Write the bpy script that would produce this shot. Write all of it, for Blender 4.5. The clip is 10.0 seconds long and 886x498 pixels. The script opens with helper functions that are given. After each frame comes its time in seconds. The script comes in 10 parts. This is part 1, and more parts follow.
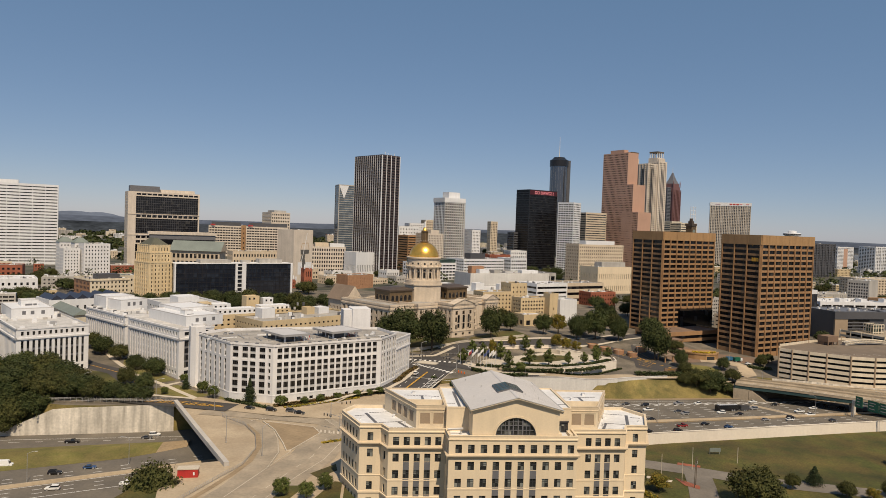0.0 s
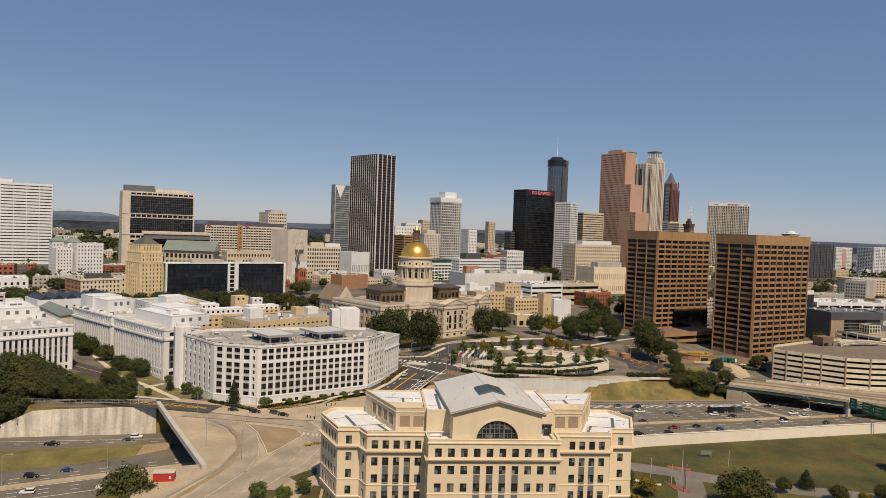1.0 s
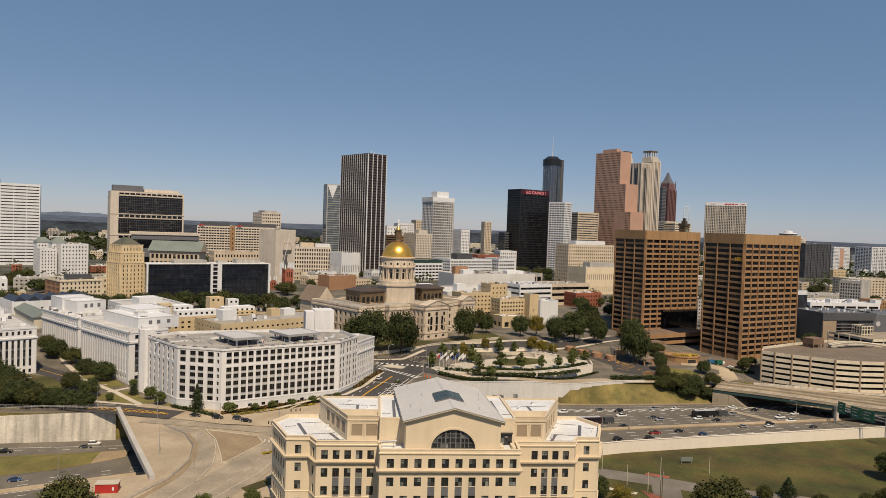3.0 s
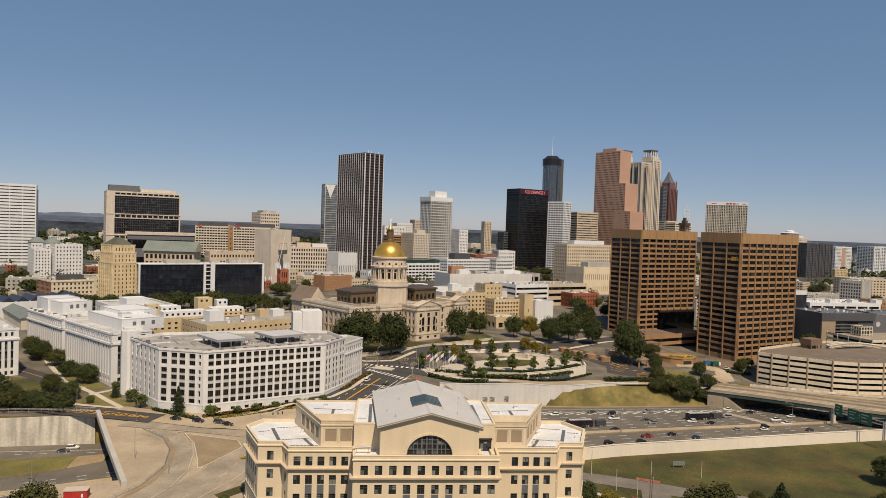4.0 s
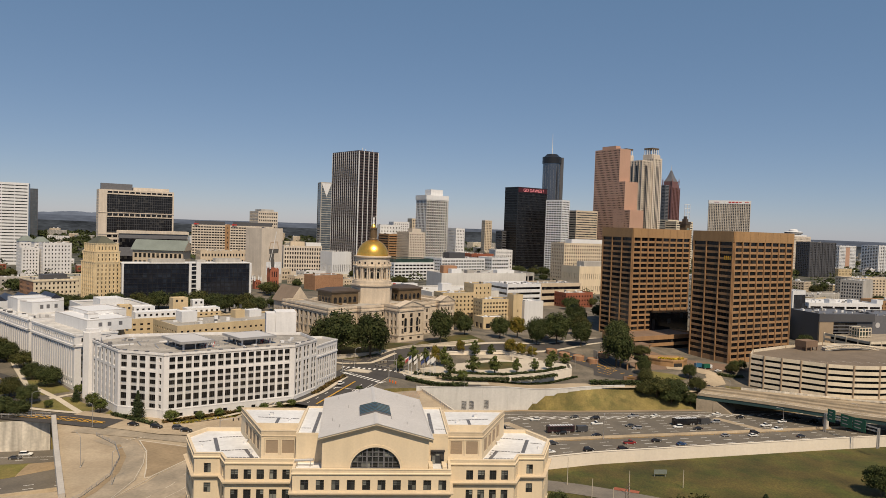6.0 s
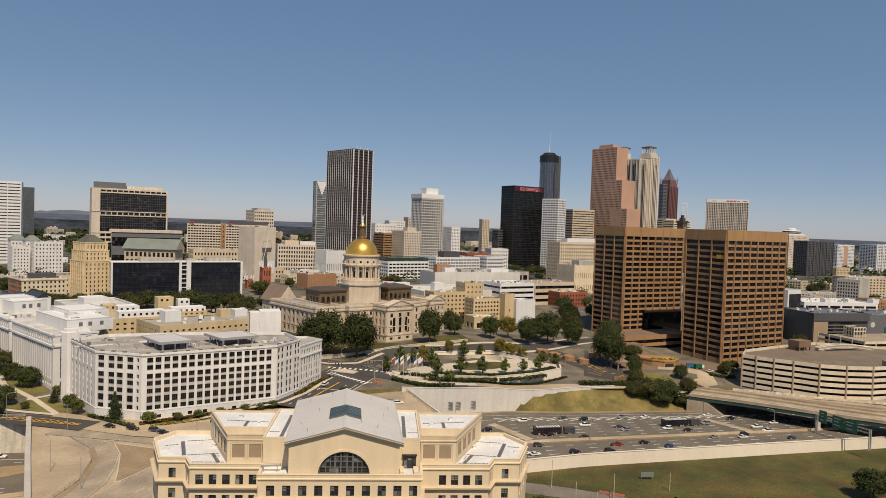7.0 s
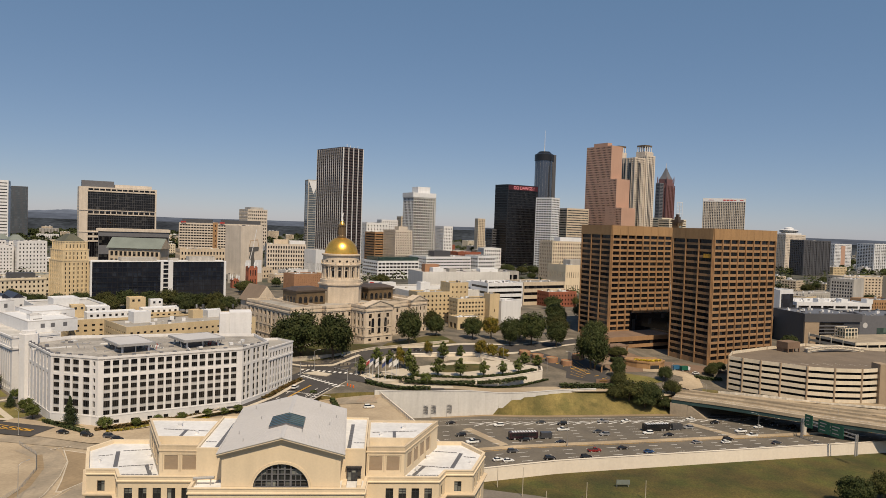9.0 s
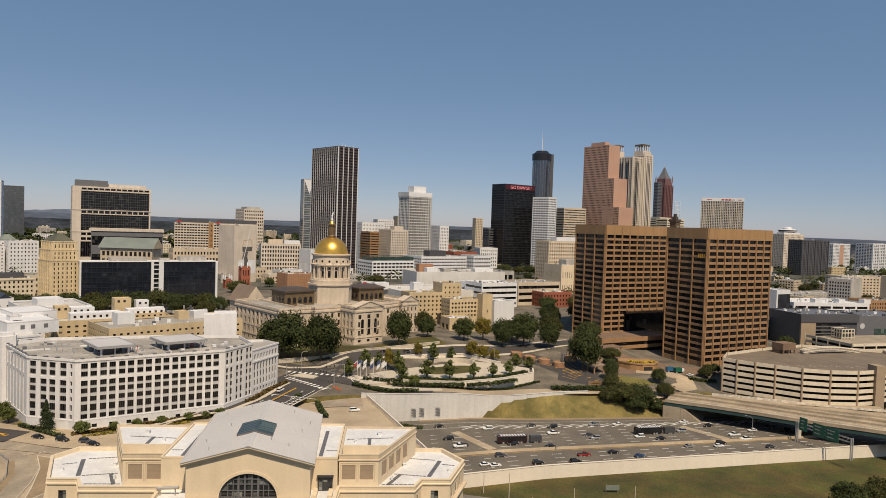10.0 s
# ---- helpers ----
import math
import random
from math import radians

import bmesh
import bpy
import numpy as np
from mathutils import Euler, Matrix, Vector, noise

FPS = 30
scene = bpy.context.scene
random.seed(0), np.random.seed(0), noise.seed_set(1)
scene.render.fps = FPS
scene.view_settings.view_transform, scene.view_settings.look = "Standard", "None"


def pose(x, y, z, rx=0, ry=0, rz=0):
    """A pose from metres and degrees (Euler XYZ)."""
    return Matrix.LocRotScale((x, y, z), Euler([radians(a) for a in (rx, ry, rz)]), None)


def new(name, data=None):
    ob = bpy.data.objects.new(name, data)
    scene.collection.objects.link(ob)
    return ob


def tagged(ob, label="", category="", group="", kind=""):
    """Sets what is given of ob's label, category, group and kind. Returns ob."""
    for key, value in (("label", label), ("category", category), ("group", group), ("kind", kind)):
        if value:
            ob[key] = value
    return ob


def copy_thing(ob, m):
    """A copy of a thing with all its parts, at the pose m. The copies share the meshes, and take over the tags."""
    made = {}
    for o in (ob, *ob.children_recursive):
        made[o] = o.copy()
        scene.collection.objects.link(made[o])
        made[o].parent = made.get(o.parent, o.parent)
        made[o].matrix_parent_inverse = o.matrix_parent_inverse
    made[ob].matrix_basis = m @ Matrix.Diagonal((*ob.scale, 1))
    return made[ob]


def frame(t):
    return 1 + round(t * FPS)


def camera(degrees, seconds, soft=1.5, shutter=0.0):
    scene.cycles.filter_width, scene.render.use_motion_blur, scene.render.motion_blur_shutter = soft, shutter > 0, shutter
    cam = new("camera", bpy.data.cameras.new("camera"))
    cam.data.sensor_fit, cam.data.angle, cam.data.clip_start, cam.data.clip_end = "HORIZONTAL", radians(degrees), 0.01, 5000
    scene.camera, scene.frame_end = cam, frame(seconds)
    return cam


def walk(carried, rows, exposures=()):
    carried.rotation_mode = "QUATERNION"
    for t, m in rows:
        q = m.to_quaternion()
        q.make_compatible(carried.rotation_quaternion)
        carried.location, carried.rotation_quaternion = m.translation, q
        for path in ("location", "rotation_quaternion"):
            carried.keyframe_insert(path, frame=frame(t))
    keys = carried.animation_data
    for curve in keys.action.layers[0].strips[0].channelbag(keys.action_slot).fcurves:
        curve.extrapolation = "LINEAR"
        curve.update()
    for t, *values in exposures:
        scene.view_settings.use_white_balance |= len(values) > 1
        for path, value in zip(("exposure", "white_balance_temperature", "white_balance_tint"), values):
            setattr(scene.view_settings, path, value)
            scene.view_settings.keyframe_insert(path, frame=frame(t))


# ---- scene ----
cam = camera(66.32, 10.0, soft=0.6)
ROWS = [
    (0.0, 0.00, 0.00, 85.00, 88.179, -2.008, -5.245),
    (0.5, 3.13, 2.05, 84.84, 88.181, -2.036, -5.249),
    (1.0, 6.29, 4.13, 84.70, 88.200, -2.051, -5.251),
    (1.5, 9.60, 6.30, 84.62, 88.214, -2.037, -5.261),
    (2.0, 13.06, 8.63, 84.54, 88.233, -2.017, -5.268),
    (2.5, 16.68, 11.07, 84.42, 88.244, -1.996, -5.264),
    (4.0, 28.01, 19.39, 84.18, 88.236, -1.908, -5.018),
    (4.5, 31.88, 22.32, 84.13, 88.239, -1.898, -4.857),
    (5.0, 35.73, 25.30, 84.05, 88.224, -1.884, -4.685),
    (5.5, 39.65, 28.23, 83.97, 88.196, -1.893, -4.577),
    (7.0, 50.89, 35.49, 83.80, 88.076, -1.902, -4.585),
    (7.5, 54.43, 37.70, 83.72, 88.055, -1.893, -4.591),
    (8.0, 57.78, 39.97, 83.67, 88.054, -1.879, -4.589),
    (8.5, 61.02, 42.35, 83.57, 88.040, -1.878, -4.590),
    (9.0, 64.21, 44.91, 83.58, 88.034, -1.896, -4.591),
    (9.5, 67.26, 47.66, 83.67, 88.014, -1.895, -4.604),
    (10.0, 70.24, 50.56, 83.73, 88.007, -1.889, -4.623),
]
walk(cam, [(t, pose(x, y, z, rx, ry, rz)) for t, x, y, z, rx, ry, rz in ROWS])

# ---- light ----
world = bpy.data.worlds.new("sky")
scene.world = world
world.use_nodes = True
wn = world.node_tree.nodes
SUN_AZ, SUN_EL = radians(166), radians(54.5)  # clockwise from +y
sky = wn.new("ShaderNodeTexSky")
sky.sky_type, sky.sun_disc = "NISHITA", False
sky.sun_elevation, sky.sun_rotation = SUN_EL, SUN_AZ
sky.altitude, sky.air_density, sky.dust_density, sky.ozone_density = 3000, 1.0, 3.0, 4.5
wn["Background"].inputs["Strength"].default_value = 0.077
tone = wn.new("ShaderNodeMixRGB")  # white balance of the sky's light
tone.blend_type = "MULTIPLY"
tone.inputs[0].default_value, tone.inputs[2].default_value = 1.0, (0.905, 0.66, 0.525, 1)
veil = wn.new("ShaderNodeMixRGB")  # thin even haze
veil.blend_type = "ADD"
veil.inputs[0].default_value, veil.inputs[2].default_value = 1.0, (0.74, 1.61, 2.80, 1)
world.node_tree.links.new(sky.outputs[0], tone.inputs[1])
world.node_tree.links.new(tone.outputs[0], veil.inputs[1])
world.node_tree.links.new(veil.outputs[0], wn["Background"].inputs[0])
sun_data = bpy.data.lights.new("sun", "SUN")
sun_data.energy, sun_data.angle, sun_data.color = 4.65, radians(0.53), (1.0, 0.825, 0.605)
sun = new("sun", sun_data)
to_sun = Vector((math.sin(SUN_AZ) * math.cos(SUN_EL), math.cos(SUN_AZ) * math.cos(SUN_EL), math.sin(SUN_EL)))
sun.matrix_world = Matrix.Translation((60, -60, 260)) @ to_sun.to_track_quat("Z", "Y").to_matrix().to_4x4()


# ---- materials ----
def mat(name, col, rough=0.8, var=0.18, big=0.06, fine=1.5, metal=0.0, bump=0.0, streak=0.0, per=0.0, spec=0.5, tint=None):
    """Base colour with stains at the scale `big`, grain at the scale `fine` (per metre), rain streaks and a spread from object to object."""
    m = bpy.data.materials.new(name)
    m.use_nodes = True
    nt = m.node_tree
    n, ln = nt.nodes, nt.links.new
    b = n["Principled BSDF"]
    b.inputs["Roughness"].default_value, b.inputs["Metallic"].default_value = rough, metal
    b.inputs["Specular IOR Level"].default_value = spec
    tc = n.new("ShaderNodeTexCoord")
    val = None

    def noise_at(scale, detail, amount, stretch=None):
        src = tc.outputs["Object"]
        if stretch:
            mp = n.new("ShaderNodeMapping")
            mp.inputs["Scale"].default_value = stretch
            ln(src, mp.inputs[0])
            src = mp.outputs[0]
        t = n.new("ShaderNodeTexNoise")
        t.inputs["Scale"].default_value, t.inputs["Detail"].default_value = scale, detail
        ln(src, t.inputs["Vector"])
        r = n.new("ShaderNodeMapRange")
        r.inputs["From Min"].default_value, r.inputs["From Max"].default_value = 0.3, 0.7
        r.inputs["To Min"].default_value, r.inputs["To Max"].default_value = 1 - amount, 1 + amount
        ln(t.outputs["Fac"], r.inputs[0])
        return r.outputs[0], t.outputs["Fac"]

    parts = [noise_at(big, 4, var)[0]]
    f, raw = noise_at(fine, 3, var * 0.7)
    parts.append(f)
    if streak:
        parts.append(noise_at(1.0, 3, streak, (0.45, 0.45, 0.035))[0])
    if per:
        oi = n.new("ShaderNodeObjectInfo")
        r = n.new("ShaderNodeMapRange")
        r.inputs["To Min"].default_value, r.inputs["To Max"].default_value = 1 - per, 1 + per
        ln(oi.outputs["Random"], r.inputs[0])
        parts.append(r.outputs[0])
    val = parts[0]
    for q in parts[1:]:
        mu = n.new("ShaderNodeMath")
        mu.operation = "MULTIPLY"
        ln(val, mu.inputs[0]), ln(q, mu.inputs[1])
        val = mu.outputs[0]
    base = (*col, 1)
    vm = n.new("ShaderNodeVectorMath")
    vm.operation = "SCALE"
    if tint:
        mx = n.new("ShaderNodeMixRGB")
        mx.inputs[1].default_value, mx.inputs[2].default_value = base, (*tint, 1)
        big_noise = n.new("ShaderNodeTexNoise")
        big_noise.inputs["Scale"].default_value, big_noise.inputs["Detail"].default_value = big * 1.7, 5
        ln(tc.outputs["Object"], big_noise.inputs["Vector"])
        rr = n.new("ShaderNodeMapRange")
        rr.inputs["From Min"].default_value, rr.inputs["From Max"].default_value = 0.38, 0.62
        ln(big_noise.outputs["Fac"], rr.inputs[0])
        ln(rr.outputs[0], mx.inputs[0])
        ln(mx.outputs[0], vm.inputs[0])
    else:
        vm.inputs[0].default_value = col
    ln(val, vm.inputs["Scale"])
    ln(vm.outputs[0], b.inputs["Base Color"])
    if bump:
        bp = n.new("ShaderNodeBump")
        bp.inputs["Strength"].default_value, bp.inputs["Distance"].default_value = bump, 0.3
        ln(raw, bp.inputs["Height"])
        ln(bp.outputs[0], b.inputs["Normal"])
    return m


def glass(name, col, light, share, cell=(2.0, 2.0, 3.6), rough=0.08):
    """Window glass over dark rooms: in a share of the panes blinds are drawn."""
    m = bpy.data.materials.new(name)
    m.use_nodes = True
    n, ln = m.node_tree.nodes, m.node_tree.links.new
    b = n["Principled BSDF"]
    b.inputs["Roughness"].default_value = rough
    b.inputs["Specular IOR Level"].default_value = 0.35 if sum(col) < 0.03 else 0.6
    tc = n.new("ShaderNodeTexCoord")
    sn = n.new("ShaderNodeVectorMath")
    sn.operation = "SNAP"
    sn.inputs[1].default_value = cell
    wh = n.new("ShaderNodeTexWhiteNoise")
    oi = n.new("ShaderNodeObjectInfo")
    ad = n.new("ShaderNodeVectorMath")
    ad.operation = "ADD"
    ln(tc.outputs["Object"], sn.inputs[0])
    ln(sn.outputs[0], ad.inputs[0]), ln(oi.outputs["Random"], ad.inputs[1])
    ln(ad.outputs[0], wh.inputs["Vector"])
    ra = n.new("ShaderNodeMapRange")
    ra.inputs["From Min"].default_value, ra.inputs["From Max"].default_value = 1 - share, 1.0
    ln(wh.outputs["Value"], ra.inputs[0])
    mx = n.new("ShaderNodeMixRGB")
    mx.inputs[1].default_value, mx.inputs[2].default_value = (*col, 1), (*light, 1)
    ln(ra.outputs[0], mx.inputs[0])
    ln(mx.outputs[0], b.inputs["Base Color"])
    return m


M_STONE = mat("cream_precast", (0.66, 0.545, 0.385), 0.85, 0.05, 0.05, 2.0, streak=0.05)
M_STONE_TRIM = mat("cream_precast_trim", (0.54, 0.44, 0.31), 0.85, 0.06, 0.05, 2.0, streak=0.06)
M_WHITE = mat("white_marble", (0.66, 0.65, 0.645), 0.7, 0.05, 0.05, 1.0, streak=0.06)
M_WHITE_PAINT = mat("white_panel", (0.65, 0.655, 0.665), 0.6, 0.05, 0.04, 1.0, streak=0.05)
M_PALE = mat("pale_buff_stone", (0.56, 0.49, 0.41), 0.85, 0.08, 0.08, 1.0, streak=0.08, per=0.05)
M_WALL_GREY = mat("pale_grey_retaining_concrete", (0.56, 0.545, 0.515), 0.9, 0.07, 0.06, 1.0, streak=0.06)
M_WALL_PARAPET = mat("weathered_grey_parapet", (0.44, 0.41, 0.37), 0.9, 0.08, 0.1, 1.0)
M_DECK_TOP = mat("stained_brown_parking_deck", (0.165, 0.13, 0.095), 0.9, 0.15, 0.1, 1.0)
M_LIME = mat("tan_limestone", (0.54, 0.455, 0.355), 0.85, 0.10, 0.10, 1.2, streak=0.10)
M_BEIGE = mat("beige_concrete", (0.52, 0.43, 0.32), 0.85, 0.09, 0.06, 1.0, streak=0.08, per=0.08)
M_TAN = mat("yellow_brick", (0.52, 0.41, 0.25), 0.85, 0.10, 0.08, 2.5, streak=0.06)
M_CREAM = mat("cream_terracotta", (0.60, 0.53, 0.41), 0.8, 0.08, 0.1, 1.5, streak=0.08)
M_TERRACOTTA = mat("warm_cream_terracotta", (0.62, 0.50, 0.315), 0.8, 0.10, 0.15, 1.5, streak=0.10)
M_BROWN = mat("brown_concrete", (0.31, 0.18, 0.088), 0.85, 0.08, 0.05, 1.2, streak=0.08)
M_BROWN_TOP = mat("brown_roof_band", (0.325, 0.195, 0.09), 0.8, 0.10, 0.06, 1.2, streak=0.10)
M_PINK = mat("pink_granite", (0.46, 0.285, 0.205), 0.6, 0.06, 0.03, 1.0, streak=0.04)
M_PINK_DARK = mat("dark_red_granite", (0.17, 0.085, 0.08), 0.5, 0.06, 0.03, 1.0)
M_GREY = mat("grey_concrete", (0.38, 0.36, 0.33), 0.85, 0.12, 0.06, 1.2, streak=0.14, per=0.08)
M_DARKGREY = mat("dark_grey_panel", (0.075, 0.075, 0.082), 0.5, 0.10, 0.05, 1.0, per=0.1)
M_BLACK = mat("black_metal_panel", (0.014, 0.014, 0.016), 0.35, 0.10, 0.05, 1.0)
M_BRICK = mat("red_brick", (0.28, 0.09, 0.05), 0.9, 0.15, 0.12, 3.0, per=0.15)
M_ROOF_WHITE = mat("white_roof_membrane", (0.64, 0.64, 0.64), 0.8, 0.10, 0.15, 0.8)
M_ROOF_PALE = mat("weathered_pale_roof_membrane", (0.47, 0.455, 0.43), 0.85, 0.16, 0.12, 0.7)
M_ROOF_GREY = mat("grey_roof_gravel", (0.32, 0.30, 0.27), 0.95, 0.18, 0.08, 2.0)
M_ROOF_GRAVEL = mat("stained_grey_gravel_roof", (0.27, 0.25, 0.225), 0.95, 0.25, 0.08, 1.0, tint=(0.36, 0.335, 0.30))
M_ROOF_METAL = mat("grey_standing_seam_metal", (0.49, 0.478, 0.472), 0.62, 0.05, 0.06, 1.0)
M_ROOF_DARK = mat("dark_bronze_roof", (0.075, 0.055, 0.04), 0.5, 0.12, 0.1, 1.0)
M_GREEN_ROOF = mat("verdigris_copper_roof", (0.17, 0.195, 0.175), 0.7, 0.10, 0.1, 1.0)
M_SLATE = mat("brown_slate_roof", (0.20, 0.15, 0.11), 0.9, 0.12, 0.15, 1.5)
M_GOLD = mat("gold_leaf", (0.95, 0.55, 0.11), 0.29, 0.10, 0.3, 1.2, metal=0.85)
M_BRONZE = mat("weathered_bronze", (0.16, 0.11, 0.06), 0.5, 0.15, 0.2, 1.5, metal=0.3)
M_ASPHALT = mat("dark_asphalt", (0.055, 0.05, 0.047), 0.9, 0.16, 0.08, 1.5)
M_FREEWAY = mat("worn_grey_freeway_concrete", (0.148, 0.128, 0.100), 0.9, 0.15, 0.05, 1.2, tint=(0.120, 0.105, 0.085))
M_PALE_ROAD = mat("sun_bleached_concrete_road", (0.41, 0.33, 0.228), 0.9, 0.14, 0.05, 1.0, tint=(0.355, 0.28, 0.19))
M_WALK = mat("pale_concrete_pavement", (0.50, 0.44, 0.35), 0.9, 0.10, 0.1, 1.0)
M_GRASS = mat("green_lawn", (0.052, 0.056, 0.009), 0.95, 0.42, 0.05, 1.5, bump=0.3, tint=(0.085, 0.066, 0.015))
M_MOWN = mat("mown_olive_lawn", (0.125, 0.115, 0.028), 0.95, 0.25, 0.08, 1.5, bump=0.3, tint=(0.16, 0.13, 0.04))
M_ROAD_WORN = mat("worn_grey_asphalt", (0.19, 0.165, 0.135), 0.9, 0.14, 0.06, 1.2, tint=(0.15, 0.132, 0.11))
M_DRY = mat("dry_golden_grass", (0.20, 0.155, 0.05), 0.95, 0.25, 0.08, 1.2, bump=0.3, tint=(0.115, 0.10, 0.03))
M_LOT = mat("dusty_city_lot", (0.175, 0.147, 0.11), 0.95, 0.22, 0.05, 0.8, tint=(0.10, 0.088, 0.068))
M_CITY = mat("distant_city_ground", (0.11, 0.10, 0.08), 0.95, 0.30, 0.02, 0.4, tint=(0.035, 0.042, 0.026))
M_WALL_CONC = mat("stained_retaining_concrete", (0.53, 0.485, 0.41), 0.9, 0.16, 0.09, 1.0, streak=0.32)
M_WALL_PALE = mat("pale_retaining_concrete", (0.70, 0.63, 0.53), 0.9, 0.05, 0.06, 1.0, streak=0.025)
M_GARAGE = mat("cream_precast_spandrel", (0.615, 0.54, 0.42), 0.85, 0.07, 0.1, 1.0, streak=0.08, per=0.05)
M_RAMP = mat("grey_worn_ramp_concrete", (0.335, 0.275, 0.20), 0.9, 0.16, 0.08, 1.0, tint=(0.275, 0.23, 0.17))
M_SLAB = mat("oil_stained_tan_bridge_concrete", (0.39, 0.31, 0.215), 0.9, 0.16, 0.08, 1.0, tint=(0.30, 0.24, 0.165))
M_DIRT = mat("bare_brown_earth", (0.27, 0.20, 0.12), 0.95, 0.15, 0.1, 1.0)
M_STEEL = mat("galvanised_steel", (0.42, 0.41, 0.40), 0.5, 0.08, 0.3, 2.0, metal=0.5)
M_GIRDER = mat("teal_painted_girder", (0.02, 0.05, 0.05), 0.6, 0.15, 0.2, 1.5)
# near-black fill that stands in for shade under decks and inside openings
M_DARK = mat("near_black_void_fill", (0.02, 0.02, 0.02), 0.9, 0.1, 0.2, 1.0)
M_MARK = mat("white_road_paint", (0.72, 0.70, 0.66), 0.8, 0.12, 0.3, 2.0)
M_YELLOW = mat("yellow_road_paint", (0.62, 0.34, 0.04), 0.8, 0.12, 0.3, 2.0)
M_FRAME = mat("dark_window_frame", (0.03, 0.03, 0.035), 0.5, 0.08, 0.3, 2.0)
M_SPANDREL = mat("slate_grey_spandrel", (0.13, 0.13, 0.14), 0.5, 0.08, 0.3, 1.0)
M_SPANDREL_BROWN = mat("bronze_brown_spandrel", (0.062, 0.044, 0.042), 0.45, 0.08, 0.3, 1.0)
M_LOUVRE = mat("taupe_louvre", (0.33, 0.25, 0.17), 0.8, 0.06, 0.3, 2.0)
M_SIGN_GREEN = mat("green_road_sign", (0.01, 0.10, 0.06), 0.5, 0.06, 0.3, 1.0)
M_RED = mat("red_sheet_metal", (0.42, 0.03, 0.025), 0.6, 0.10, 0.3, 1.0)
M_PLUM = mat("black_bus_paint", (0.028, 0.012, 0.016), 0.3, 0.05, 0.3, 1.0)
M_TERRA = mat("tan_terracotta_planter", (0.33, 0.18, 0.10), 0.9, 0.10, 0.3, 1.0)
M_TERRA2 = mat("brown_brick_paving", (0.185, 0.122, 0.082), 0.9, 0.14, 0.1, 1.0)
# backdrop colours with the blue-grey haze of distance painted in
M_HILL = mat("haze_tinted_wooded_hills", (0.078, 0.094, 0.128), 1.0, 0.22, 0.004, 0.02, spec=0.0)
M_HILL_FAR = mat("haze_tinted_mountain", (0.115, 0.138, 0.185), 1.0, 0.14, 0.004, 0.02, spec=0.0)
M_FOREST = mat("haze_tinted_woodland", (0.037, 0.044, 0.054), 1.0, 0.45, 0.006, 0.045, spec=0.0)
G_DARK = glass("dark_window_glass", (0.012, 0.013, 0.016), (0.16, 0.15, 0.13), 0.14, (2.4, 2.4, 2.4))
G_VOID = glass("black_office_glass", (0.007, 0.007, 0.008), (0.045, 0.04, 0.036), 0.10, (2.4, 2.4, 2.4), 0.12)
G_OFFICE = glass("office_window_glass", (0.028, 0.028, 0.032), (0.26, 0.24, 0.20), 0.30, (2.5, 2.5, 3.6))
G_JC = glass("courthouse_window_glass", (0.02, 0.022, 0.025), (0.24, 0.25, 0.23), 0.42, (1.1, 9, 1.2), 0.06)
G_BLUE = glass("blue_black_curtain_glass", (0.012, 0.015, 0.024), (0.026, 0.034, 0.050), 0.35, (3.0, 3.0, 3.8), 0.05)
G_PALE = glass("pale_blue_grey_glass", (0.075, 0.095, 0.115), (0.13, 0.16, 0.19), 0.3, (6, 6, 7), 0.06)
G_BLACK = glass("black_curtain_glass", (0.006, 0.006, 0.008), (0.05, 0.048, 0.045), 0.15, (3, 3, 3.8), 0.10)
G_GREEN = glass("green_tinted_glass", (0.03, 0.055, 0.05), (0.10, 0.15, 0.13), 0.3, (3, 3, 3.8), 0.06)


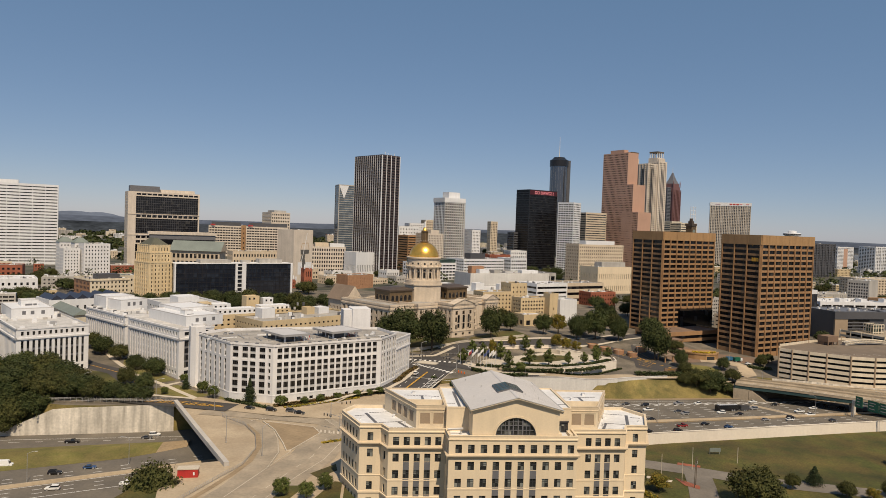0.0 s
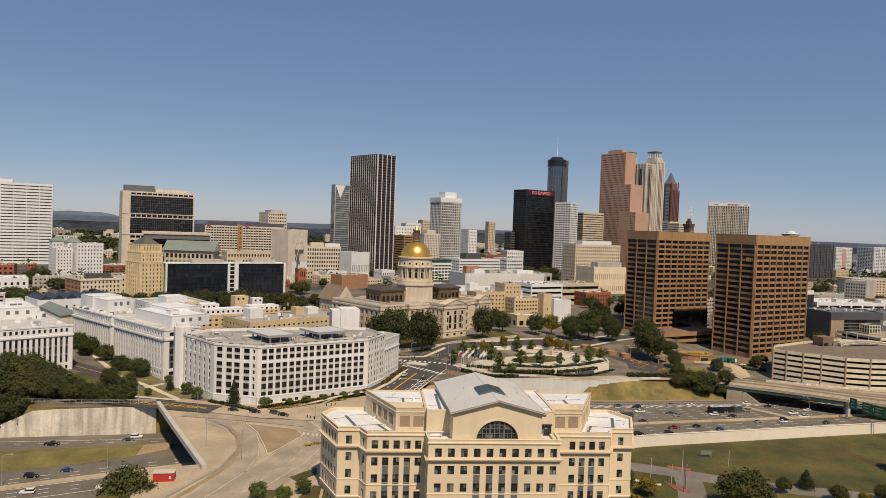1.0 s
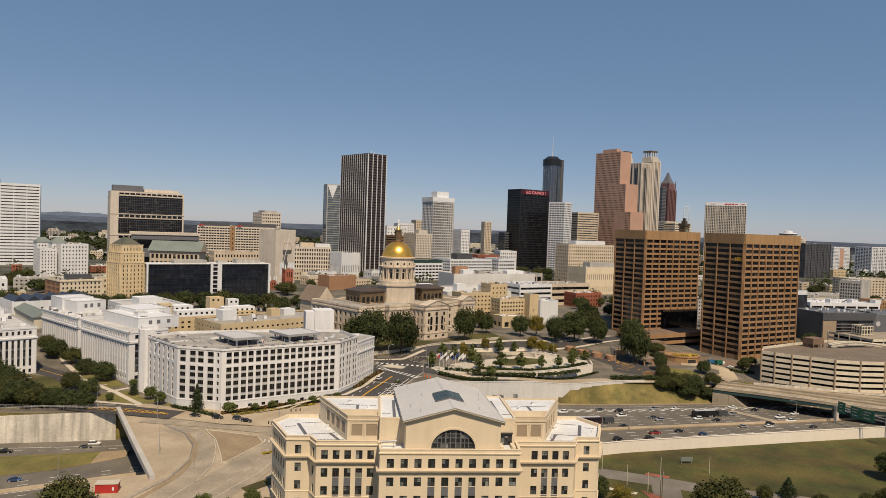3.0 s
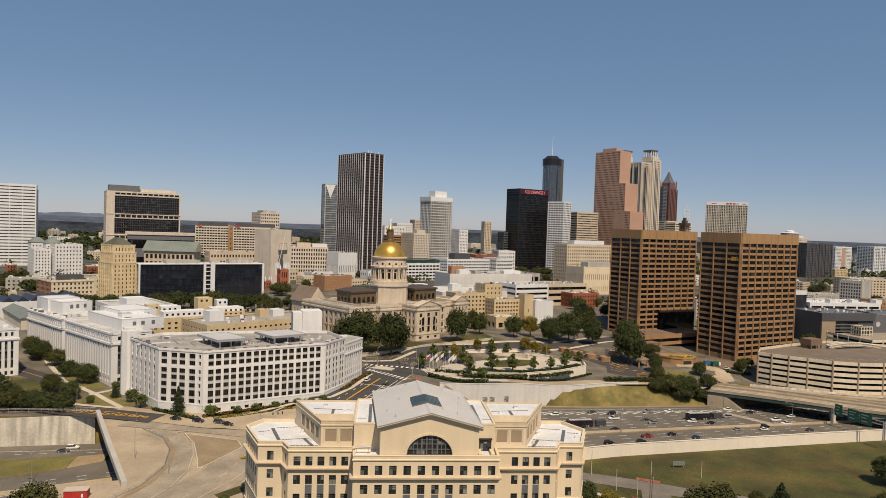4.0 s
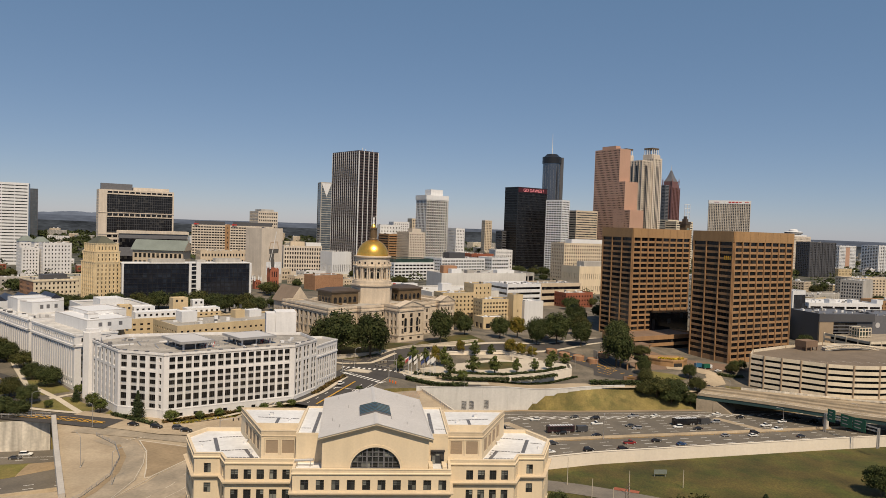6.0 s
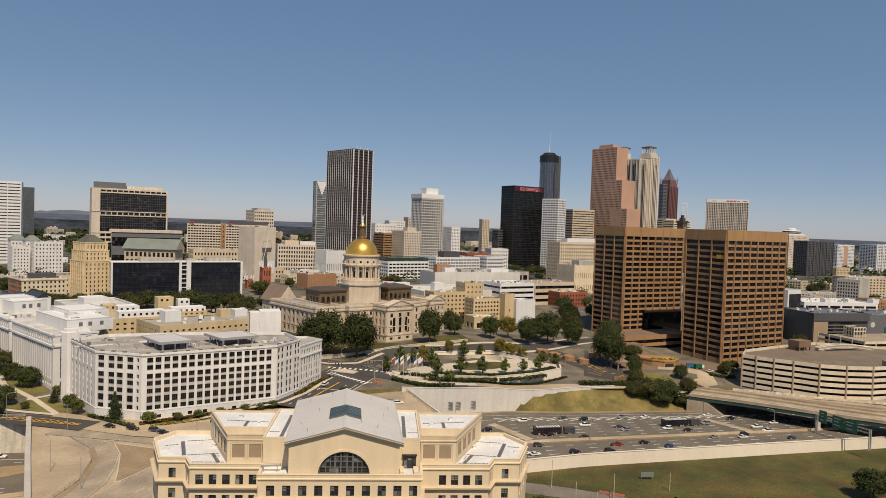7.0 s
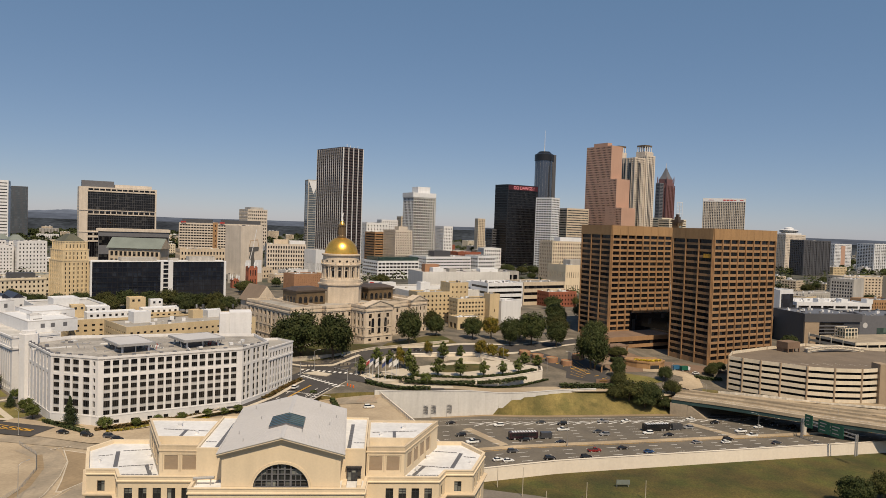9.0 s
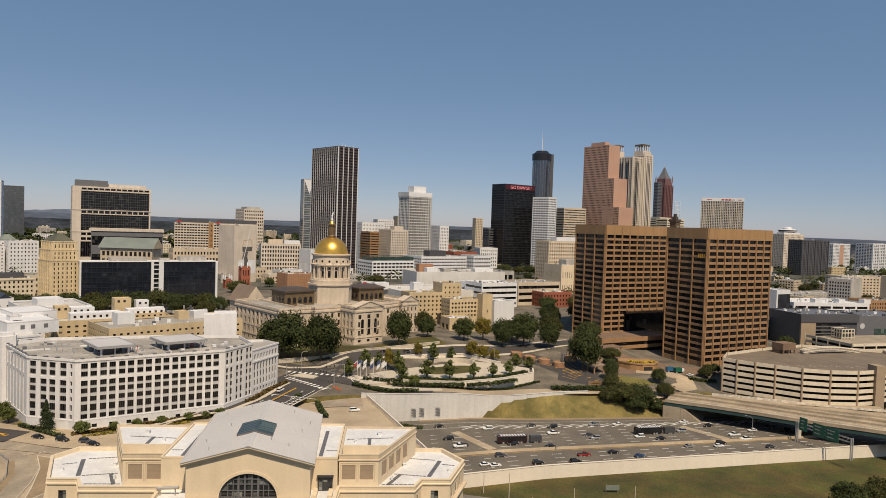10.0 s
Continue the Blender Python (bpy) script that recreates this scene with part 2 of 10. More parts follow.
# ---- geometry helpers ----
class Geo:
    """Vertices, faces and material slots of a mesh in the making."""

    def __init__(self):
        self.v, self.f, self.m = [], [], []

    def poly(self, pts, m=0):
        k = len(self.v)
        self.v.extend(tuple(p) for p in pts)
        self.f.append(tuple(range(k, k + len(pts))))
        self.m.append(m)

    def hexa(self, q, m=0):
        """Eight corners: four below, anticlockwise from above, and four over them."""
        k = len(self.v)
        self.v.extend(tuple(p) for p in q)
        for a in ((3, 2, 1, 0), (4, 5, 6, 7), (0, 1, 5, 4), (1, 2, 6, 5), (2, 3, 7, 6), (3, 0, 4, 7)):
            self.f.append(tuple(k + i for i in a))
            self.m.append(m)

    def box(self, x0, x1, y0, y1, z0, z1, m=0):
        self.hexa([(x0, y0, z0), (x1, y0, z0), (x1, y1, z0), (x0, y1, z0), (x0, y0, z1), (x1, y0, z1), (x1, y1, z1), (x0, y1, z1)], m)

    def obox(self, o, ang, x0, x1, y0, y1, z0, z1, m=0):
        """A box in a frame at o, turned by ang radians."""
        c, s = math.cos(ang), math.sin(ang)
        p = [(o[0] + x * c - y * s, o[1] + x * s + y * c) for x, y in ((x0, y0), (x1, y0), (x1, y1), (x0, y1))]
        self.hexa([(a, b, z0) for a, b in p] + [(a, b, z1) for a, b in p], m)

    def prism(self, pts, z0, z1, m=0, top=None, bottom=False):
        k, n = len(self.v), len(pts)
        self.v.extend((p[0], p[1], z0) for p in pts)
        self.v.extend((p[0], p[1], z1) for p in pts)
        for i in range(n):
            j = (i + 1) % n
            self.f.append((k + i, k + j, k + n + j, k + n + i))
            self.m.append(m)
        self.f.append(tuple(range(k + n, k + 2 * n)))
        self.m.append(m if top is None else top)
        if bottom:
            self.f.append(tuple(range(k + n - 1, k - 1, -1)))
            self.m.append(m)

    def lathe(self, prof, seg, c=(0, 0), m=0, start=0.0):
        k = len(self.v)
        for r, z in prof:
            for i in range(seg):
                a = start + 2 * math.pi * i / seg
                self.v.append((c[0] + r * math.cos(a), c[1] + r * math.sin(a), z))
        for j in range(len(prof) - 1):
            for i in range(seg):
                a, b = k + j * seg + i, k + j * seg + (i + 1) % seg
                self.f.append((a, b, b + seg, a + seg))
                self.m.append(m)
        self.f.append(tuple(k + (len(prof) - 1) * seg + i for i in range(seg)))
        self.m.append(m)

    def tube(self, pts, r, seg=5, m=0):
        """One bent pipe through points."""
        k = len(self.v)
        n = len(pts)
        for i, p in enumerate(pts):
            d = (Vector(pts[min(i + 1, n - 1)]) - Vector(pts[max(i - 1, 0)])).normalized()
            u = d.cross(Vector((0, 0, 1))).normalized()
            w = u.cross(d)
            for j in range(seg):
                t = 2 * math.pi * j / seg
                self.v.append(tuple(Vector(p) + u * (r * math.cos(t)) + w * (r * math.sin(t))))
        for i in range(n - 1):
            for j in range(seg):
                a, b = k + i * seg + j, k + i * seg + (j + 1) % seg
                self.f.append((a, b, b + seg, a + seg))
                self.m.append(m)

    def rod(self, a, b, r0, r1=None, seg=6, m=0):
        a, b = Vector(a), Vector(b)
        r1 = r0 if r1 is None else r1
        d = (b - a).normalized()
        u = d.orthogonal().normalized()
        w = d.cross(u)
        k = len(self.v)
        for p, r in ((a, r0), (b, r1)):
            for i in range(seg):
                t = 2 * math.pi * i / seg
                self.v.append(tuple(p + u * (r * math.cos(t)) + w * (r * math.sin(t))))
        for i in range(seg):
            j = (i + 1) % seg
            self.f.append((k + i, k + j, k + seg + j, k + seg + i))
            self.m.append(m)
        self.f.append(tuple(range(k + seg, k + 2 * seg)))
        self.m.append(m)


def data_of(name, g, mats, smooth=False):
    me = bpy.data.meshes.new(name)
    me.from_pydata(g.v, [], g.f)
    for x in mats:
        me.materials.append(x)
    me.polygons.foreach_set("material_index", g.m)
    if smooth:
        me.polygons.foreach_set("use_smooth", [True] * len(g.f))
    me.update()
    return me


def part(name, g, mats, parent=None, label="", smooth=False, kind=""):
    """A mesh from a Geo (or ready mesh data), as a part under a thing."""
    me = data_of(name, g, mats, smooth) if isinstance(g, Geo) else g
    ob = new(name, me)
    if parent is not None:
        ob.parent = parent
        ob.matrix_parent_inverse = Matrix.Translation(parent.location).inverted()
    return tagged(ob, label, kind=kind)


def thing(name, label, category, at=(0, 0, 0), group="", kind=""):
    e = new(name)
    e.empty_display_size = 1.0
    e.location = at
    return tagged(e, label, category, group, kind)


def solid(name, g, mats, label, category="", kind="structure", smooth=False, group=""):
    return tagged(new(name, data_of(name, g, mats, smooth)), label, category, group, kind)


def along(a, b, u, off=0.0):
    """The point u metres from a towards b, off metres outwards (to the right of the way)."""
    d = Vector((b[0] - a[0], b[1] - a[1])).normalized()
    return (a[0] + d.x * u + d.y * off, a[1] + d.y * u - d.x * off)


def span(a, b):
    return math.hypot(b[0] - a[0], b[1] - a[1])


def facade(g, a, b, z0, z1, us, vs, deep=0.4, m=0, mr=None, skip=None):
    """A wall from a to b with openings us x vs whose reveals go deep metres in. Returns the openings."""
    mr = m if mr is None else mr
    w = span(a, b)

    def p(u, z, o=0.0):
        q = along(a, b, u, -o)
        return (q[0], q[1], z)

    def quad(u0, u1, za, zb):
        if u1 - u0 > 1e-4 and zb - za > 1e-4:
            g.poly([p(u0, za), p(u1, za), p(u1, zb), p(u0, zb)], m)

    z, holes = z0, []
    for j, (v0, v1) in enumerate(vs):
        quad(0, w, z, v0)
        u = 0
        for i, (u0, u1) in enumerate(us):
            if skip and skip(i, j):
                continue
            quad(u, u0, v0, v1)
            g.poly([p(u0, v0), p(u0, v0, deep), p(u0, v1, deep), p(u0, v1)], mr)
            g.poly([p(u1, v0, deep), p(u1, v0), p(u1, v1), p(u1, v1, deep)], mr)
            g.poly([p(u0, v0), p(u1, v0), p(u1, v0, deep), p(u0, v0, deep)], mr)
            g.poly([p(u0, v1, deep), p(u1, v1, deep), p(u1, v1), p(u0, v1)], mr)
            holes.append(((u0 + u1) / 2, v0, u1 - u0, v1 - v0, i, j))
            u = u1
        quad(u, w, v0, v1)
        z = v1
    quad(0, w, z, z1)
    return holes


def bays(w, n, frac, edge=0.0):
    """n equal openings over a width w, each a fraction of its bay."""
    s = (w - 2 * edge) / n
    return [(edge + s * (i + 0.5 - frac / 2), edge + s * (i + 0.5 + frac / 2)) for i in range(n)]


def floors(z0, z1, n, frac, low=0.5):
    s = (z1 - z0) / n
    return [(z0 + s * (i + (1 - frac) * low), z0 + s * (i + (1 - frac) * low + frac)) for i in range(n)]


WINDOWS = {}


def window_data(w, h, pane, mull=1, rail=1, frame_mat=None):
    """A window as one joined piece: bars standing proud of the panes."""
    key = (round(w, 2), round(h, 2), pane.name, mull, rail, frame_mat.name if frame_mat else "")
    if key not in WINDOWS:
        t = 0.08
        xs, zs = [-w / 2, -w / 2 + t], [0, t]
        for i in range(mull):
            x = -w / 2 + w * (i + 1) / (mull + 1)
            xs += [x - t / 2, x + t / 2]
        for i in range(rail):
            z = h * (i + 1) / (rail + 1) if rail > 1 else h * 0.68
            zs += [z - t / 2, z + t / 2]
        xs += [w / 2 - t, w / 2]
        zs += [h - t, h]
        g, seen = Geo(), {}

        def at(x, y, z):
            k = (round(x, 4), round(y, 4), round(z, 4))
            if k not in seen:
                seen[k] = len(g.v)
                g.v.append(k)
            return seen[k]

        def face(q, m):
            g.f.append(tuple(at(*p) for p in q))
            g.m.append(m)

        def open_cell(i, j):
            return 0 <= i < len(xs) - 1 and 0 <= j < len(zs) - 1 and i % 2 == 1 and j % 2 == 1

        for i in range(len(xs) - 1):
            for j in range(len(zs) - 1):
                x0, x1, z0, z1 = xs[i], xs[i + 1], zs[j], zs[j + 1]
                o = open_cell(i, j)
                y = 0.0 if o else -0.09
                face([(x0, y, z0), (x1, y, z0), (x1, y, z1), (x0, y, z1)], 1 if o else 0)
                if o:
                    face([(x0, y, z0), (x0, y, z1), (x0, -0.09, z1), (x0, -0.09, z0)], 0)
                    face([(x1, y, z1), (x1, y, z0), (x1, -0.09, z0), (x1, -0.09, z1)], 0)
                    face([(x1, y, z0), (x0, y, z0), (x0, -0.09, z0), (x1, -0.09, z0)], 0)
                    face([(x0, y, z1), (x1, y, z1), (x1, -0.09, z1), (x0, -0.09, z1)], 0)
        WINDOWS[key] = data_of("window", g, [frame_mat or M_FRAME, pane])
    return WINDOWS[key]


def set_windows(parent, a, b, holes, deep, pane, mull=1, rail=1, name="window", frame_mat=None, label=""):
    ang = math.atan2(b[1] - a[1], b[0] - a[0])
    for u, v0, w, h, i, j in holes:
        q = along(a, b, u, -deep + 0.05)
        ob = new(name, window_data(w, h, pane, mull, rail, frame_mat))
        ob.parent = parent
        ob.matrix_parent_inverse = Matrix.Translation(parent.location).inverted()
        ob.matrix_basis = Matrix.Translation((q[0], q[1], v0)) @ Matrix.Rotation(ang, 4, "Z")
        tagged(ob, label)


def inset(pts, d):
    """An anticlockwise outline moved inwards by d."""
    out, n = [], len(pts)
    for i in range(n):
        a, b, c = Vector(pts[i - 1]), Vector(pts[i]), Vector(pts[(i + 1) % n])
        d1, d2 = (b - a).normalized(), (c - b).normalized()
        n1, n2 = Vector((-d1.y, d1.x)), Vector((-d2.y, d2.x))
        k = n1 + n2
        k = k / max(k.length_squared / 2, 0.2)
        out.append((b.x + k.x * d, b.y + k.y * d))
    return out


def block(c, deg, wr, wl):
    """The outline of a block: its near corner, the heading of its right face, the lengths of its right and left faces."""
    t = radians(deg)
    r, l = (math.cos(t) * wr, math.sin(t) * wr), (-math.sin(t) * wl, math.cos(t) * wl)
    return [(c[0], c[1]), (c[0] + r[0], c[1] + r[1]), (c[0] + r[0] + l[0], c[1] + r[1] + l[1]), (c[0] + l[0], c[1] + l[1])]


def parapet(g, pts, z, h, t=0.4, m=0, out=0.0):
    """A low wall round a roof's edge, its outer side out metres proud of the outline."""
    o, i = inset(pts, -out) if out else pts, inset(pts, t)
    n = len(pts)
    for k in range(n):
        j = (k + 1) % n
        g.hexa([(*o[k], z), (*o[j], z), (*i[j], z), (*i[k], z), (*o[k], z + h), (*o[j], z + h), (*i[j], z + h), (*i[k], z + h)], m)


# ---- the lie of the land ----
HILLS = [(-90, 322, 0), (-45, 328, 0), (0, 350, 2), (25, 400, 4), (55, 455, 9), (-15, 450, 8), (95, 500, 10), (90, 398, 0), (135, 400, -2.3), (178, 397, -2.8),
         (216, 392, -4.8), (262, 415, -5.5), (330, 395, -4.5), (240, 448, 0.0), (275, 462, 0.5), (200, 500, 7), (-150, 372, 2), (-260, 400, 3), (-150, 480, 7),
         (0, 600, 11), (200, 640, 9), (-200, 700, 10), (360, 560, 2), (100, 900, 14), (500, 900, 8), (-500, 900, 8), (300, 1500, 16), (-600, 1800, 12), (900, 1600, 12), (0, 3000, 12)]


def lift(x, y):
    """Height of the streets north of the freeway."""
    s = w = 0.0
    for a, b, z in HILLS:
        d = ((x - a) ** 2 + (y - b) ** 2 + 60.0) ** -1.6
        s += d * z
        w += d
    return s / w


def ease(a, b, x):
    t = min(1.0, max(0.0, (x - a) / (b - a)))
    return t * t * (3 - 2 * t)


def bend(x, pts):
    return float(np.interp(x, [p[0] for p in pts], [p[1] for p in pts]))


def south_edge(x):
    return bend(x, [(-420, 160), (-130, 190), (-77, 203), (-71, 236), (-50, 239), (88, 301), (137, 315), (250, 335), (430, 364)])


def north_edge(x):
    return bend(x, [(-420, 276), (-150, 309), (-92, 316), (62, 373), (73, 376.5), (116, 385), (145, 384), (235, 391), (430, 416)])


FREEWAY_Z = -12.0


def low_side(x, y):
    return -1.0 + (-15.3) * ease(60, 100, x) + 1.0 * ease(-60, -20, -x)


def bank(x):
    """Width of the grass bank between the freeway and the park road."""
    return 15.0 * ease(112, 180, x) + 16.0 * ease(138, 160, -x)


def on_deck(x, y):
    q = DECK
    return all((q[(k + 1) % 4][0] - q[k][0]) * (y - q[k][1]) - (q[(k + 1) % 4][1] - q[k][1]) * (x - q[k][0]) >= 0 for k in range(4))


def land(x, y):
    if on_deck(x, y):
        return 0.22
    if y < south_edge(x):
        return low_side(x, y)
    n = north_edge(x)
    if y <= n:
        return FREEWAY_Z
    k = bank(x)
    if y < n + k:
        return FREEWAY_Z + (lift(x, n + k) - FREEWAY_Z) * (y - n) / k
    return lift(x, y)


# ---- ground ----
def build_ground():
    g = Geo()
    xs = [-4800, -3000, -1800, -1200, -800, -600, -500] + [-430 + 7.0 * i for i in range(124)] + [500, 600, 800, 1200, 1800, 3000, 4800]
    grid = []
    for x in xs:
        s, n = south_edge(x), north_edge(x)
        k = max(bank(x), 0.02)
        col = [(x, y, low_side(x, y)) for y in np.linspace(-900, s - 0.02, 10)]
        col += [(x, s, FREEWAY_Z), (x, (s + n) / 2, FREEWAY_Z), (x, n, FREEWAY_Z), (x, n + k, lift(x, n + k))]
        ys = [n + k + (780 - n - k) * i / 56 for i in range(1, 57)] + [850, 950, 1100, 1300, 1600, 2000, 2600, 3400, 4300, 4950]
        col += [(x, y, lift(x, y)) for y in ys]
        grid.append(col)
    r = len(grid[0])
    for col in grid:
        g.v.extend(col)
    for i in range(len(grid) - 1):
        for j in range(r - 1):
            a = i * r + j
            g.f.append((a, a + r, a + r + 1, a + 1))
            g.m.append(0 if j < 9 else 1 if j == 9 else 2 if j < 12 else 3 if j == 12 else 4 if j < 69 else 5)
    return solid("ground", g, [M_GRASS, M_WALL_CONC, M_FREEWAY, M_DRY, M_LOT, M_CITY], "city ground of lawn, grass bank, roads and dusty lots", "ground")


build_ground()


def strip(g, pts, width, up=0.12, m=0, step=4.0, level=None):
    """A ribbon along a line of points, lying on the land or at a level of its own."""
    line = []
    for (a, b) in zip(pts, pts[1:]):
        n = max(1, int(span(a, b) / step))
        line += [(a[0] + (b[0] - a[0]) * i / n, a[1] + (b[1] - a[1]) * i / n) for i in range(n)]
    line.append(pts[-1])
    rows = []
    for i, p in enumerate(line):
        a, b = Vector(line[max(i - 1, 0)]), Vector(line[min(i + 1, len(line) - 1)])
        d = (b - a).normalized()
        nx, ny = -d.y, d.x
        row = []
        for s in (-1, -0.33, 0.33, 1):
            x, y = p[0] + nx * s * width / 2, p[1] + ny * s * width / 2
            z = (lift(x, y) if level is None else level(x, y)) + up
            row.append((x, y, z))
        rows.append(row)
    for r0, r1 in zip(rows, rows[1:]):
        for i in range(3):
            g.poly([r0[i + 1], r0[i], r1[i], r1[i + 1]], m)


def dashes(g, pts, width, dash, gap, up, level=None, m=0):
    """Painted dashes along a line."""
    for a, b in zip(pts, pts[1:]):
        w, u = span(a, b), 0.0
        while u < w:
            e = min(u + dash, w)
            q = [along(a, b, u, -width / 2), along(a, b, u, width / 2), along(a, b, e, width / 2), along(a, b, e, -width / 2)]
            g.poly([(x, y, (lift(x, y) if level is None else level(x, y)) + up) for x, y in (q[1], q[2], q[3], q[0])], m)
            u += dash + gap


def freeway_level(x, y):
    return FREEWAY_Z


def between(x, f):
    return south_edge(x) + (north_edge(x) - south_edge(x)) * f


def line_at(f, x0, x1, step=20):
    n = int((x1 - x0) / step)
    return [(x0 + (x1 - x0) * i / n, between(x0 + (x1 - x0) * i / n, f)) for i in range(n + 1)]


# freeway lanes: two carriageways, a barrier between them, painted lines
g = Geo()
for f in (0.08, 0.15, 0.22):
    dashes(g, line_at(f, -40, 430), 0.28, 3.2, 6.5, 0.03, freeway_level)
for f in (0.40, 0.47, 0.54, 0.61, 0.68):
    dashes(g, line_at(f, -40, 430), 0.28, 3.2, 6.5, 0.03, freeway_level)
for f in (0.02, 0.285, 0.335, 0.80, 0.90):
    dashes(g, line_at(f, -40, 430), 0.22, 19.0, 0.5, 0.03, freeway_level, 1 if f in (0.285, 0.335) else 0)
for i in range(34):
    x = 108 + i * 6.2
    a = (x, between(x, 0.755))
    b = (x + 5.5, between(x + 5.5, 0.795))
    dashes(g, [a, b], 0.6, 20, 1, 0.03, freeway_level)
    dashes(g, [b, (x - 1.5, between(x - 1.5, 0.835))], 0.6, 20, 1, 0.03, freeway_level)
WEST = [(-330, 160), (-129.8, 247.6), (-87.4, 265.7), (-60, 277.0)]  # median of the western trench
for o, dsh, gap in ((-5.2, 3.2, 6.5), (-9.0, 3.2, 6.5), (-12.8, 40, 0.5), (-1.4, 40, 0.5), (1.4, 40, 0.5), (5.2, 3.2, 6.5), (9.0, 3.2, 6.5)):
    dashes(g, [along(WEST[max(i - 1, 0)], WEST[max(i, 1)], 0 if i == 0 else span(WEST[i - 1], WEST[i]), -o) for i in range(4)], 0.28, dsh, gap, 0.03, freeway_level)
for o in (1.5, 5.0):
    dashes(g, [(-420, 261 - o), (-152, 303.5 - o), (-84, 309.5 - o)], 0.25, 3.0 if o > 3 else 40, 6 if o > 3 else 0.5, 0.03, freeway_level)
solid("lane_markings", g, [M_MARK, M_YELLOW], "white and yellow painted freeway lane lines", "road marking", "stuff")

# worn strips across the carriageway
g = Geo()
for x in (118, 232):
    dashes(g, [(x, between(x, 0.36)), (x - 14, between(x - 14, 0.72))], 4.5, 60, 1, 0.02, freeway_level)
solid("pavement", g, [M_PALE_ROAD], "pale patched concrete slabs across the freeway", "pavement")


def barrier(name, pts, h, level, label, mat_, foot=0.6, top=0.25):
    """A concrete barrier with sloped sides along a line."""
    g = Geo()
    for a, b in zip(pts, pts[1:]):
        za, zb = level(*a), level(*b)
        q = [(*along(a, b, 0, foot / 2), za - 0.1), (*along(a, b, span(a, b), foot / 2), zb - 0.1), (*along(a, b, span(a, b), -foot / 2), zb - 0.1), (*along(a, b, 0, -foot / 2), za - 0.1),
             (*along(a, b, 0, top / 2), za + h), (*along(a, b, span(a, b), top / 2), zb + h), (*along(a, b, span(a, b), -top / 2), zb + h), (*along(a, b, 0, -top / 2), za + h)]
        g.hexa(q)
    return solid(name, g, [mat_], label, "barrier")


barrier("median_barrier", line_at(0.31, -60, 430), 1.0, freeway_level, "long pale concrete median barrier on the freeway", M_PALE_ROAD, 1.2, 0.5)


def left_grass():
    """The grass verge in the trench west of the overpass."""
    g = Geo()
    xs = np.linspace(-420, -79, 34)
    low = [(-420, 175), (-138.8, 264.6), (-97.4, 279.9), (-79, 294)]
    top = [(-420, 238), (-151.7, 289), (-82.3, 301.0), (-79, 301.2)]
    for x0, x1 in zip(xs, xs[1:]):
        m = 1 if x0 > -96 else 0
        for f0, f1, z0, z1 in ((0.0, 0.35, 0.05, 0.9), (0.35, 0.7, 0.9, 1.4), (0.7, 1.0, 1.4, 0.3)):
            y = lambda x, f: bend(x, low) + (bend(x, top) - bend(x, low)) * f
            g.poly([(x0, y(x0, f0), FREEWAY_Z + z0), (x1, y(x1, f0), FREEWAY_Z + z0), (x1, y(x1, f1), FREEWAY_Z + z1), (x0, y(x0, f1), FREEWAY_Z + z1)], m)
    solid("ground", g, [M_MOWN, M_DIRT], "strip of olive grass between the freeway carriageways", "grass")


left_grass()
barrier("median_barrier", WEST, 1.1, freeway_level, "weathered concrete median barrier in the trench", M_PALE_ROAD, 1.4, 0.8)


def wall_line(name, pts, top, bottom, thick, mats, label, joints=0.0, cap=0.0):
    """A retaining wall along points; top and bottom are functions of x and y. Joints stand as shallow grooves, a cap as a ledge."""
    g = Geo()
    for a, b in zip(pts, pts[1:]):
        w = span(a, b)
        n = max(1, round(w / joints)) if joints else 1
        for i in range(n):
            u0, u1 = w * i / n + (0.06 if joints else 0), w * (i + 1) / n - (0.06 if joints else 0)
            q = []
            for o, u in ((0, u0), (0, u1), (-thick, u1), (-thick, u0)):
                x, y = along(a, b, u, o)
                q.append((x, y))
            g.hexa([(x, y, bottom(x, y)) for x, y in q] + [(x, y, top(x, y)) for x, y in q])
        if joints:
            q = [along(a, b, u, o) for o, u in ((-0.08, 0), (-0.08, w), (-thick + 0.08, w), (-thick + 0.08, 0))]
            g.hexa([(x, y, bottom(x, y)) for x, y in q] + [(x, y, top(x, y) - 0.05) for x, y in q])
        if cap:
            q = [along(a, b, u, o) for o, u in ((0.15, 0), (0.15, w), (-thick - 0.15, w), (-thick - 0.15, 0))]
            g.hexa([(x, y, top(x, y)) for x, y in q] + [(x, y, top(x, y) + cap) for x, y in q])
    return solid(name, g, mats, label, "wall")


# beige wall between the freeway and the lawn
wall_line("wall_south", [(x, south_edge(x) - 0.5) for x in np.linspace(92, 430, 40)], lambda x, y: FREEWAY_Z + 1.1, lambda x, y: -18.0, 0.5, [M_WALL_PALE], "long pale concrete retaining wall along the lawn", 0, 0.2)
# stained wall of the western trench
wall_line("wall_west", [(x, north_edge(x) - 0.75) for x in [-170, -163, -157, -151, -146, -141, -132, -122, -112, -102, -91]], lambda x, y: -0.4 + 0.5 * ease(-140, -100, x) - 11.0 * min(1.0, max(0.0, (-140 - x) / 24)), lambda x, y: FREEWAY_Z - 0.3, 0.6, [M_WALL_CONC], "stained concrete retaining wall above the freeway", 9.5, 0.0)
# pale wall below the park road
wall_line("wall_north", [(x, north_edge(x) + bank(x) - 0.7) for x in [60 + 7 * i for i in range(18)]], lambda x, y: lift(x, y + 0.7) + 0.9, lambda x, y: FREEWAY_Z - 0.3, 0.6, [M_WALL_GREY], "pale concrete retaining wall under the park road", 10.0, 0.25)

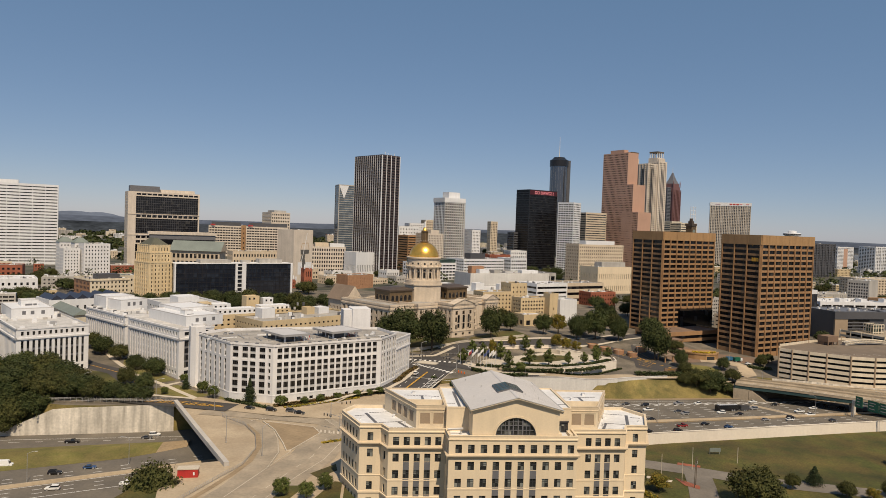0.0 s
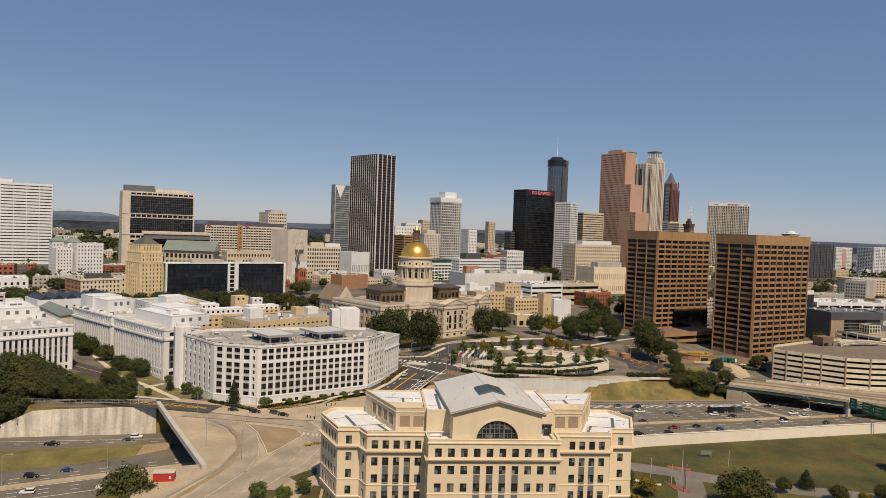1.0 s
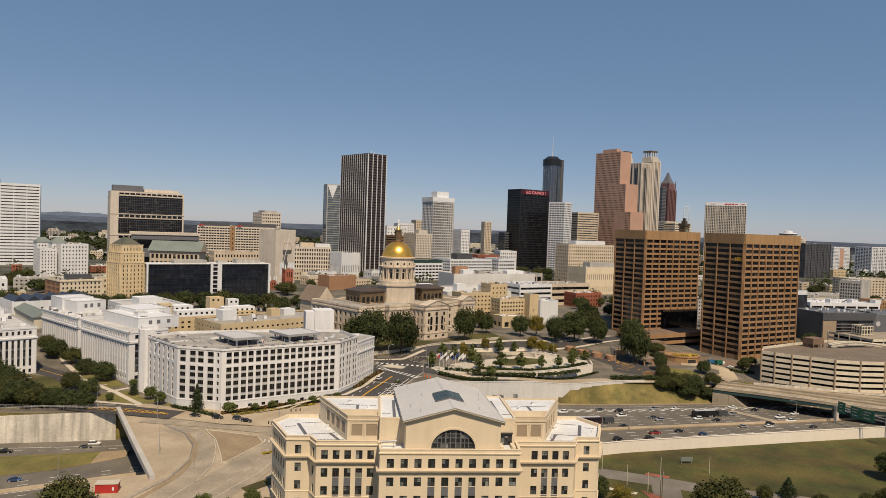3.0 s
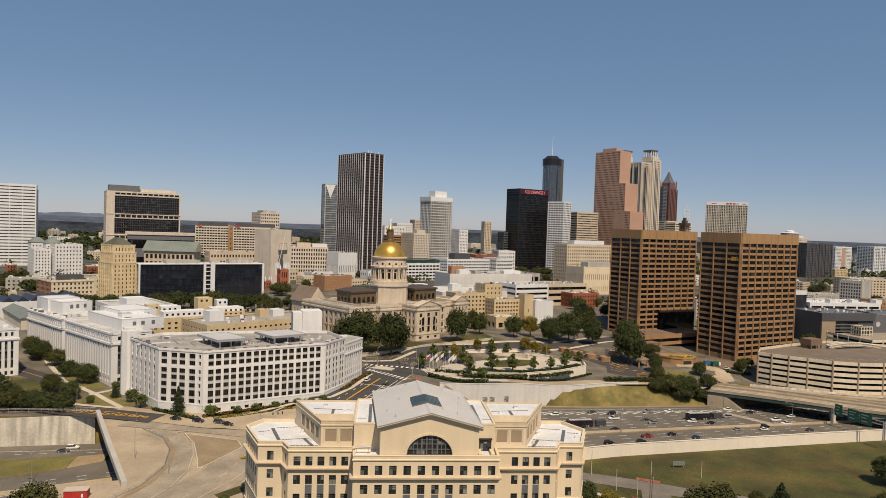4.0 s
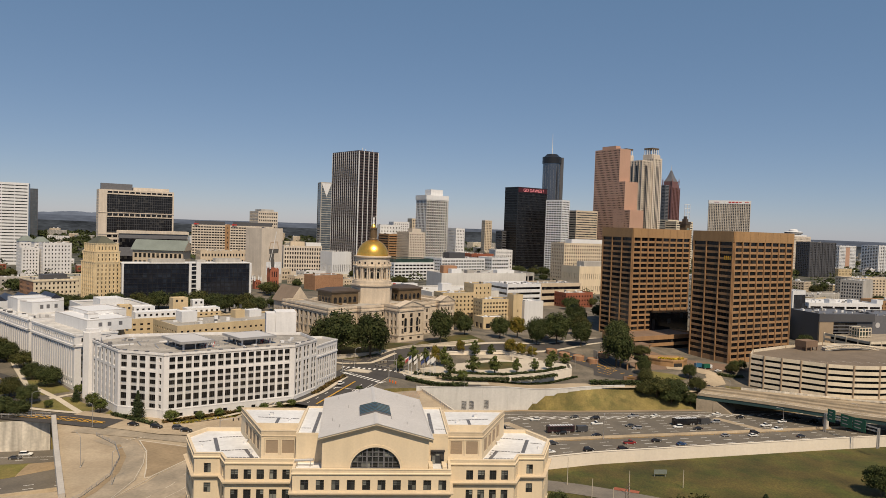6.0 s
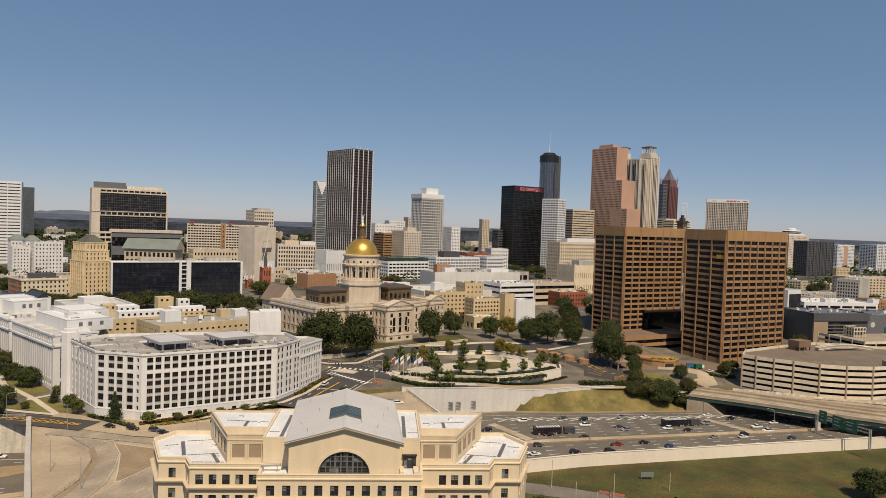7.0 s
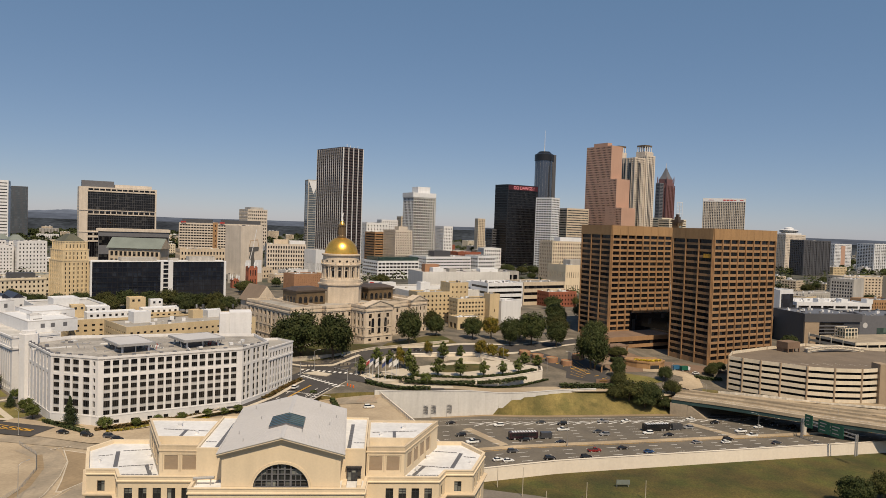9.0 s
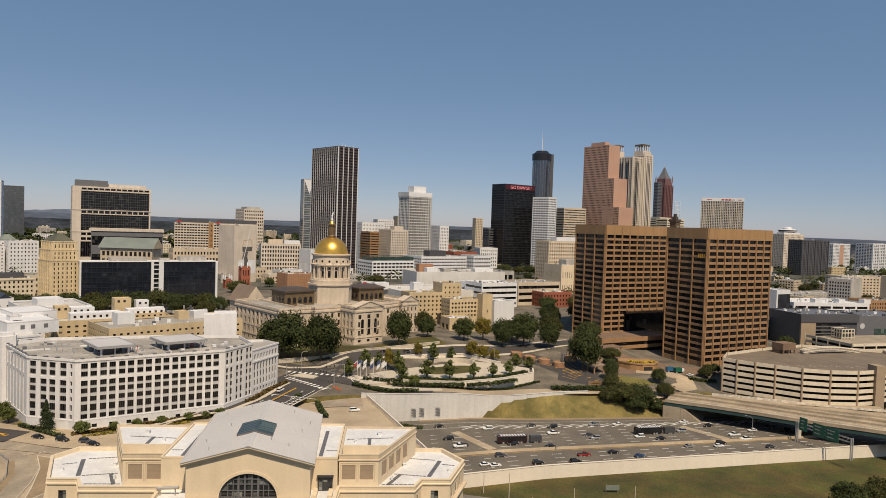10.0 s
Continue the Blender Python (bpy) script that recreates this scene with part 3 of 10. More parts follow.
g = Geo()
strip(g, [(x, north_edge(x) - 1.3) for x in range(88, 222, 7)], 3.4, 0.04, 0, level=freeway_level)
solid("verge", g, [M_DIRT], "bare earth verge at the foot of the bank", "ground")

# ---- overpass deck with the loop ramp, west of the courthouse ----
DECK = [(-91, 318), (-50, 237), (88, 300), (62, 376)]


def deck_z(x, y):
    return 0.15 + 0.6 * ease(20, 70, x) * ease(330, 380, y) - 1.2 * ease(40, 85, x) * (1 - ease(310, 360, y))


def deck_point(u, v):
    (ax, ay), (bx, by), (cx, cy), (dx, dy) = DECK
    x = (ax * (1 - v) + bx * v) * (1 - u) + (dx * (1 - v) + cx * v) * u
    y = (ay * (1 - v) + by * v) * (1 - u) + (dy * (1 - v) + cy * v) * u
    return x, y


def build_deck():
    g = Geo()
    n = 14
    for i in range(n):
        for j in range(n):
            q = [deck_point(a / n, b / n) for a, b in ((i, j), (i, j + 1), (i + 1, j + 1), (i + 1, j))]
            g.poly([(x, y, deck_z(x, y)) for x, y in q])
    # sides and underside near black: the deck's shade is put into the colour
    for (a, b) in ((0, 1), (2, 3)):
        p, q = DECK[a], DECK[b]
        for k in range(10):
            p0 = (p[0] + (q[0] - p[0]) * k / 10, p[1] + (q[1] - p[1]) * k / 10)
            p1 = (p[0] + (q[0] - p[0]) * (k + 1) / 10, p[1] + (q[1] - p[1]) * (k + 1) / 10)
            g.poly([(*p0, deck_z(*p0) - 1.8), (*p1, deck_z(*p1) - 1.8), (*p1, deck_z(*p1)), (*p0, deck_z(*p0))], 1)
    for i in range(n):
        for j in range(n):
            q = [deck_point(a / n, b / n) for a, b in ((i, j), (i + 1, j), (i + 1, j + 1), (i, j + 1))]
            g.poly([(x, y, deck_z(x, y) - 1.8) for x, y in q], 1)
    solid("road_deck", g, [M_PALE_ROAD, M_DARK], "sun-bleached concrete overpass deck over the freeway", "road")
    # piers under the deck
    for u in (0.06, 0.5, 0.94):
        for v in (0.33, 0.62):
            x, y = deck_point(u, v)
            g = Geo()
            g.lathe([(0.8, FREEWAY_Z - 0.2), (0.8, -2.6), (1.3, -1.7)], 12, (x, y))
            solid("pier", g, [M_WALL_CONC], "round concrete pier under the overpass", "pier")


build_deck()
barrier("parapet_wall", [(-91.2, 318.6), (-70.6, 277), (-50.2, 236.6)], 1.7, lambda x, y: 0.0, "weathered concrete parapet along the overpass edge", M_WALL_PARAPET, 1.9, 1.7)
barrier("parapet_wall", [(61.5, 377), (75, 338), (87.8, 300)], 1.1, deck_z, "pale concrete parapet along the overpass edge", M_WALL_PALE, 0.6, 0.5)


def fence(pts, level, h, label, gap=2.5):
    """A rail fence: posts, and rails between them."""
    e = thing("rail_fence", label, "fence", (pts[0][0], pts[0][1], level(*pts[0])))
    for k in (0.35, 0.7, 1.0):
        g = Geo()
        g.tube([(*a, level(*a) + h * k) for a in pts], 0.05)
        part("rail", g, [M_STEEL], e)
    post = Geo()
    post.rod((0, 0, 0), (0, 0, h + 0.1), 0.06, seg=6)
    me = data_of("post", post, [M_STEEL])
    for a, b in zip(pts, pts[1:]):
        w = span(a, b)
        for i in range(max(1, int(w / gap))):
            x, y = along(a, b, i * gap)
            part("post", me, None, e).location = (x, y, level(x, y))


fence([(60.0, 378.5), (73.6, 338), (86.6, 300)], lambda x, y: deck_z(x, y), 1.8, "grey steel fence along the overpass edge")
fence([(-150, 312), (-120, 314.5), (-92, 318)], lambda x, y: lift(x, y) + 0.9, 1.8, "grey steel fence on top of the retaining wall")

# ---- streets ----
g = Geo()
strip(g, [(8, 337), (12, 345), (31, 392), (44, 425)], 30, 0.10, 0)  # wide avenue past the white offices
strip(g, [(44, 425), (62, 442), (130, 472), (210, 508)], 13, 0.14, 0)  # street on the far side of the park
strip(g, [(40, 412), (10, 424), (-60, 440)], 11, 0.13, 0)
strip(g, [(44, 396), (70, 389), (95, 391)], 11, 0.16, 0)
strip(g, [(-215, 350), (-150, 337), (-108, 322), (-84, 316.5), (-64, 310.5)], 12.5, 0.42, 0, level=lambda x, y: max(lift(x, y), 0.1))
strip(g, [(-128, 334), (-122, 352), (-136, 372), (-165, 395), (-215, 430)], 11, 0.13, 0)
strip(g, [(150, 478), (183, 440), (206, 412)], 15, 0.15, 0)
solid("road_avenue", g, [M_ASPHALT], "dark asphalt avenue with fresh lane markings", "road")
g = Geo()
strip(g, [(93, 392), (116, 393), (150, 401), (190, 404), (214, 396)], 9, 0.14, 0)
strip(g, [(206, 412), (224, 406), (255, 402), (330, 380)], 12, 0.14, 0)
strip(g, [(-86, 322), (-70, 316), (-40, 305), (0, 300)], 15, 0.30, 0, level=lambda x, y: max(deck_z(x, y), lift(x, y)) if x < -30 else deck_z(x, y))
strip(g, [(214, 403), (228, 411), (243, 422), (246, 432), (236, 441), (222, 446)], 11, 0.17, 0)
solid("road_frontage", g, [M_PALE_ROAD], "pale worn concrete frontage road", "road")


def south_road(x, y):
    return low_side(x, y)


g = Geo()
strip(g, [(70, 299), (100, 293), (120, 286.5), (136, 279), (150, 271.5), (170, 263), (205, 252), (250, 232)], 11, 0.12, 0, level=south_road)
strip(g, [(139, 278), (133, 260.5), (128, 248), (121, 225)], 11, 0.14, 0, level=south_road)
solid("road_south", g, [M_ROAD_WORN], "worn grey asphalt street beside the courthouse lawn", "road")

g = Geo()
strip(g, [(-160, 418), (-140, 388), (-128, 369), (-103, 348), (-84, 327)], 2.6, 0.2, 0)
strip(g, [(-107, 348), (-100, 356), (-97, 362)], 2.4, 0.22, 0)
strip(g, [(-96, 357), (-84, 341)], 2.0, 0.2, 0)
strip(g, [(-134, 342), (-118, 336), (-104, 331.5), (-84, 326.5), (-66, 319.5), (-48, 309.5), (-30, 318), (-8, 333), (6, 343), (14, 360), (24, 386)], 2.4, 0.3, 0)
solid("pavement", g, [M_WALK], "pale concrete footpaths round the white offices", "pavement")
g = Geo()
for o in (-8.6, 8.6):
    line = [(46, 427), (62, 442), (130, 472), (200, 503)]
    strip(g, [along(line[max(i - 1, 0)], line[max(i, 1)], 0 if i == 0 else span(line[i - 1], line[i]), o) for i in range(4)], 3.0, 0.26, 0)
strip(g, [(53, 404), (66, 399), (82, 393), (100, 394)], 9.0, 0.22, 0)
strip(g, [(-10, 428), (20, 418), (36, 420), (50, 434)], 2.6, 0.26, 0)
solid("pavement", g, [M_WALK], "pale concrete pavements round the park", "pavement")

# street paint
g = Geo()
A0, A1 = (13.5, 338), (35, 392)
for o, m, dsh in ((0, 1, 200), (0.5, 1, 200), (5, 0, 3), (9.5, 0, 3), (-5, 0, 3), (-9.5, 0, 200)):
    p, q = along(A0, A1, 0, -o), along(A0, A1, 42, -o)
    dashes(g, [(p[0], p[1]), (q[0], q[1])], 0.35, dsh, 6 if dsh < 10 else 1, 0.17, None, m)
for k in range(11):  # crosswalk ladders at the junction
    p, q = along((22, 396), (43, 376), k * 2.7), along((22, 396), (43, 376), k * 2.7 + 1.3)
    dashes(g, [p, q], 3.2, 10, 1, 0.17)
    p, q = along((20, 410), (52, 402), k * 3.0), along((20, 410), (52, 402), k * 3.0 + 1.4)
    dashes(g, [p, q], 3.0, 10, 1, 0.19)
for p, q in (((21, 395), (42, 375)), ((24, 398), (45, 378)), ((52, 404), (56, 392)), ((20, 398), (24, 410)), ((10, 371), (24, 366)), ((24, 366), (40, 360))):
    dashes(g, [p, q], 0.4, 60, 1, 0.18)
for k in range(9):  # hatched turning lane
    p = along((22, 334), (33, 364), k * 3.4)
    dashes(g, [(p[0] - 2.2, p[1] + 1.4), (p[0] + 2.2, p[1] - 0.6)], 0.5, 10, 1, 0.18)
for p, q in (((19.8, 334.8), (31, 364.8)), ((24.5, 333), (35.5, 363))):
    dashes(g, [p, q], 0.35, 60, 1, 0.18)
for k in range(14):
    p = along((-112, 323), (-68, 311.5), k * 3.3)
    dashes(g, [(p[0] - 1.7, p[1] + 1.5), (p[0] + 1.7, p[1] - 0.9)], 0.55, 9, 1, 0.62, lambda x, y: max(lift(x, y), 0.1), 1)
    p = along((153, 474), (205, 413), k * 5.5)
    dashes(g, [(p[0] - 1.6, p[1] - 0.8), (p[0] + 1.6, p[1] + 0.8)], 0.45, 9, 1, 0.24, None, 1)
for o in (-2.2, 2.2):
    dashes(g, [(-150, 337 + o), (-108, 322 + o), (-84, 316.5 + o), (-68, 311.6 + o * 0.3)], 0.35, 40, 1, 0.60, lambda x, y: max(lift(x, y), 0.1), 1)
dashes(g, [(-126, 336), (-120.5, 352), (-135, 371), (-164, 394)], 0.35, 40, 1, 0.2, None, 1)
dashes(g, [(151.5, 479), (184.5, 441)], 0.3, 40, 1, 0.22, None, 1)
solid("street_markings", g, [M_MARK, M_YELLOW], "white and yellow painted street lines and crosswalks", "road marking", "stuff")
# traffic island
g = Geo()
g.prism([(22, 400), (35, 395), (37, 400), (28, 406)], 3.6, 4.45)
solid("traffic_island", g, [M_WALK], "pale concrete traffic island at the junction", "pavement")


# ---- far hills ----
def build_hills(r, z0, z1, seed, a0, a1, mat_, label, bumps=0.06, hump=False):
    g = Geo()
    n = 120
    prev = None
    for i in range(n + 1):
        t = radians(a0 + (a1 - a0) * i / n)
        h = z0 + (z1 - z0) * (0.5 + 0.5 * noise.fractal((i * bumps + seed, seed, 0), 1.0, 2.0, 5))
        if hump:  # one mountain that falls away to both ends
            h = 50 + (h - 50) * math.sin(math.pi * i / n) ** 0.7
        x, y = r * math.sin(t), r * math.cos(t)
        cur = [(x * 0.93, y * 0.93, 0), (x * 0.975, y * 0.975, h * 0.72), (x, y, h), (x * 1.03, y * 1.03, 0)]
        if prev:
            for k in range(3):
                g.poly([prev[k], cur[k], cur[k + 1], prev[k + 1]])
        prev = cur
    solid("backdrop", g, [mat_], label, "hills", smooth=True)


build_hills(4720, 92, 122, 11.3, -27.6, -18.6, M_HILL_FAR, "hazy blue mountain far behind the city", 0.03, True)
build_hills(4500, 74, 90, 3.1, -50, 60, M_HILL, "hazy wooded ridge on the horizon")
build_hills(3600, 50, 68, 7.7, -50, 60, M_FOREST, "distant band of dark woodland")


# ---- the courthouse ----
def ring(g, pts, prof, m=0, closed=True):
    """A moulding of a given profile (out, height) swept round an outline."""
    n = len(pts)
    last = None
    for o, z in prof:
        cur = [(x, y, z) for x, y in inset(pts, -o)]
        if last:
            for k in range(n if closed else n - 1):
                j = (k + 1) % n
                g.poly([last[k], last[j], cur[j], cur[k]], m)
        last = cur


def build_courthouse():
    e = thing("courthouse", "cream stone courthouse with a gabled grey metal roof and arched window", "building", (41, 212, -17))
    base, top = -17.2, 23.85
    outline = [(-4.4, 207.5), (2.2, 207.5), (4.4, 203.0), (21.6, 203.0), (22.0, 196.0), (60.6, 196.0), (61.0, 203.0), (78.0, 203.0), (79.9, 207.5), (86.6, 207.5),
               (91.4, 220.8), (86.4, 229.7), (-6.8, 229.3), (-10.6, 222.6)]
    rows = [(18.8 - 5.08 * k, 21.35 - 5.08 * k) for k in range(7)][::-1]

    def centred(w, c, n, step, wide):
        return [(c + (i - (n - 1) / 2) * step - wide / 2, c + (i - (n - 1) / 2) * step + wide / 2) for i in range(n)]

    plan = [("pavilion_wall", centred(6.6, 3.3, 1, 1, 1.75)), ("return_wall", centred(5.0, 2.5, 1, 1, 1.2)), ("wing_wall", centred(17.2, 8.7, 5, 3.2, 1.85)),
            ("return_wall", [(1.2, 2.4), (4.2, 5.4)]), ("front_wall", centred(38.6, 19.8, 10, 3.75, 1.95)), ("return_wall", [(1.6, 2.8), (4.6, 5.8)]),
            ("wing_wall", centred(17, 9.9, 4, 3.05, 1.8)), ("return_wall", centred(4.9, 2.4, 1, 1, 1.2)), ("pavilion_wall", centred(6.7, 3.1, 1, 1, 1.75)),
            ("long_wall", [(1.9, 3.4), (5.6, 7.1), (9.2, 10.7)]), ("back_wall", [(2.2, 3.8), (6.4, 8.0)]), ("back_wall", [(3 + i * 3.6, 4.9 + i * 3.6) for i in range(24)]),
            ("back_wall", [(1.6, 3.2), (4.6, 6.2)]), ("long_wall", [(1.9, 3.2), (4.6, 5.9), (7.4, 8.7), (10.2, 11.5), (13.0, 14.3)])]
    for k, (name, us) in enumerate(plan):
        a, b = outline[k], outline[(k + 1) % len(outline)]
        g = Geo()
        holes = facade(g, a, b, base, top - 0.1, us, rows, 0.38)
        part(name, g, [M_STONE], e)
        if k not in (10, 11, 12):
            set_windows(e, a, b, holes, 0.38, G_JC, 1, 1)
        # dark panels join the middle windows into tall bays
        tall = {2: us[1:4], 4: us[3:7], 6: us[1:3]}.get(k, [])
        for u0, u1 in tall:
            for j in range(0, 5):
                v0, v1 = rows[j][1], rows[j + 1][0]
                p, q, r, s = along(a, b, u0 + 0.02, 0.03), along(a, b, u1 - 0.02, 0.03), along(a, b, u1 - 0.02, -0.2), along(a, b, u0 + 0.02, -0.2)
                g = Geo()
                g.hexa([(*p, v0 + 0.02), (*q, v0 + 0.02), (*r, v0 + 0.02), (*s, v0 + 0.02), (*p, v1 - 0.02), (*q, v1 - 0.02), (*r, v1 - 0.02), (*s, v1 - 0.02)])
                part("spandrel", g, [M_SPANDREL], e, "slate grey metal spandrel panel")
    for name, prof in (("cornice", [(0.0, 17.2), (0.25, 17.35), (0.25, 17.7), (0.8, 17.95), (0.88, 18.35), (0.0, 18.5)]),
                       ("belt_course", [(0.0, 2.5), (0.25, 2.6), (0.25, 3.05), (0.0, 3.15)]),
                       ("sill_band", [(0.0, 7.9), (0.12, 7.95), (0.12, 8.2), (0.0, 8.25)]),
                       ("parapet", [(0.0, 22.55), (0.28, 22.75), (0.3, 23.0), (0.06, 23.15), (0.06, top), (0.14, top + 0.02), (0.14, top + 0.2), (-0.55, top + 0.2), (-0.55, 22.9)])):
        g = Geo()
        ring(g, outline, prof)
        part(name, g, [M_STONE_TRIM if name == "cornice" else M_STONE], e)
    g = Geo()
    g.poly([(x, y, 23.1) for x, y in inset(outline, 0.5)])
    part("flat_roof", g, [M_ROOF_WHITE], e, "stained white membrane roof")

    def pads(p, q, z, wide, n):
        """A row of walkway pads from p to q."""
        ang, ln = math.atan2(q[1] - p[1], q[0] - p[0]), span(p, q)
        g = Geo()
        g.box(0, ln * 0.84 / n, -wide / 2, wide / 2, z, z + 0.08)
        me = data_of("walkway_pad", g, [M_SPANDREL])
        for i in range(n):
            c = part("walkway_pad", me, None, e)
            c.matrix_basis = Matrix.Translation((*along(p, q, ln * i / n), 0)) @ Matrix.Rotation(ang, 4, "Z")

    for s in (0, 1):
        f = (lambda x, y: (x, y)) if s == 0 else (lambda x, y: (82.4 - x, y))
        pads(f(-2.9, 222.4), f(0.6, 211.4), 23.12, 1.0, 14)
        pads(f(7.4, 212.9), f(10.5, 206.2), 23.12, 0.9, 8)
        pads(f(-6.4, 219.0), f(-3.2, 220.0), 23.12, 0.3, 4)
        pads(f(-1.8, 222.9), f(5.0, 224.2), 23.12, 0.3, 8)
        pads(f(1.3, 211.7), f(9.0, 213.2), 23.12, 0.3, 9)
        pads(f(3.9, 206.6), f(12.0, 206.6), 23.12, 0.25, 8)
        # plant room with louvres: roofless in front, roofed behind
        pts = [f(12.7, 205.5), f(21.7, 205.5), f(21.7, 227.2), f(3.2, 227.2)]
        if s:
            pts = [pts[1], pts[0], pts[3], pts[2]]
        for k in range(4):
            a, b = pts[k], pts[(k + 1) % 4]
            ww = span(a, b)
            outer = k == (3 if s == 0 else 1)
            us = [(1.15, 4.25), (5.25, 8.35)] if k == 0 and s == 0 else [(0.65, 3.75), (4.75, 7.85)] if k == 0 else []
            if outer:
                us = [(2.0 + 4.3 * i, 4.9 + 4.3 * i) for i in range(int((ww - 3) / 4.3))]
                if s == 0:
                    us = [(ww - v, ww - u) for u, v in us][::-1]
            g = Geo()
            holes = facade(g, a, b, 23.0, 30.3, us, [(24.7, 28.1)], 0.25)
            part("plant_wall", g, [M_STONE], e)
            for u, v0, w_, h_, i, j in holes:
                g = Geo()
                for kk in range(18):
                    z = v0 + h_ * kk / 18
                    p, q, r, t = (along(a, b, u - w_ / 2, -0.08), along(a, b, u + w_ / 2, -0.08), along(a, b, u + w_ / 2, -0.24), along(a, b, u - w_ / 2, -0.24))
                    g.hexa([(*p, z), (*q, z), (*r, z + 0.1), (*t, z + 0.1), (*p, z + 0.12), (*q, z + 0.12), (*r, z + 0.22), (*t, z + 0.22)])
                part("louvre", g, [M_LOUVRE], e, "taupe louvre panel")
            # flat pilaster frames round the louvres
            if us:
                g = Geo()
                for u0, u1 in us:
                    for c0, c1, d0, d1 in ((u0 - 0.42, u0 - 0.22, 24.3, 28.6), (u1 + 0.22, u1 + 0.42, 24.3, 28.6), (u0 - 0.22, u1 + 0.22, 28.4, 28.6)):
                        p, q, r, t = along(a, b, c0, 0.07), along(a, b, c1, 0.07), along(a, b, c1, -0.05), along(a, b, c0, -0.05)
                        g.hexa([(*p, d0), (*q, d0), (*r, d0), (*t, d0), (*p, d1), (*q, d1), (*r, d1), (*t, d1)])
                part("louvre_surround", g, [M_STONE_TRIM], e)
        g = Geo()
        ring(g, pts, [(0.0, 28.9), (0.2, 29.05), (0.2, 29.3), (0.04, 29.4), (0.04, 30.3), (0.1, 30.32), (0.1, 30.5), (-0.45, 30.5), (-0.45, 29.0)])
        part("plant_cornice", g, [M_STONE_TRIM], e)
        # sunken plant court in front, roof behind it and over to the hall
        g = Geo()
        q = [f(9.9, 212.2), f(21.3, 212.2), f(21.3, 226.9), f(3.9, 226.9)]
        g.poly([(x, y, 30.0) for x, y in (q if s == 0 else q[::-1])])
        q = [f(13.0, 205.9), f(21.3, 205.9), f(21.3, 212.2), f(9.9, 212.2)]
        g.poly([(x, y, 28.0) for x, y in (q if s == 0 else q[::-1])])
        part("plant_roof", g, [M_ROOF_WHITE], e, "white membrane roof over the plant room")
        g = Geo()
        x0, x1 = sorted((f(9.7, 0)[0], f(21.3, 0)[0]))
        g.box(x0, x1, 212.1, 212.45, 27.8, 30.45)
        part("court_wall", g, [M_STONE], e)
        if s == 0:
            g = Geo()
            for k in range(8):
                g.box(14.0 + k * 0.92, 14.7 + k * 0.92, 206.9, 207.9, 28.0, 29.6)
            part("roof_vent", g, [M_LOUVRE], e, "row of taupe air intakes")
        else:
            g = Geo()
            g.box(66.4, 67.2, 208.6, 209.3, 28.0, 29.3)
            part("roof_vent", g, [M_ROOF_WHITE], e)
        l0, l1 = ((21.75, 29.0) if s == 0 else (54.0, 60.45))
        g = Geo()
        g.prism([(l0, 203.2), (l1, 203.2), (l1, 229.0), (l0, 229.0)], 23.0, 30.2, 0, 1)
        parapet(g, [(l0, 203.2), (l1, 203.2), (l1, 229.0), (l0, 229.0)], 30.2, 0.45, 0.35, 0, 0.06)
        part("link_block", g, [M_STONE, M_ROOF_WHITE], e)
        pads(f(9.3, 219.3), f(20.8, 217.8), 30.03, 0.25, 12)
        pads(f(15.1, 218.8), f(15.1, 212.9), 30.03, 0.8, 7)
        pads(f(9.6, 213.0), f(21.0, 213.0), 30.03, 0.25, 12)
        pads(f(25.9, 205.0), f(25.9, 224.0), 30.23, 0.9, 14)
        pads(f(22.4, 208.8), f(25.0, 208.8), 30.23, 0.25, 4)
        for k, (x, y, z, w, h) in enumerate(((6.2, 218.5, 23.1, 0.8, 0.7), (9.5, 209.5, 23.1, 0.5, 0.9), (-4.5, 215.2, 23.1, 0.4, 0.6), (12.6, 221.8, 30.0, 1.0, 0.8), (18.4, 215.6, 30.0, 0.6, 0.7))):
            g = Geo()
            g.box(f(x, y)[0] - w / 2, f(x, y)[0] + w / 2, y - w / 2, y + w / 2, z, z + h)
            g.box(f(x, y)[0] - w * 0.62, f(x, y)[0] + w * 0.62, y - w * 0.62, y + w * 0.62, z + h, z + h + 0.1)
            part("roof_vent", g, [M_ROOF_WHITE], e)
    # gabled hall, its axis a little askew
    x0, x1, yf, yb = 28.9, 55.1, 196.9, 232.3
    ez, az = 31.7, 35.15
    xm, half = (x0 + x1) / 2, (x1 - x0) / 2

    def skew(g):
        g.v = [(x - 0.05 * (y - yf), y, z) for x, y, z in g.v]
        return g

    g = Geo()
    n, r, rise, cz = 32, 6.15, 5.45, 23.75
    arc = [(xm + r * math.cos(math.pi * k / n), cz + rise * math.sin(math.pi * k / n)) for k in range(n + 1)]
    front = lambda p: (p[0], yf, p[1])
    high = lambda x: ez + (az - ez) * (1 - abs(x - xm) / half)
    g.poly([front(p) for p in [(x0, 23), (arc[-1][0], 23), arc[-1], (arc[-1][0], high(arc[-1][0])), (x0, ez)]])
    g.poly([front(p) for p in [(arc[0][0], 23), (x1, 23), (x1, ez), (arc[0][0], high(arc[0][0])), arc[0]]])
    g.poly([front(p) for p in [(arc[-1][0], 23), (arc[0][0], 23), arc[0], arc[-1]]])
    for k in range(n):
        p, q = arc[k], arc[k + 1]
        g.poly([front(q), front(p), front((p[0], high(p[0]))), front((q[0], high(q[0])))])
        g.poly([(q[0], yf, q[1]), (q[0], yf + 0.7, q[1]), (p[0], yf + 0.7, p[1]), (p[0], yf, p[1])])
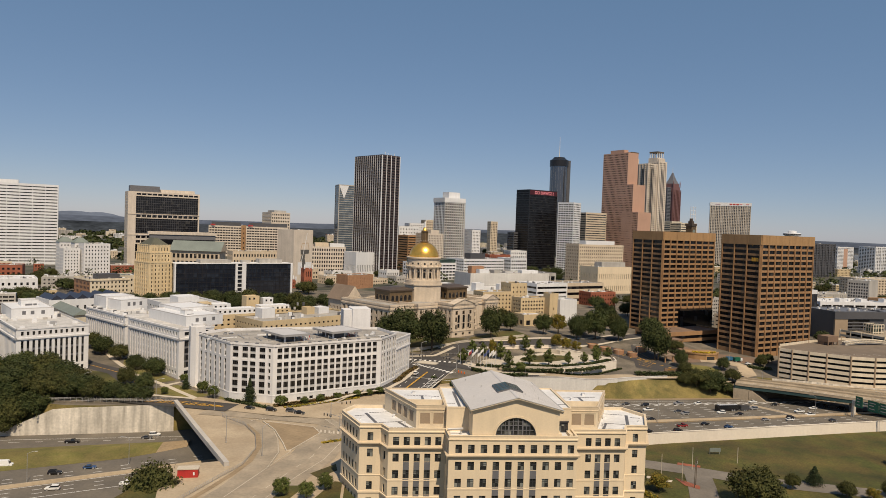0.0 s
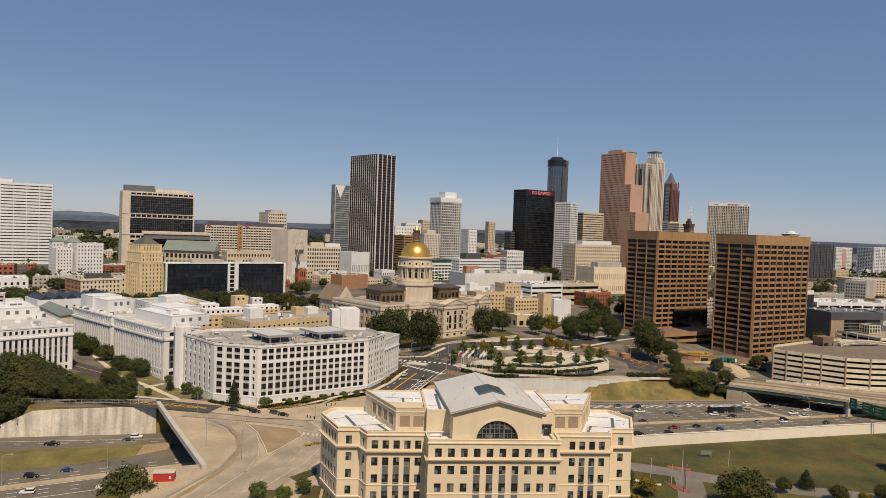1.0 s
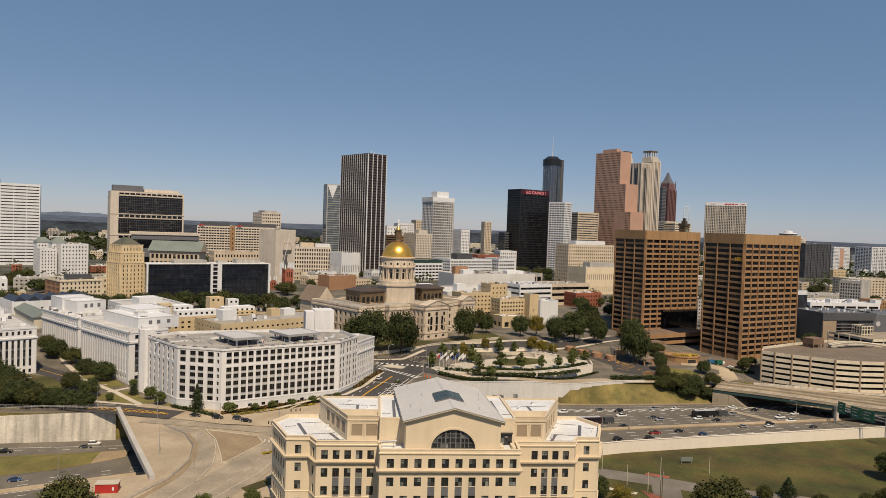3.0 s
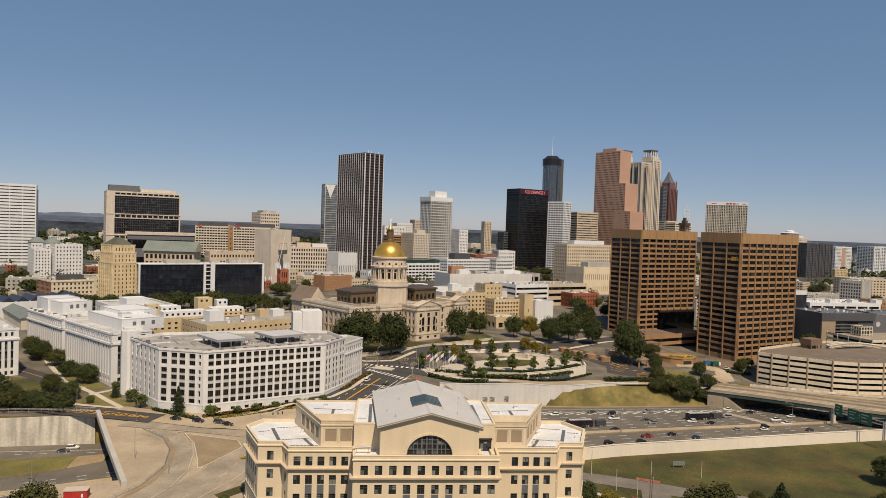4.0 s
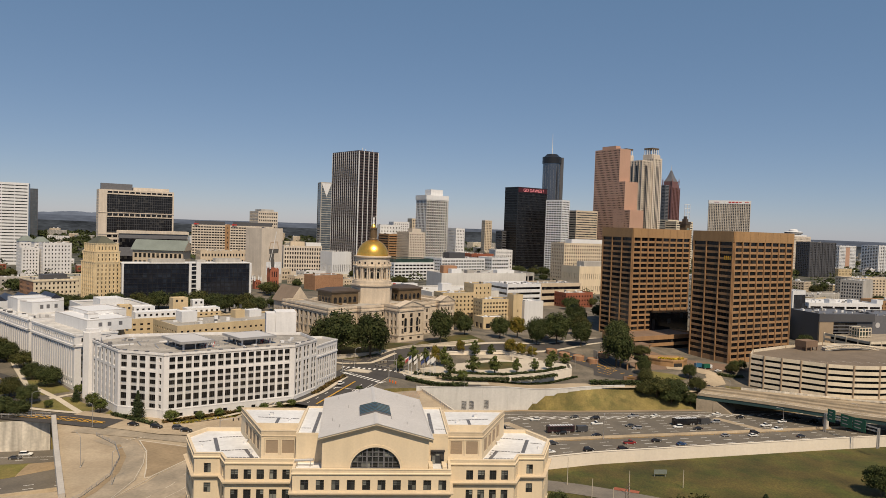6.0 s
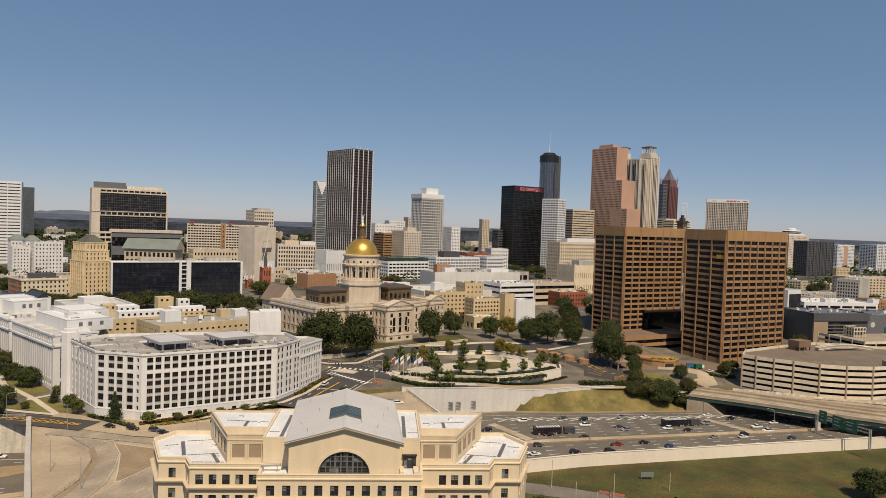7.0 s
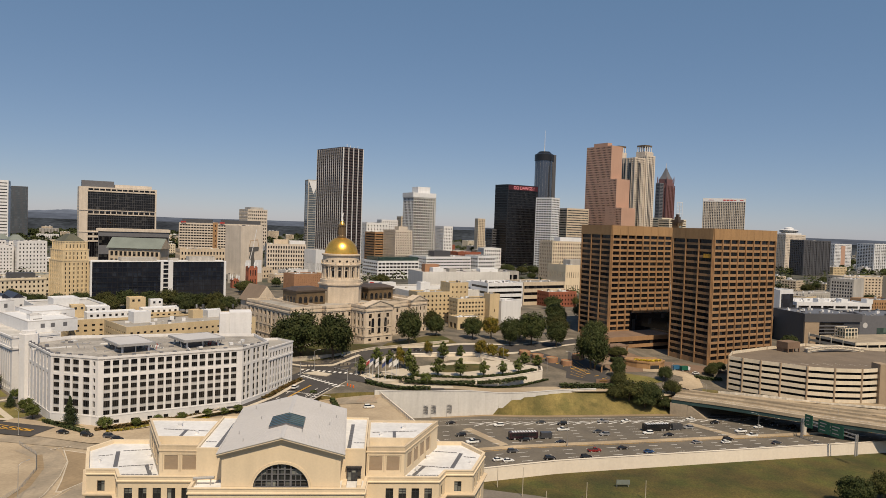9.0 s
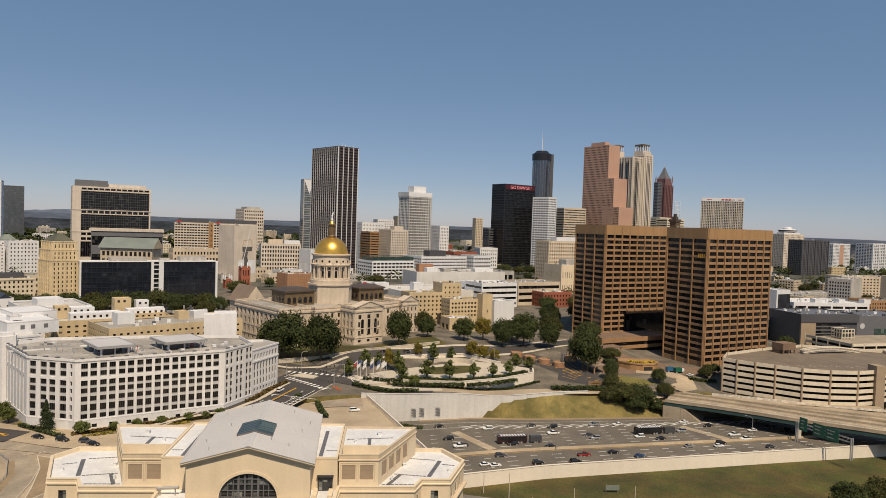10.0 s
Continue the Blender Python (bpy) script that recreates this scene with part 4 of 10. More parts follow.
    g.poly([(x0, yb, 23), (x0, yf, 23), (x0, yf, ez), (x0, yb, ez)])
    g.poly([(x1, yf, 23), (x1, yb, 23), (x1, yb, ez), (x1, yf, ez)])
    g.poly([(x1, yb, 23), (x0, yb, 23), (x0, yb, ez), (xm, yb, az), (x1, yb, ez)])
    part("gable_wall", skew(g), [M_STONE], e, "cream gable wall with an arched opening")
    g = Geo()
    for k in range(n):
        p, q = arc[k], arc[k + 1]
        o = lambda s, f: (xm + (s[0] - xm) * f, cz + (s[1] - cz) * (f + 0.01))
        for f0, f1, d in ((1.0, 1.075, 0.2), (1.08, 1.11, 0.1)):
            a0, b0, a1, b1 = o(p, f0), o(q, f0), o(p, f1), o(q, f1)
            g.hexa([(b0[0], yf - d, b0[1]), (a0[0], yf - d, a0[1]), (a0[0], yf + 0.1, a0[1]), (b0[0], yf + 0.1, b0[1]), (b1[0], yf - d, b1[1]), (a1[0], yf - d, a1[1]), (a1[0], yf + 0.1, a1[1]), (b1[0], yf + 0.1, b1[1])])
    part("arch_moulding", skew(g), [M_STONE], e)
    win = Geo()
    win.poly([(p[0], yf + 0.6, p[1]) for p in arc])
    aw = part("arched_window", skew(win), [G_JC], e, "large half-round window with dark glazing bars")
    g = Geo()
    for f, t in ((-0.70, 0.09), (-0.52, 0.09), (-0.34, 0.22), (-0.12, 0.16), (0.12, 0.16), (0.34, 0.22), (0.52, 0.09), (0.70, 0.09)):
        g.box(xm + r * f - t, xm + r * f + t, yf + 0.34, yf + 0.58, cz, cz + rise * math.sqrt(1 - f * f))
    for k, z in enumerate((0.15, 1.6, 3.0, 4.1)):
        hw = r * math.sqrt(1 - (z / rise) ** 2)
        g.box(xm - hw, xm + hw, yf + 0.38, yf + 0.56, cz + z - 0.08, cz + z + 0.08)
    for k in range(n):
        p, q = arc[k], arc[k + 1]
        i = lambda s: (xm + (s[0] - xm) * 0.955, cz + (s[1] - cz) * 0.945)
        g.poly([(p[0], yf + 0.4, p[1]), (q[0], yf + 0.4, q[1]), (i(q)[0], yf + 0.4, i(q)[1]), (i(p)[0], yf + 0.4, i(p)[1])])
    part("glazing_bar", skew(g), [M_SPANDREL], aw)
    # raking cornice, roof slopes and standing seams
    over, slope = 1.0, (az - ez) / half
    for s in (-1, 1):
        ex = xm + s * (half + over)
        eze = ez - slope * over
        lo_x, hi_x = min(xm, ex), max(xm, ex)
        zl, zh = (az, eze) if s > 0 else (eze, az)
        g = Geo()
        for o, d0, d1, dep in ((0.35, -0.95, -0.5, 0.5), (0.75, -0.5, -0.12, 0.9), (1.1, -0.12, 0.28, 1.3)):
            g.hexa([(lo_x, yf - o, zl + d0), (hi_x, yf - o, zh + d0), (hi_x, yf - o + dep, zh + d0), (lo_x, yf - o + dep, zl + d0),
                    (lo_x, yf - o, zl + d1), (hi_x, yf - o, zh + d1), (hi_x, yf - o + dep, zh + d1), (lo_x, yf - o + dep, zl + d1)])
        # eaves cornice along the side
        ee = xm + s * half
        for o, d0, d1 in ((0.4, -0.9, -0.4), (0.95, -0.4, 0.2)):
            g.box(min(ee, ee + s * o), max(ee, ee + s * o), yf + 0.2, yb + 0.4, eze + d0, eze + d1)
        part("raking_cornice", skew(g), [M_STONE], e, "cream raking cornice")
        g = Geo()
        y0, y1 = yf - 1.25, yb + 1.0
        g.hexa([(lo_x, y0, zl + 0.29), (hi_x, y0, zh + 0.29), (hi_x, y1, zh + 0.29), (lo_x, y1, zl + 0.29), (lo_x, y0, zl + 0.42), (hi_x, y0, zh + 0.42), (hi_x, y1, zh + 0.42), (lo_x, y1, zl + 0.42)])
        part("roof_slope", skew(g), [M_ROOF_METAL], e, "pale grey standing-seam metal roof slope")
        for k in range(60):
            y = y0 + 0.2 + k * 0.62
            g = Geo()
            g.hexa([(lo_x, y, zl + 0.40), (hi_x, y, zh + 0.40), (hi_x, y + 0.04, zh + 0.40), (lo_x, y + 0.04, zl + 0.40), (lo_x, y, zl + 0.47), (hi_x, y, zh + 0.47), (hi_x, y + 0.04, zh + 0.47), (lo_x, y + 0.04, zl + 0.47)])
            part("roof_seam", skew(g), [M_ROOF_METAL], e)
        g = Geo()
        g.box(min(ex, ex - s * 0.25), max(ex, ex - s * 0.25), yf + 0.5, yb, eze + 0.42, eze + 0.6)
        part("gutter_guard", skew(g), [M_ROOF_METAL], e)
    g = Geo()
    for s in (-1, 1):
        g.hexa([(xm, yf - 1.27, az + 0.41), (xm + s * 0.5, yf - 1.27, az + 0.28), (xm + s * 0.5, yb + 1, az + 0.28), (xm, yb + 1, az + 0.41), (xm, yf - 1.27, az + 0.52), (xm + s * 0.5, yf - 1.27, az + 0.40), (xm + s * 0.5, yb + 1, az + 0.40), (xm, yb + 1, az + 0.52)])
    part("ridge_cap", skew(g), [M_ROOF_METAL], e)
    # ridge skylight
    g = Geo()
    ys, ye, hw, tall = 205.2, 213.6, 4.0, 0.95
    dz = slope * hw
    for s in (-1, 1):
        q = [(xm, ys, az + tall), (xm + s * hw, ys, az + tall - dz), (xm + s * hw, ye, az + tall - dz), (xm, ye, az + tall)]
        g.poly(q if s > 0 else q[::-1], 1)
        q = [(xm + s * hw, ys, az + 0.3 - dz), (xm + s * hw, ye, az + 0.3 - dz), (xm + s * hw, ye, az + tall - dz), (xm + s * hw, ys, az + tall - dz)]
        g.poly(q if s > 0 else q[::-1], 0)
        for k in range(7):
            y = ys + (ye - ys) * k / 6
            bar = Geo()
            bar.hexa([(xm + s * t, yy, az + tall - slope * abs(t) + h) for h in (0.0, 0.08) for t, yy in ((0, y - 0.05), (hw, y - 0.05), (hw, y + 0.05), (0, y + 0.05))])
            part("skylight_bar", skew(bar), [M_DARKGREY], e)
    for y, sg in ((ys, 1), (ye, -1)):
        q = [(xm - hw, y, az + 0.3 - dz), (xm + hw, y, az + 0.3 - dz), (xm + hw, y, az + tall - dz), (xm, y, az + tall), (xm - hw, y, az + tall - dz)]
        g.poly(q[::sg], 0)
    part("skylight", skew(g), [M_SPANDREL, G_GREEN, M_DARKGREY], e, "grey-green glazed ridge skylight")
    for dx, y in ((-9, 200), (-7, 216), (-10, 228), (8, 202), (10, 214), (7, 228), (-4, 230), (4, 203), (-11, 207), (11.5, 222)):
        g = Geo()
        z = az + 0.4 - slope * abs(dx)
        g.rod((xm + dx, y, z - 0.1), (xm + dx, y, z + 0.6), 0.08)
        g.rod((xm + dx, y, z + 0.6), (xm + dx, y, z + 0.7), 0.14)
        part("vent_pipe", skew(g), [M_STEEL], e)
    # terrace door beside the gable, with its planters
    g = Geo()
    g.box(56.2, 59.5, 202.85, 203.25, 23.1, 26.3)
    d = part("terrace_door", g, [M_FRAME], e, "dark glazed terrace door")
    for k in range(3):
        g = Geo()
        g.box(56.45 + k * 1.02, 57.25 + k * 1.02, 202.8, 202.86, 23.3, 25.6)
        part("pane", g, [G_JC], d)
    g = Geo()
    g.box(56.0, 59.7, 202.4, 203.25, 26.3, 26.6)
    part("door_canopy", g, [M_FRAME], e)
    for x in (55.9, 59.3):
        g = Geo()
        g.box(x - 0.5, x + 0.5, 198.0, 202.0, 23.1, 24.0)
        part("stair_wall", g, [M_STONE], e)
    g = Geo()
    g.rod((21.9, 200.4, 24.6), (26.6, 200.2, 24.9), 0.34, seg=10)
    for x in (22.6, 25.8):
        g.box(x - 0.08, x + 0.08, 200.1, 200.5, 23.1, 24.6)
    part("roof_duct", g, [M_STEEL], e, "silver roof duct on short legs")


build_courthouse()


# ---- white office building with the bent front ----
def ledge(g, a, b, z0, z1, out, back, over=0.0, m=0):
    """A bar along a wall, from z0 to z1, standing out metres proud and reaching back metres in."""
    w = span(a, b)
    p, q, r, s = along(a, b, -over, out), along(a, b, w + over, out), along(a, b, w + over, -back), along(a, b, -over, -back)
    g.hexa([(*p, z0), (*q, z0), (*r, z0), (*s, z0), (*p, z1), (*q, z1), (*r, z1), (*s, z1)], m)


def strip_face(e, a, b, z0, z1, cols, bands, pane_rows, wall, pane=None):
    """A wall with recessed upright strips: in each strip panes one over another, with ribbed panels between them."""
    g = Geo()
    deep = 0.55
    facade(g, a, b, z0, z1, cols, bands, deep)
    part("wall", g, [wall], e)
    holes = []
    for i, (u0, u1) in enumerate(cols):
        for lo, hi in bands:
            rows = sorted(v for v in pane_rows if lo <= v[0] and v[1] <= hi)
            g = Geo()
            ledge(g, along(a, b, u0, 0), along(a, b, u1, 0), lo, hi, -0.54, 0.8)
            part("spandrel", g, [M_RIBBED], e, "pale grey ribbed panel behind the windows")
            holes += [((u0 + u1) / 2, v0, u1 - u0, v1 - v0, i, j) for j, (v0, v1) in enumerate(rows)]
    set_windows(e, a, b, holes, deep, pane or G_VOID, 2 if cols[0][1] - cols[0][0] > 2 else 1, 0, frame_mat=M_FRAME_GREY)


M_RIBBED = mat("pale_grey_ribbed_panel", (0.45, 0.445, 0.44), 0.7, 0.06, 0.3, 3.0)
M_FRAME_GREY = mat("grey_window_frame", (0.06, 0.056, 0.052), 0.5, 0.06, 0.3, 2.0)


def build_white_office():
    pts = [(-91.5, 352.5), (-68.7, 325.8), (-50.6, 320.9), (-47.9, 319.6), (2.2, 346.0), (10.4, 364), (0, 384), (-36, 380), (-80, 368)]
    e = thing("office_building", "white marble office block with a bent front and dark windows", "building", (-35, 355, 0))
    z0, z1 = 3.5, 27.4
    n = len(pts)
    rows = [(4.1, 5.9), (7.2, 9.7), (11.0, 12.8), (14.2, 16.0), (17.1, 18.9), (20.8, 22.6), (23.8, 25.6)]
    bands = [(4.1, 19.1), (20.2, 25.8)]
    for i in range(n):
        a, b = pts[i], pts[(i + 1) % n]
        w = span(a, b)
        cols = None
        if i == 0:
            cols = [(5.0 + 4.9 * k, 6.7 + 4.9 * k) for k in range(6)]
        elif i == 1:
            cols = [(0.9 + 0.3, 4.0), (6.0, 8.8), (9.9, 12.7), (14.6, 17.5)]
        elif i == 3:
            cols = []
            for k in range(8):
                c = 2.1 + k * (w - 3.4) / 8
                cols += [(c, c + 2.3), (c + 3.2, c + 5.5)]
        elif i == 4:
            cols = [(1.0, 2.7), (3.9, 5.6), (8.0, 9.7), (10.9, 12.6), (15.0, 16.7), (17.6, 19.2)]
        if cols:
            strip_face(e, a, b, z0, z1, cols, bands, rows, M_WHITE)
        else:
            g = Geo()
            facade(g, a, b, z0, z1, [(0.4, 1.6)] if i == 2 else [], rows if i == 2 else [], 0.5)
            part("wall", g, [M_WHITE], e)
            if i == 2:
                g = Geo()
                ledge(g, a, b, z0, z1 - 1, -0.5, 0.8)
                part("glazing", g, [G_DARK], e)
        g = Geo()
        lows = [(6 + 6.2 * k, 7.8 + 6.2 * k) for k in range(int((w - 8) / 6.2))] if i == 3 else []
        h2 = facade(g, along(a, b, 0, 0.12), along(a, b, w, 0.12), z0 - 10, z0, lows, [(0.5, 1.9)] if lows else [], 0.3)
        part("plinth", g, [M_WHITE], e, "white stone plinth")
        if h2:
            set_windows(e, a, b, h2, 0.25, G_DARK, 1, 0)
        if i < 5:
            g = Geo()
            ledge(g, a, b, z0 - 0.05, z0 + 0.3, 0.2, 0.3)
            part("plinth_moulding", g, [M_WHITE], e)
            g = Geo()
            ledge(g, a, b, 26.6, 27.5, 0.18, 0.3)
            part("coping", g, [M_WHITE], e)
            # dark rail brackets inside the parapet
            for k in range(int(w / 5.2)):
                g = Geo()
                x, y = along(a, b, 2.6 + k * 5.2, -0.1)
                g.obox((x, y), math.atan2(b[1] - a[1], b[0] - a[0]), -0.7, 0.7, -0.1, 1.1, 27.1, 27.9)
                part("rail_bracket", g, [M_SPANDREL], e, "grey cradle-rail bracket")
            g = Geo()
            ledge(g, along(a, b, 1, -1.4), along(a, b, w - 1, -1.4), 26.9, 27.15, 0.35, 0.35)
            part("cradle_rail", g, [M_SPANDREL], e, "grey window-cleaning rail")
    g = Geo()
    g.prism(inset(pts, 0.5), 25.6, 26.0)
    part("roof", g, [M_ROOF_GRAVEL], e, "grey gravel roof")
    g = Geo()
    parapet(g, pts, 26.0, 1.4, 0.35)
    part("parapet", g, [M_WHITE], e)
    # low eastern wing with tall slots
    wing = [(10.4, 364.3), (18.7, 384.2), (10, 392), (-3, 389)]
    za = 24.2
    a, b = wing[0], wing[1]
    w = span(a, b)
    cols = bays(w, 8, 0.5, 0.8)
    strip_face(e, a, b, 0.0, za, cols, [(4.2, 5.9), (6.9, 17.6), (19.4, 21.6)], [(4.2, 5.9), (7.2, 9.7), (11.0, 13.4), (14.4, 17.2), (19.4, 21.6)], M_WHITE)
    for i in (1, 2):
        g = Geo()
        facade(g, wing[i], wing[i + 1], 0, za, [], [])
        part("wall", g, [M_WHITE], e)
    g = Geo()
    ledge(g, a, b, 18.0, 18.7, 0.3, 0.3, 0.2)
    ledge(g, a, b, za - 0.7, za, 0.25, 0.3, 0.2)
    part("cornice", g, [M_WHITE], e)
    g = Geo()
    g.prism(inset(wing, 0.4), za - 1.6, za - 1.2)
    part("roof", g, [M_ROOF_GREY], e)
    g = Geo()
    facade(g, a, b, -6, 0.0, [], [])
    part("plinth", g, [M_WHITE], e)
    # chamfered pylon with a round plaque at the west end
    g = Geo()
    pyl = [(-95.4, 354.2), (-93.6, 350.4), (-90.6, 349.2), (-86.8, 352.6), (-88.6, 356.8)]
    g.prism(pyl, z0 - 10, 30.6)
    g.prism(inset(pyl, 0.9), 30.6, 32.0)
    part("pylon", g, [M_WHITE], e, "blank chamfered white stone pylon")
    g = Geo()
    a, b = pyl[0], pyl[1]
    ring_pts = [(span(a, b) / 2 + 1.7 * math.cos(math.pi * k / 12), 23.5 + 2.6 * math.sin(math.pi * k / 12)) for k in range(24)]
    g.poly([(*along(a, b, u, 0.12), z) for u, z in ring_pts])
    part("plaque", g, [M_RIBBED], e, "round grey stone plaque")
    g = Geo()
    g.obox((-14.4, 395), 0.25, -0.2, 10.5, 0, 12, 22, 36.0)
    g.obox((-19.2, 394.8), 0.25, -0.4, 4.9, 0.6, 9, 22, 35.2)
    tower_part = part("stair_tower", g, [M_WHITE], e, "blank white stair tower")
    g = Geo()
    for k in range(4):
        g.obox((-18.9, 395.2), 0.25, 0.3, 4.0, 0.35, 0.7, 29.4 + k * 1.0, 29.9 + k * 1.0)
    part("louvre", g, [M_DARKGREY], tower_part)
    # flat canopies over the cooling plant
    for c0, cx, cy in (((-58.6, 349.8), (-45.4, 333.6), (-33.3, 341.4)), ((-33.8, 360.2), (-22.8, 346.7), (-8.2, 357.1))):
        far = (c0[0] + cy[0] - cx[0], c0[1] + cy[1] - cx[1])
        quad = [c0, cx, cy, far]
        g = Geo()
        g.prism(quad, 29.2, 29.8, bottom=True)
        s = part("plant_canopy", g, [M_ROOF_METAL], e, "flat grey metal canopy over roof plant")
        g = Geo()
        for i in range(4):
            ledge(g, quad[i], quad[(i + 1) % 4], 28.9, 29.95, 0.25, 0.25)
        part("rim", g, [M_STEEL], s)
        inner = inset(quad, 2.0)
        for k, (x, y) in enumerate(inner + [((inner[i][0] + inner[(i + 1) % 4][0]) / 2, (inner[i][1] + inner[(i + 1) % 4][1]) / 2) for i in range(4)]):
            g = Geo()
            g.rod((x, y, 25.9), (x, y, 29.2), 0.45 if k < 4 else 0.25, seg=8)
            part("leg", g, [M_WHITE_PAINT], s)
        g = Geo()
        u = inset(quad, 3.4)
        g.prism([u[0], u[1], ((u[1][0] + u[2][0]) / 2, (u[1][1] + u[2][1]) / 2), ((u[0][0] + u[3][0]) / 2, (u[0][1] + u[3][1]) / 2)], 26, 28.6)
        part("cooling_unit", g, [M_DARKGREY], e, "dark cooling plant under the canopy")
        for k in range(9):
            x, y = along(u[1], u[2], 7.0 + k * 0.95, -1.0)
            g = Geo()
            g.rod((x, y, 26), (x + 0.6, y + 0.2, 28.2), 0.14)
            g.rod((x + 0.6, y + 0.2, 28.2), (x - 2, y + 2.4, 28.3), 0.14)
            part("pipe", g, [M_RED if k in (2, 3, 6) else M_STEEL], e)
    # kerbs, hatches, ducts and pipe runs on the roof
    rng = random.Random(5)
    for k in range(58):
        u, v = rng.uniform(0.04, 0.96), rng.uniform(0.15, 0.92)
        x, y = -84 + 88 * u, 348 + 8 * u + 34 * (v - 0.5)
        if not (y > 331 + max(0, (x + 48) * 0.55) and y < 388 and y > 331 - (x + 68) * 1.1):
            continue
        g = Geo()
        t = rng.random()
        ang = rng.choice((0.48, 0.48, -0.4, 2.05))
        if t < 0.45:
            q = rng.uniform(0.4, 1.2)
            g.obox((x, y), ang, -q, q, -q * 0.7, q * 0.7, 25.95, 26 + rng.uniform(0.4, 1.4))
            part("roof_unit", g, [rng.choice((M_STEEL, M_WHITE_PAINT, M_SPANDREL))], e)
        elif t < 0.75:
            g.obox((x, y), ang, -rng.uniform(2, 7), rng.uniform(2, 7), -0.25, 0.25, 25.98, 26.5)
            part("duct", g, [rng.choice((M_WHITE_PAINT, M_STEEL))], e)
        else:
            g.rod((x, y, 25.9), (x, y, 26 + rng.uniform(0.6, 2.2)), 0.18)
            part("vent_pipe", g, [M_STEEL], e)


build_white_office()


# ---- marble government buildings with tall pilasters ----
def pilaster_face(e, a, b, z0, z1, n, pane=None, end=1.6):
    """Tall slots between pilasters, with window panes and panels in them; an attic row of small windows over a cornice."""
    g = Geo()
    w = span(a, b)
    us = bays(w, n, 0.46, end)
    slot = (z0 + 5.0, z1 - 6.4)
    attic = (z1 - 3.9, z1 - 1.9)
    low = (z0 + 1.6, z0 + 3.6)
    facade(g, a, b, z0 - 4, z1, us, [low, slot, attic], 0.7)
    part("wall", g, [M_WHITE], e)
    holes = []
    hgt = slot[1] - slot[0]
    k = max(3, round(hgt / 4.0))
    for i, (u0, u1) in enumerate(us):
        holes.append(((u0 + u1) / 2, low[0], u1 - u0, low[1] - low[0], i, 0))
        holes.append(((u0 + u1) / 2, attic[0], u1 - u0, attic[1] - attic[0], i, 0))
        for j in range(k):
            holes.append(((u0 + u1) / 2, slot[0] + hgt * j / k + 0.5, u1 - u0, hgt / k - 1.1, i, j))
    set_windows(e, a, b, holes, 0.7, G_DARK, 1, 0)
    for u0, u1 in us:
        g = Geo()
        p, q, r, s = along(a, b, u0, -0.68), along(a, b, u1, -0.68), along(a, b, u1, -0.8), along(a, b, u0, -0.8)
        g.hexa([(*p, slot[0]), (*q, slot[0]), (*r, slot[0]), (*s, slot[0]), (*p, slot[1]), (*q, slot[1]), (*r, slot[1]), (*s, slot[1])])
        part("spandrel", g, [M_SPANDREL], e, "dark metal panel behind the pilasters")
    for z, h, o in ((z1 - 5.9, 0.9, 0.5), (z1 - 0.9, 0.9, 0.25)):
        g = Geo()
        p, q, r, s = along(a, b, -o, o), along(a, b, w + o, o), along(a, b, w + o, -0.5), along(a, b, -o, -0.5)
        g.hexa([(*p, z), (*q, z), (*r, z), (*s, z), (*p, z + h), (*q, z + h), (*r, z + h), (*s, z + h)])
        part("cornice", g, [M_WHITE], e)


def plain_face(e, a, b, z0, z1, mat_):
    g = Geo()
    facade(g, a, b, z0, z1, [], [])
    part("wall", g, [mat_], e)


def government_block(label, pts, z0, z1, faces, extras):
    e = thing("government_building", label, "building", (*pts[0], z0), "marble government buildings")
    for i in range(len(pts)):
        a, b = pts[i], pts[(i + 1) % len(pts)]
        if i in faces:
            pilaster_face(e, a, b, z0, z1, faces[i])
        else:
            plain_face(e, a, b, z0 - 4, z1, M_WHITE)
    g = Geo()
    g.prism(inset(pts, 0.4), z1 - 1.4, z1 - 0.9)
    part("roof", g, [M_ROOF_PALE], e, "pale weathered roof membrane")
    for o, deg, x1, y1, h in extras:
        q = block(o, deg, x1, y1)
        g = Geo()
        g.prism(q, z1 - 1.2, z1 + h)
        pe = part("penthouse", g, [M_WHITE_PAINT], e, "white rooftop penthouse")
        g = Geo()
        for f in (0.25, 0.45, 0.7):
            p, r = along(q[0], q[1], x1 * f, 0.03), along(q[0], q[1], x1 * f + 1.8, 0.03)
            g.poly([(*p, z1 + h * 0.3), (*r, z1 + h * 0.3), (*r, z1 + h * 0.75), (*p, z1 + h * 0.75)])
        part("vent", g, [M_SPANDREL], pe)
        g = Geo()
        parapet(g, q, z1 + h, 0.5, 0.3)
        part("coping", g, [M_ROOF_METAL], pe)
    return e


government_block("white marble government building with tall pilasters and rooftop penthouse", block((-102.6, 362), 44, 20, 58), 1.5, 27.4, {0: 3, 3: 18},
                 [((-103, 376), 44, 22, 42, 4.4), ((-112, 398), 44, 20, 26, 6.0), ((-106, 384), 44, 5, 5, 6.4)])
government_block("long white marble government building beside a leafy street", block((-146, 407), 44, 24, 54), 2.0, 27.3, {0: 3, 3: 16}, [((-159, 436), 52, 18, 14, 5.2), ((-171, 444), 44, 18, 18, 6.2)])
government_block("square white marble government building with dark slot windows", block((-182.2, 360.1), 38, 34, 60), 1.0, 26.2, {0: 12, 3: 20}, [((-203.5, 397), 36, 21, 34, 4.6), ((-207, 414), 36, 9, 9, 7.6)])


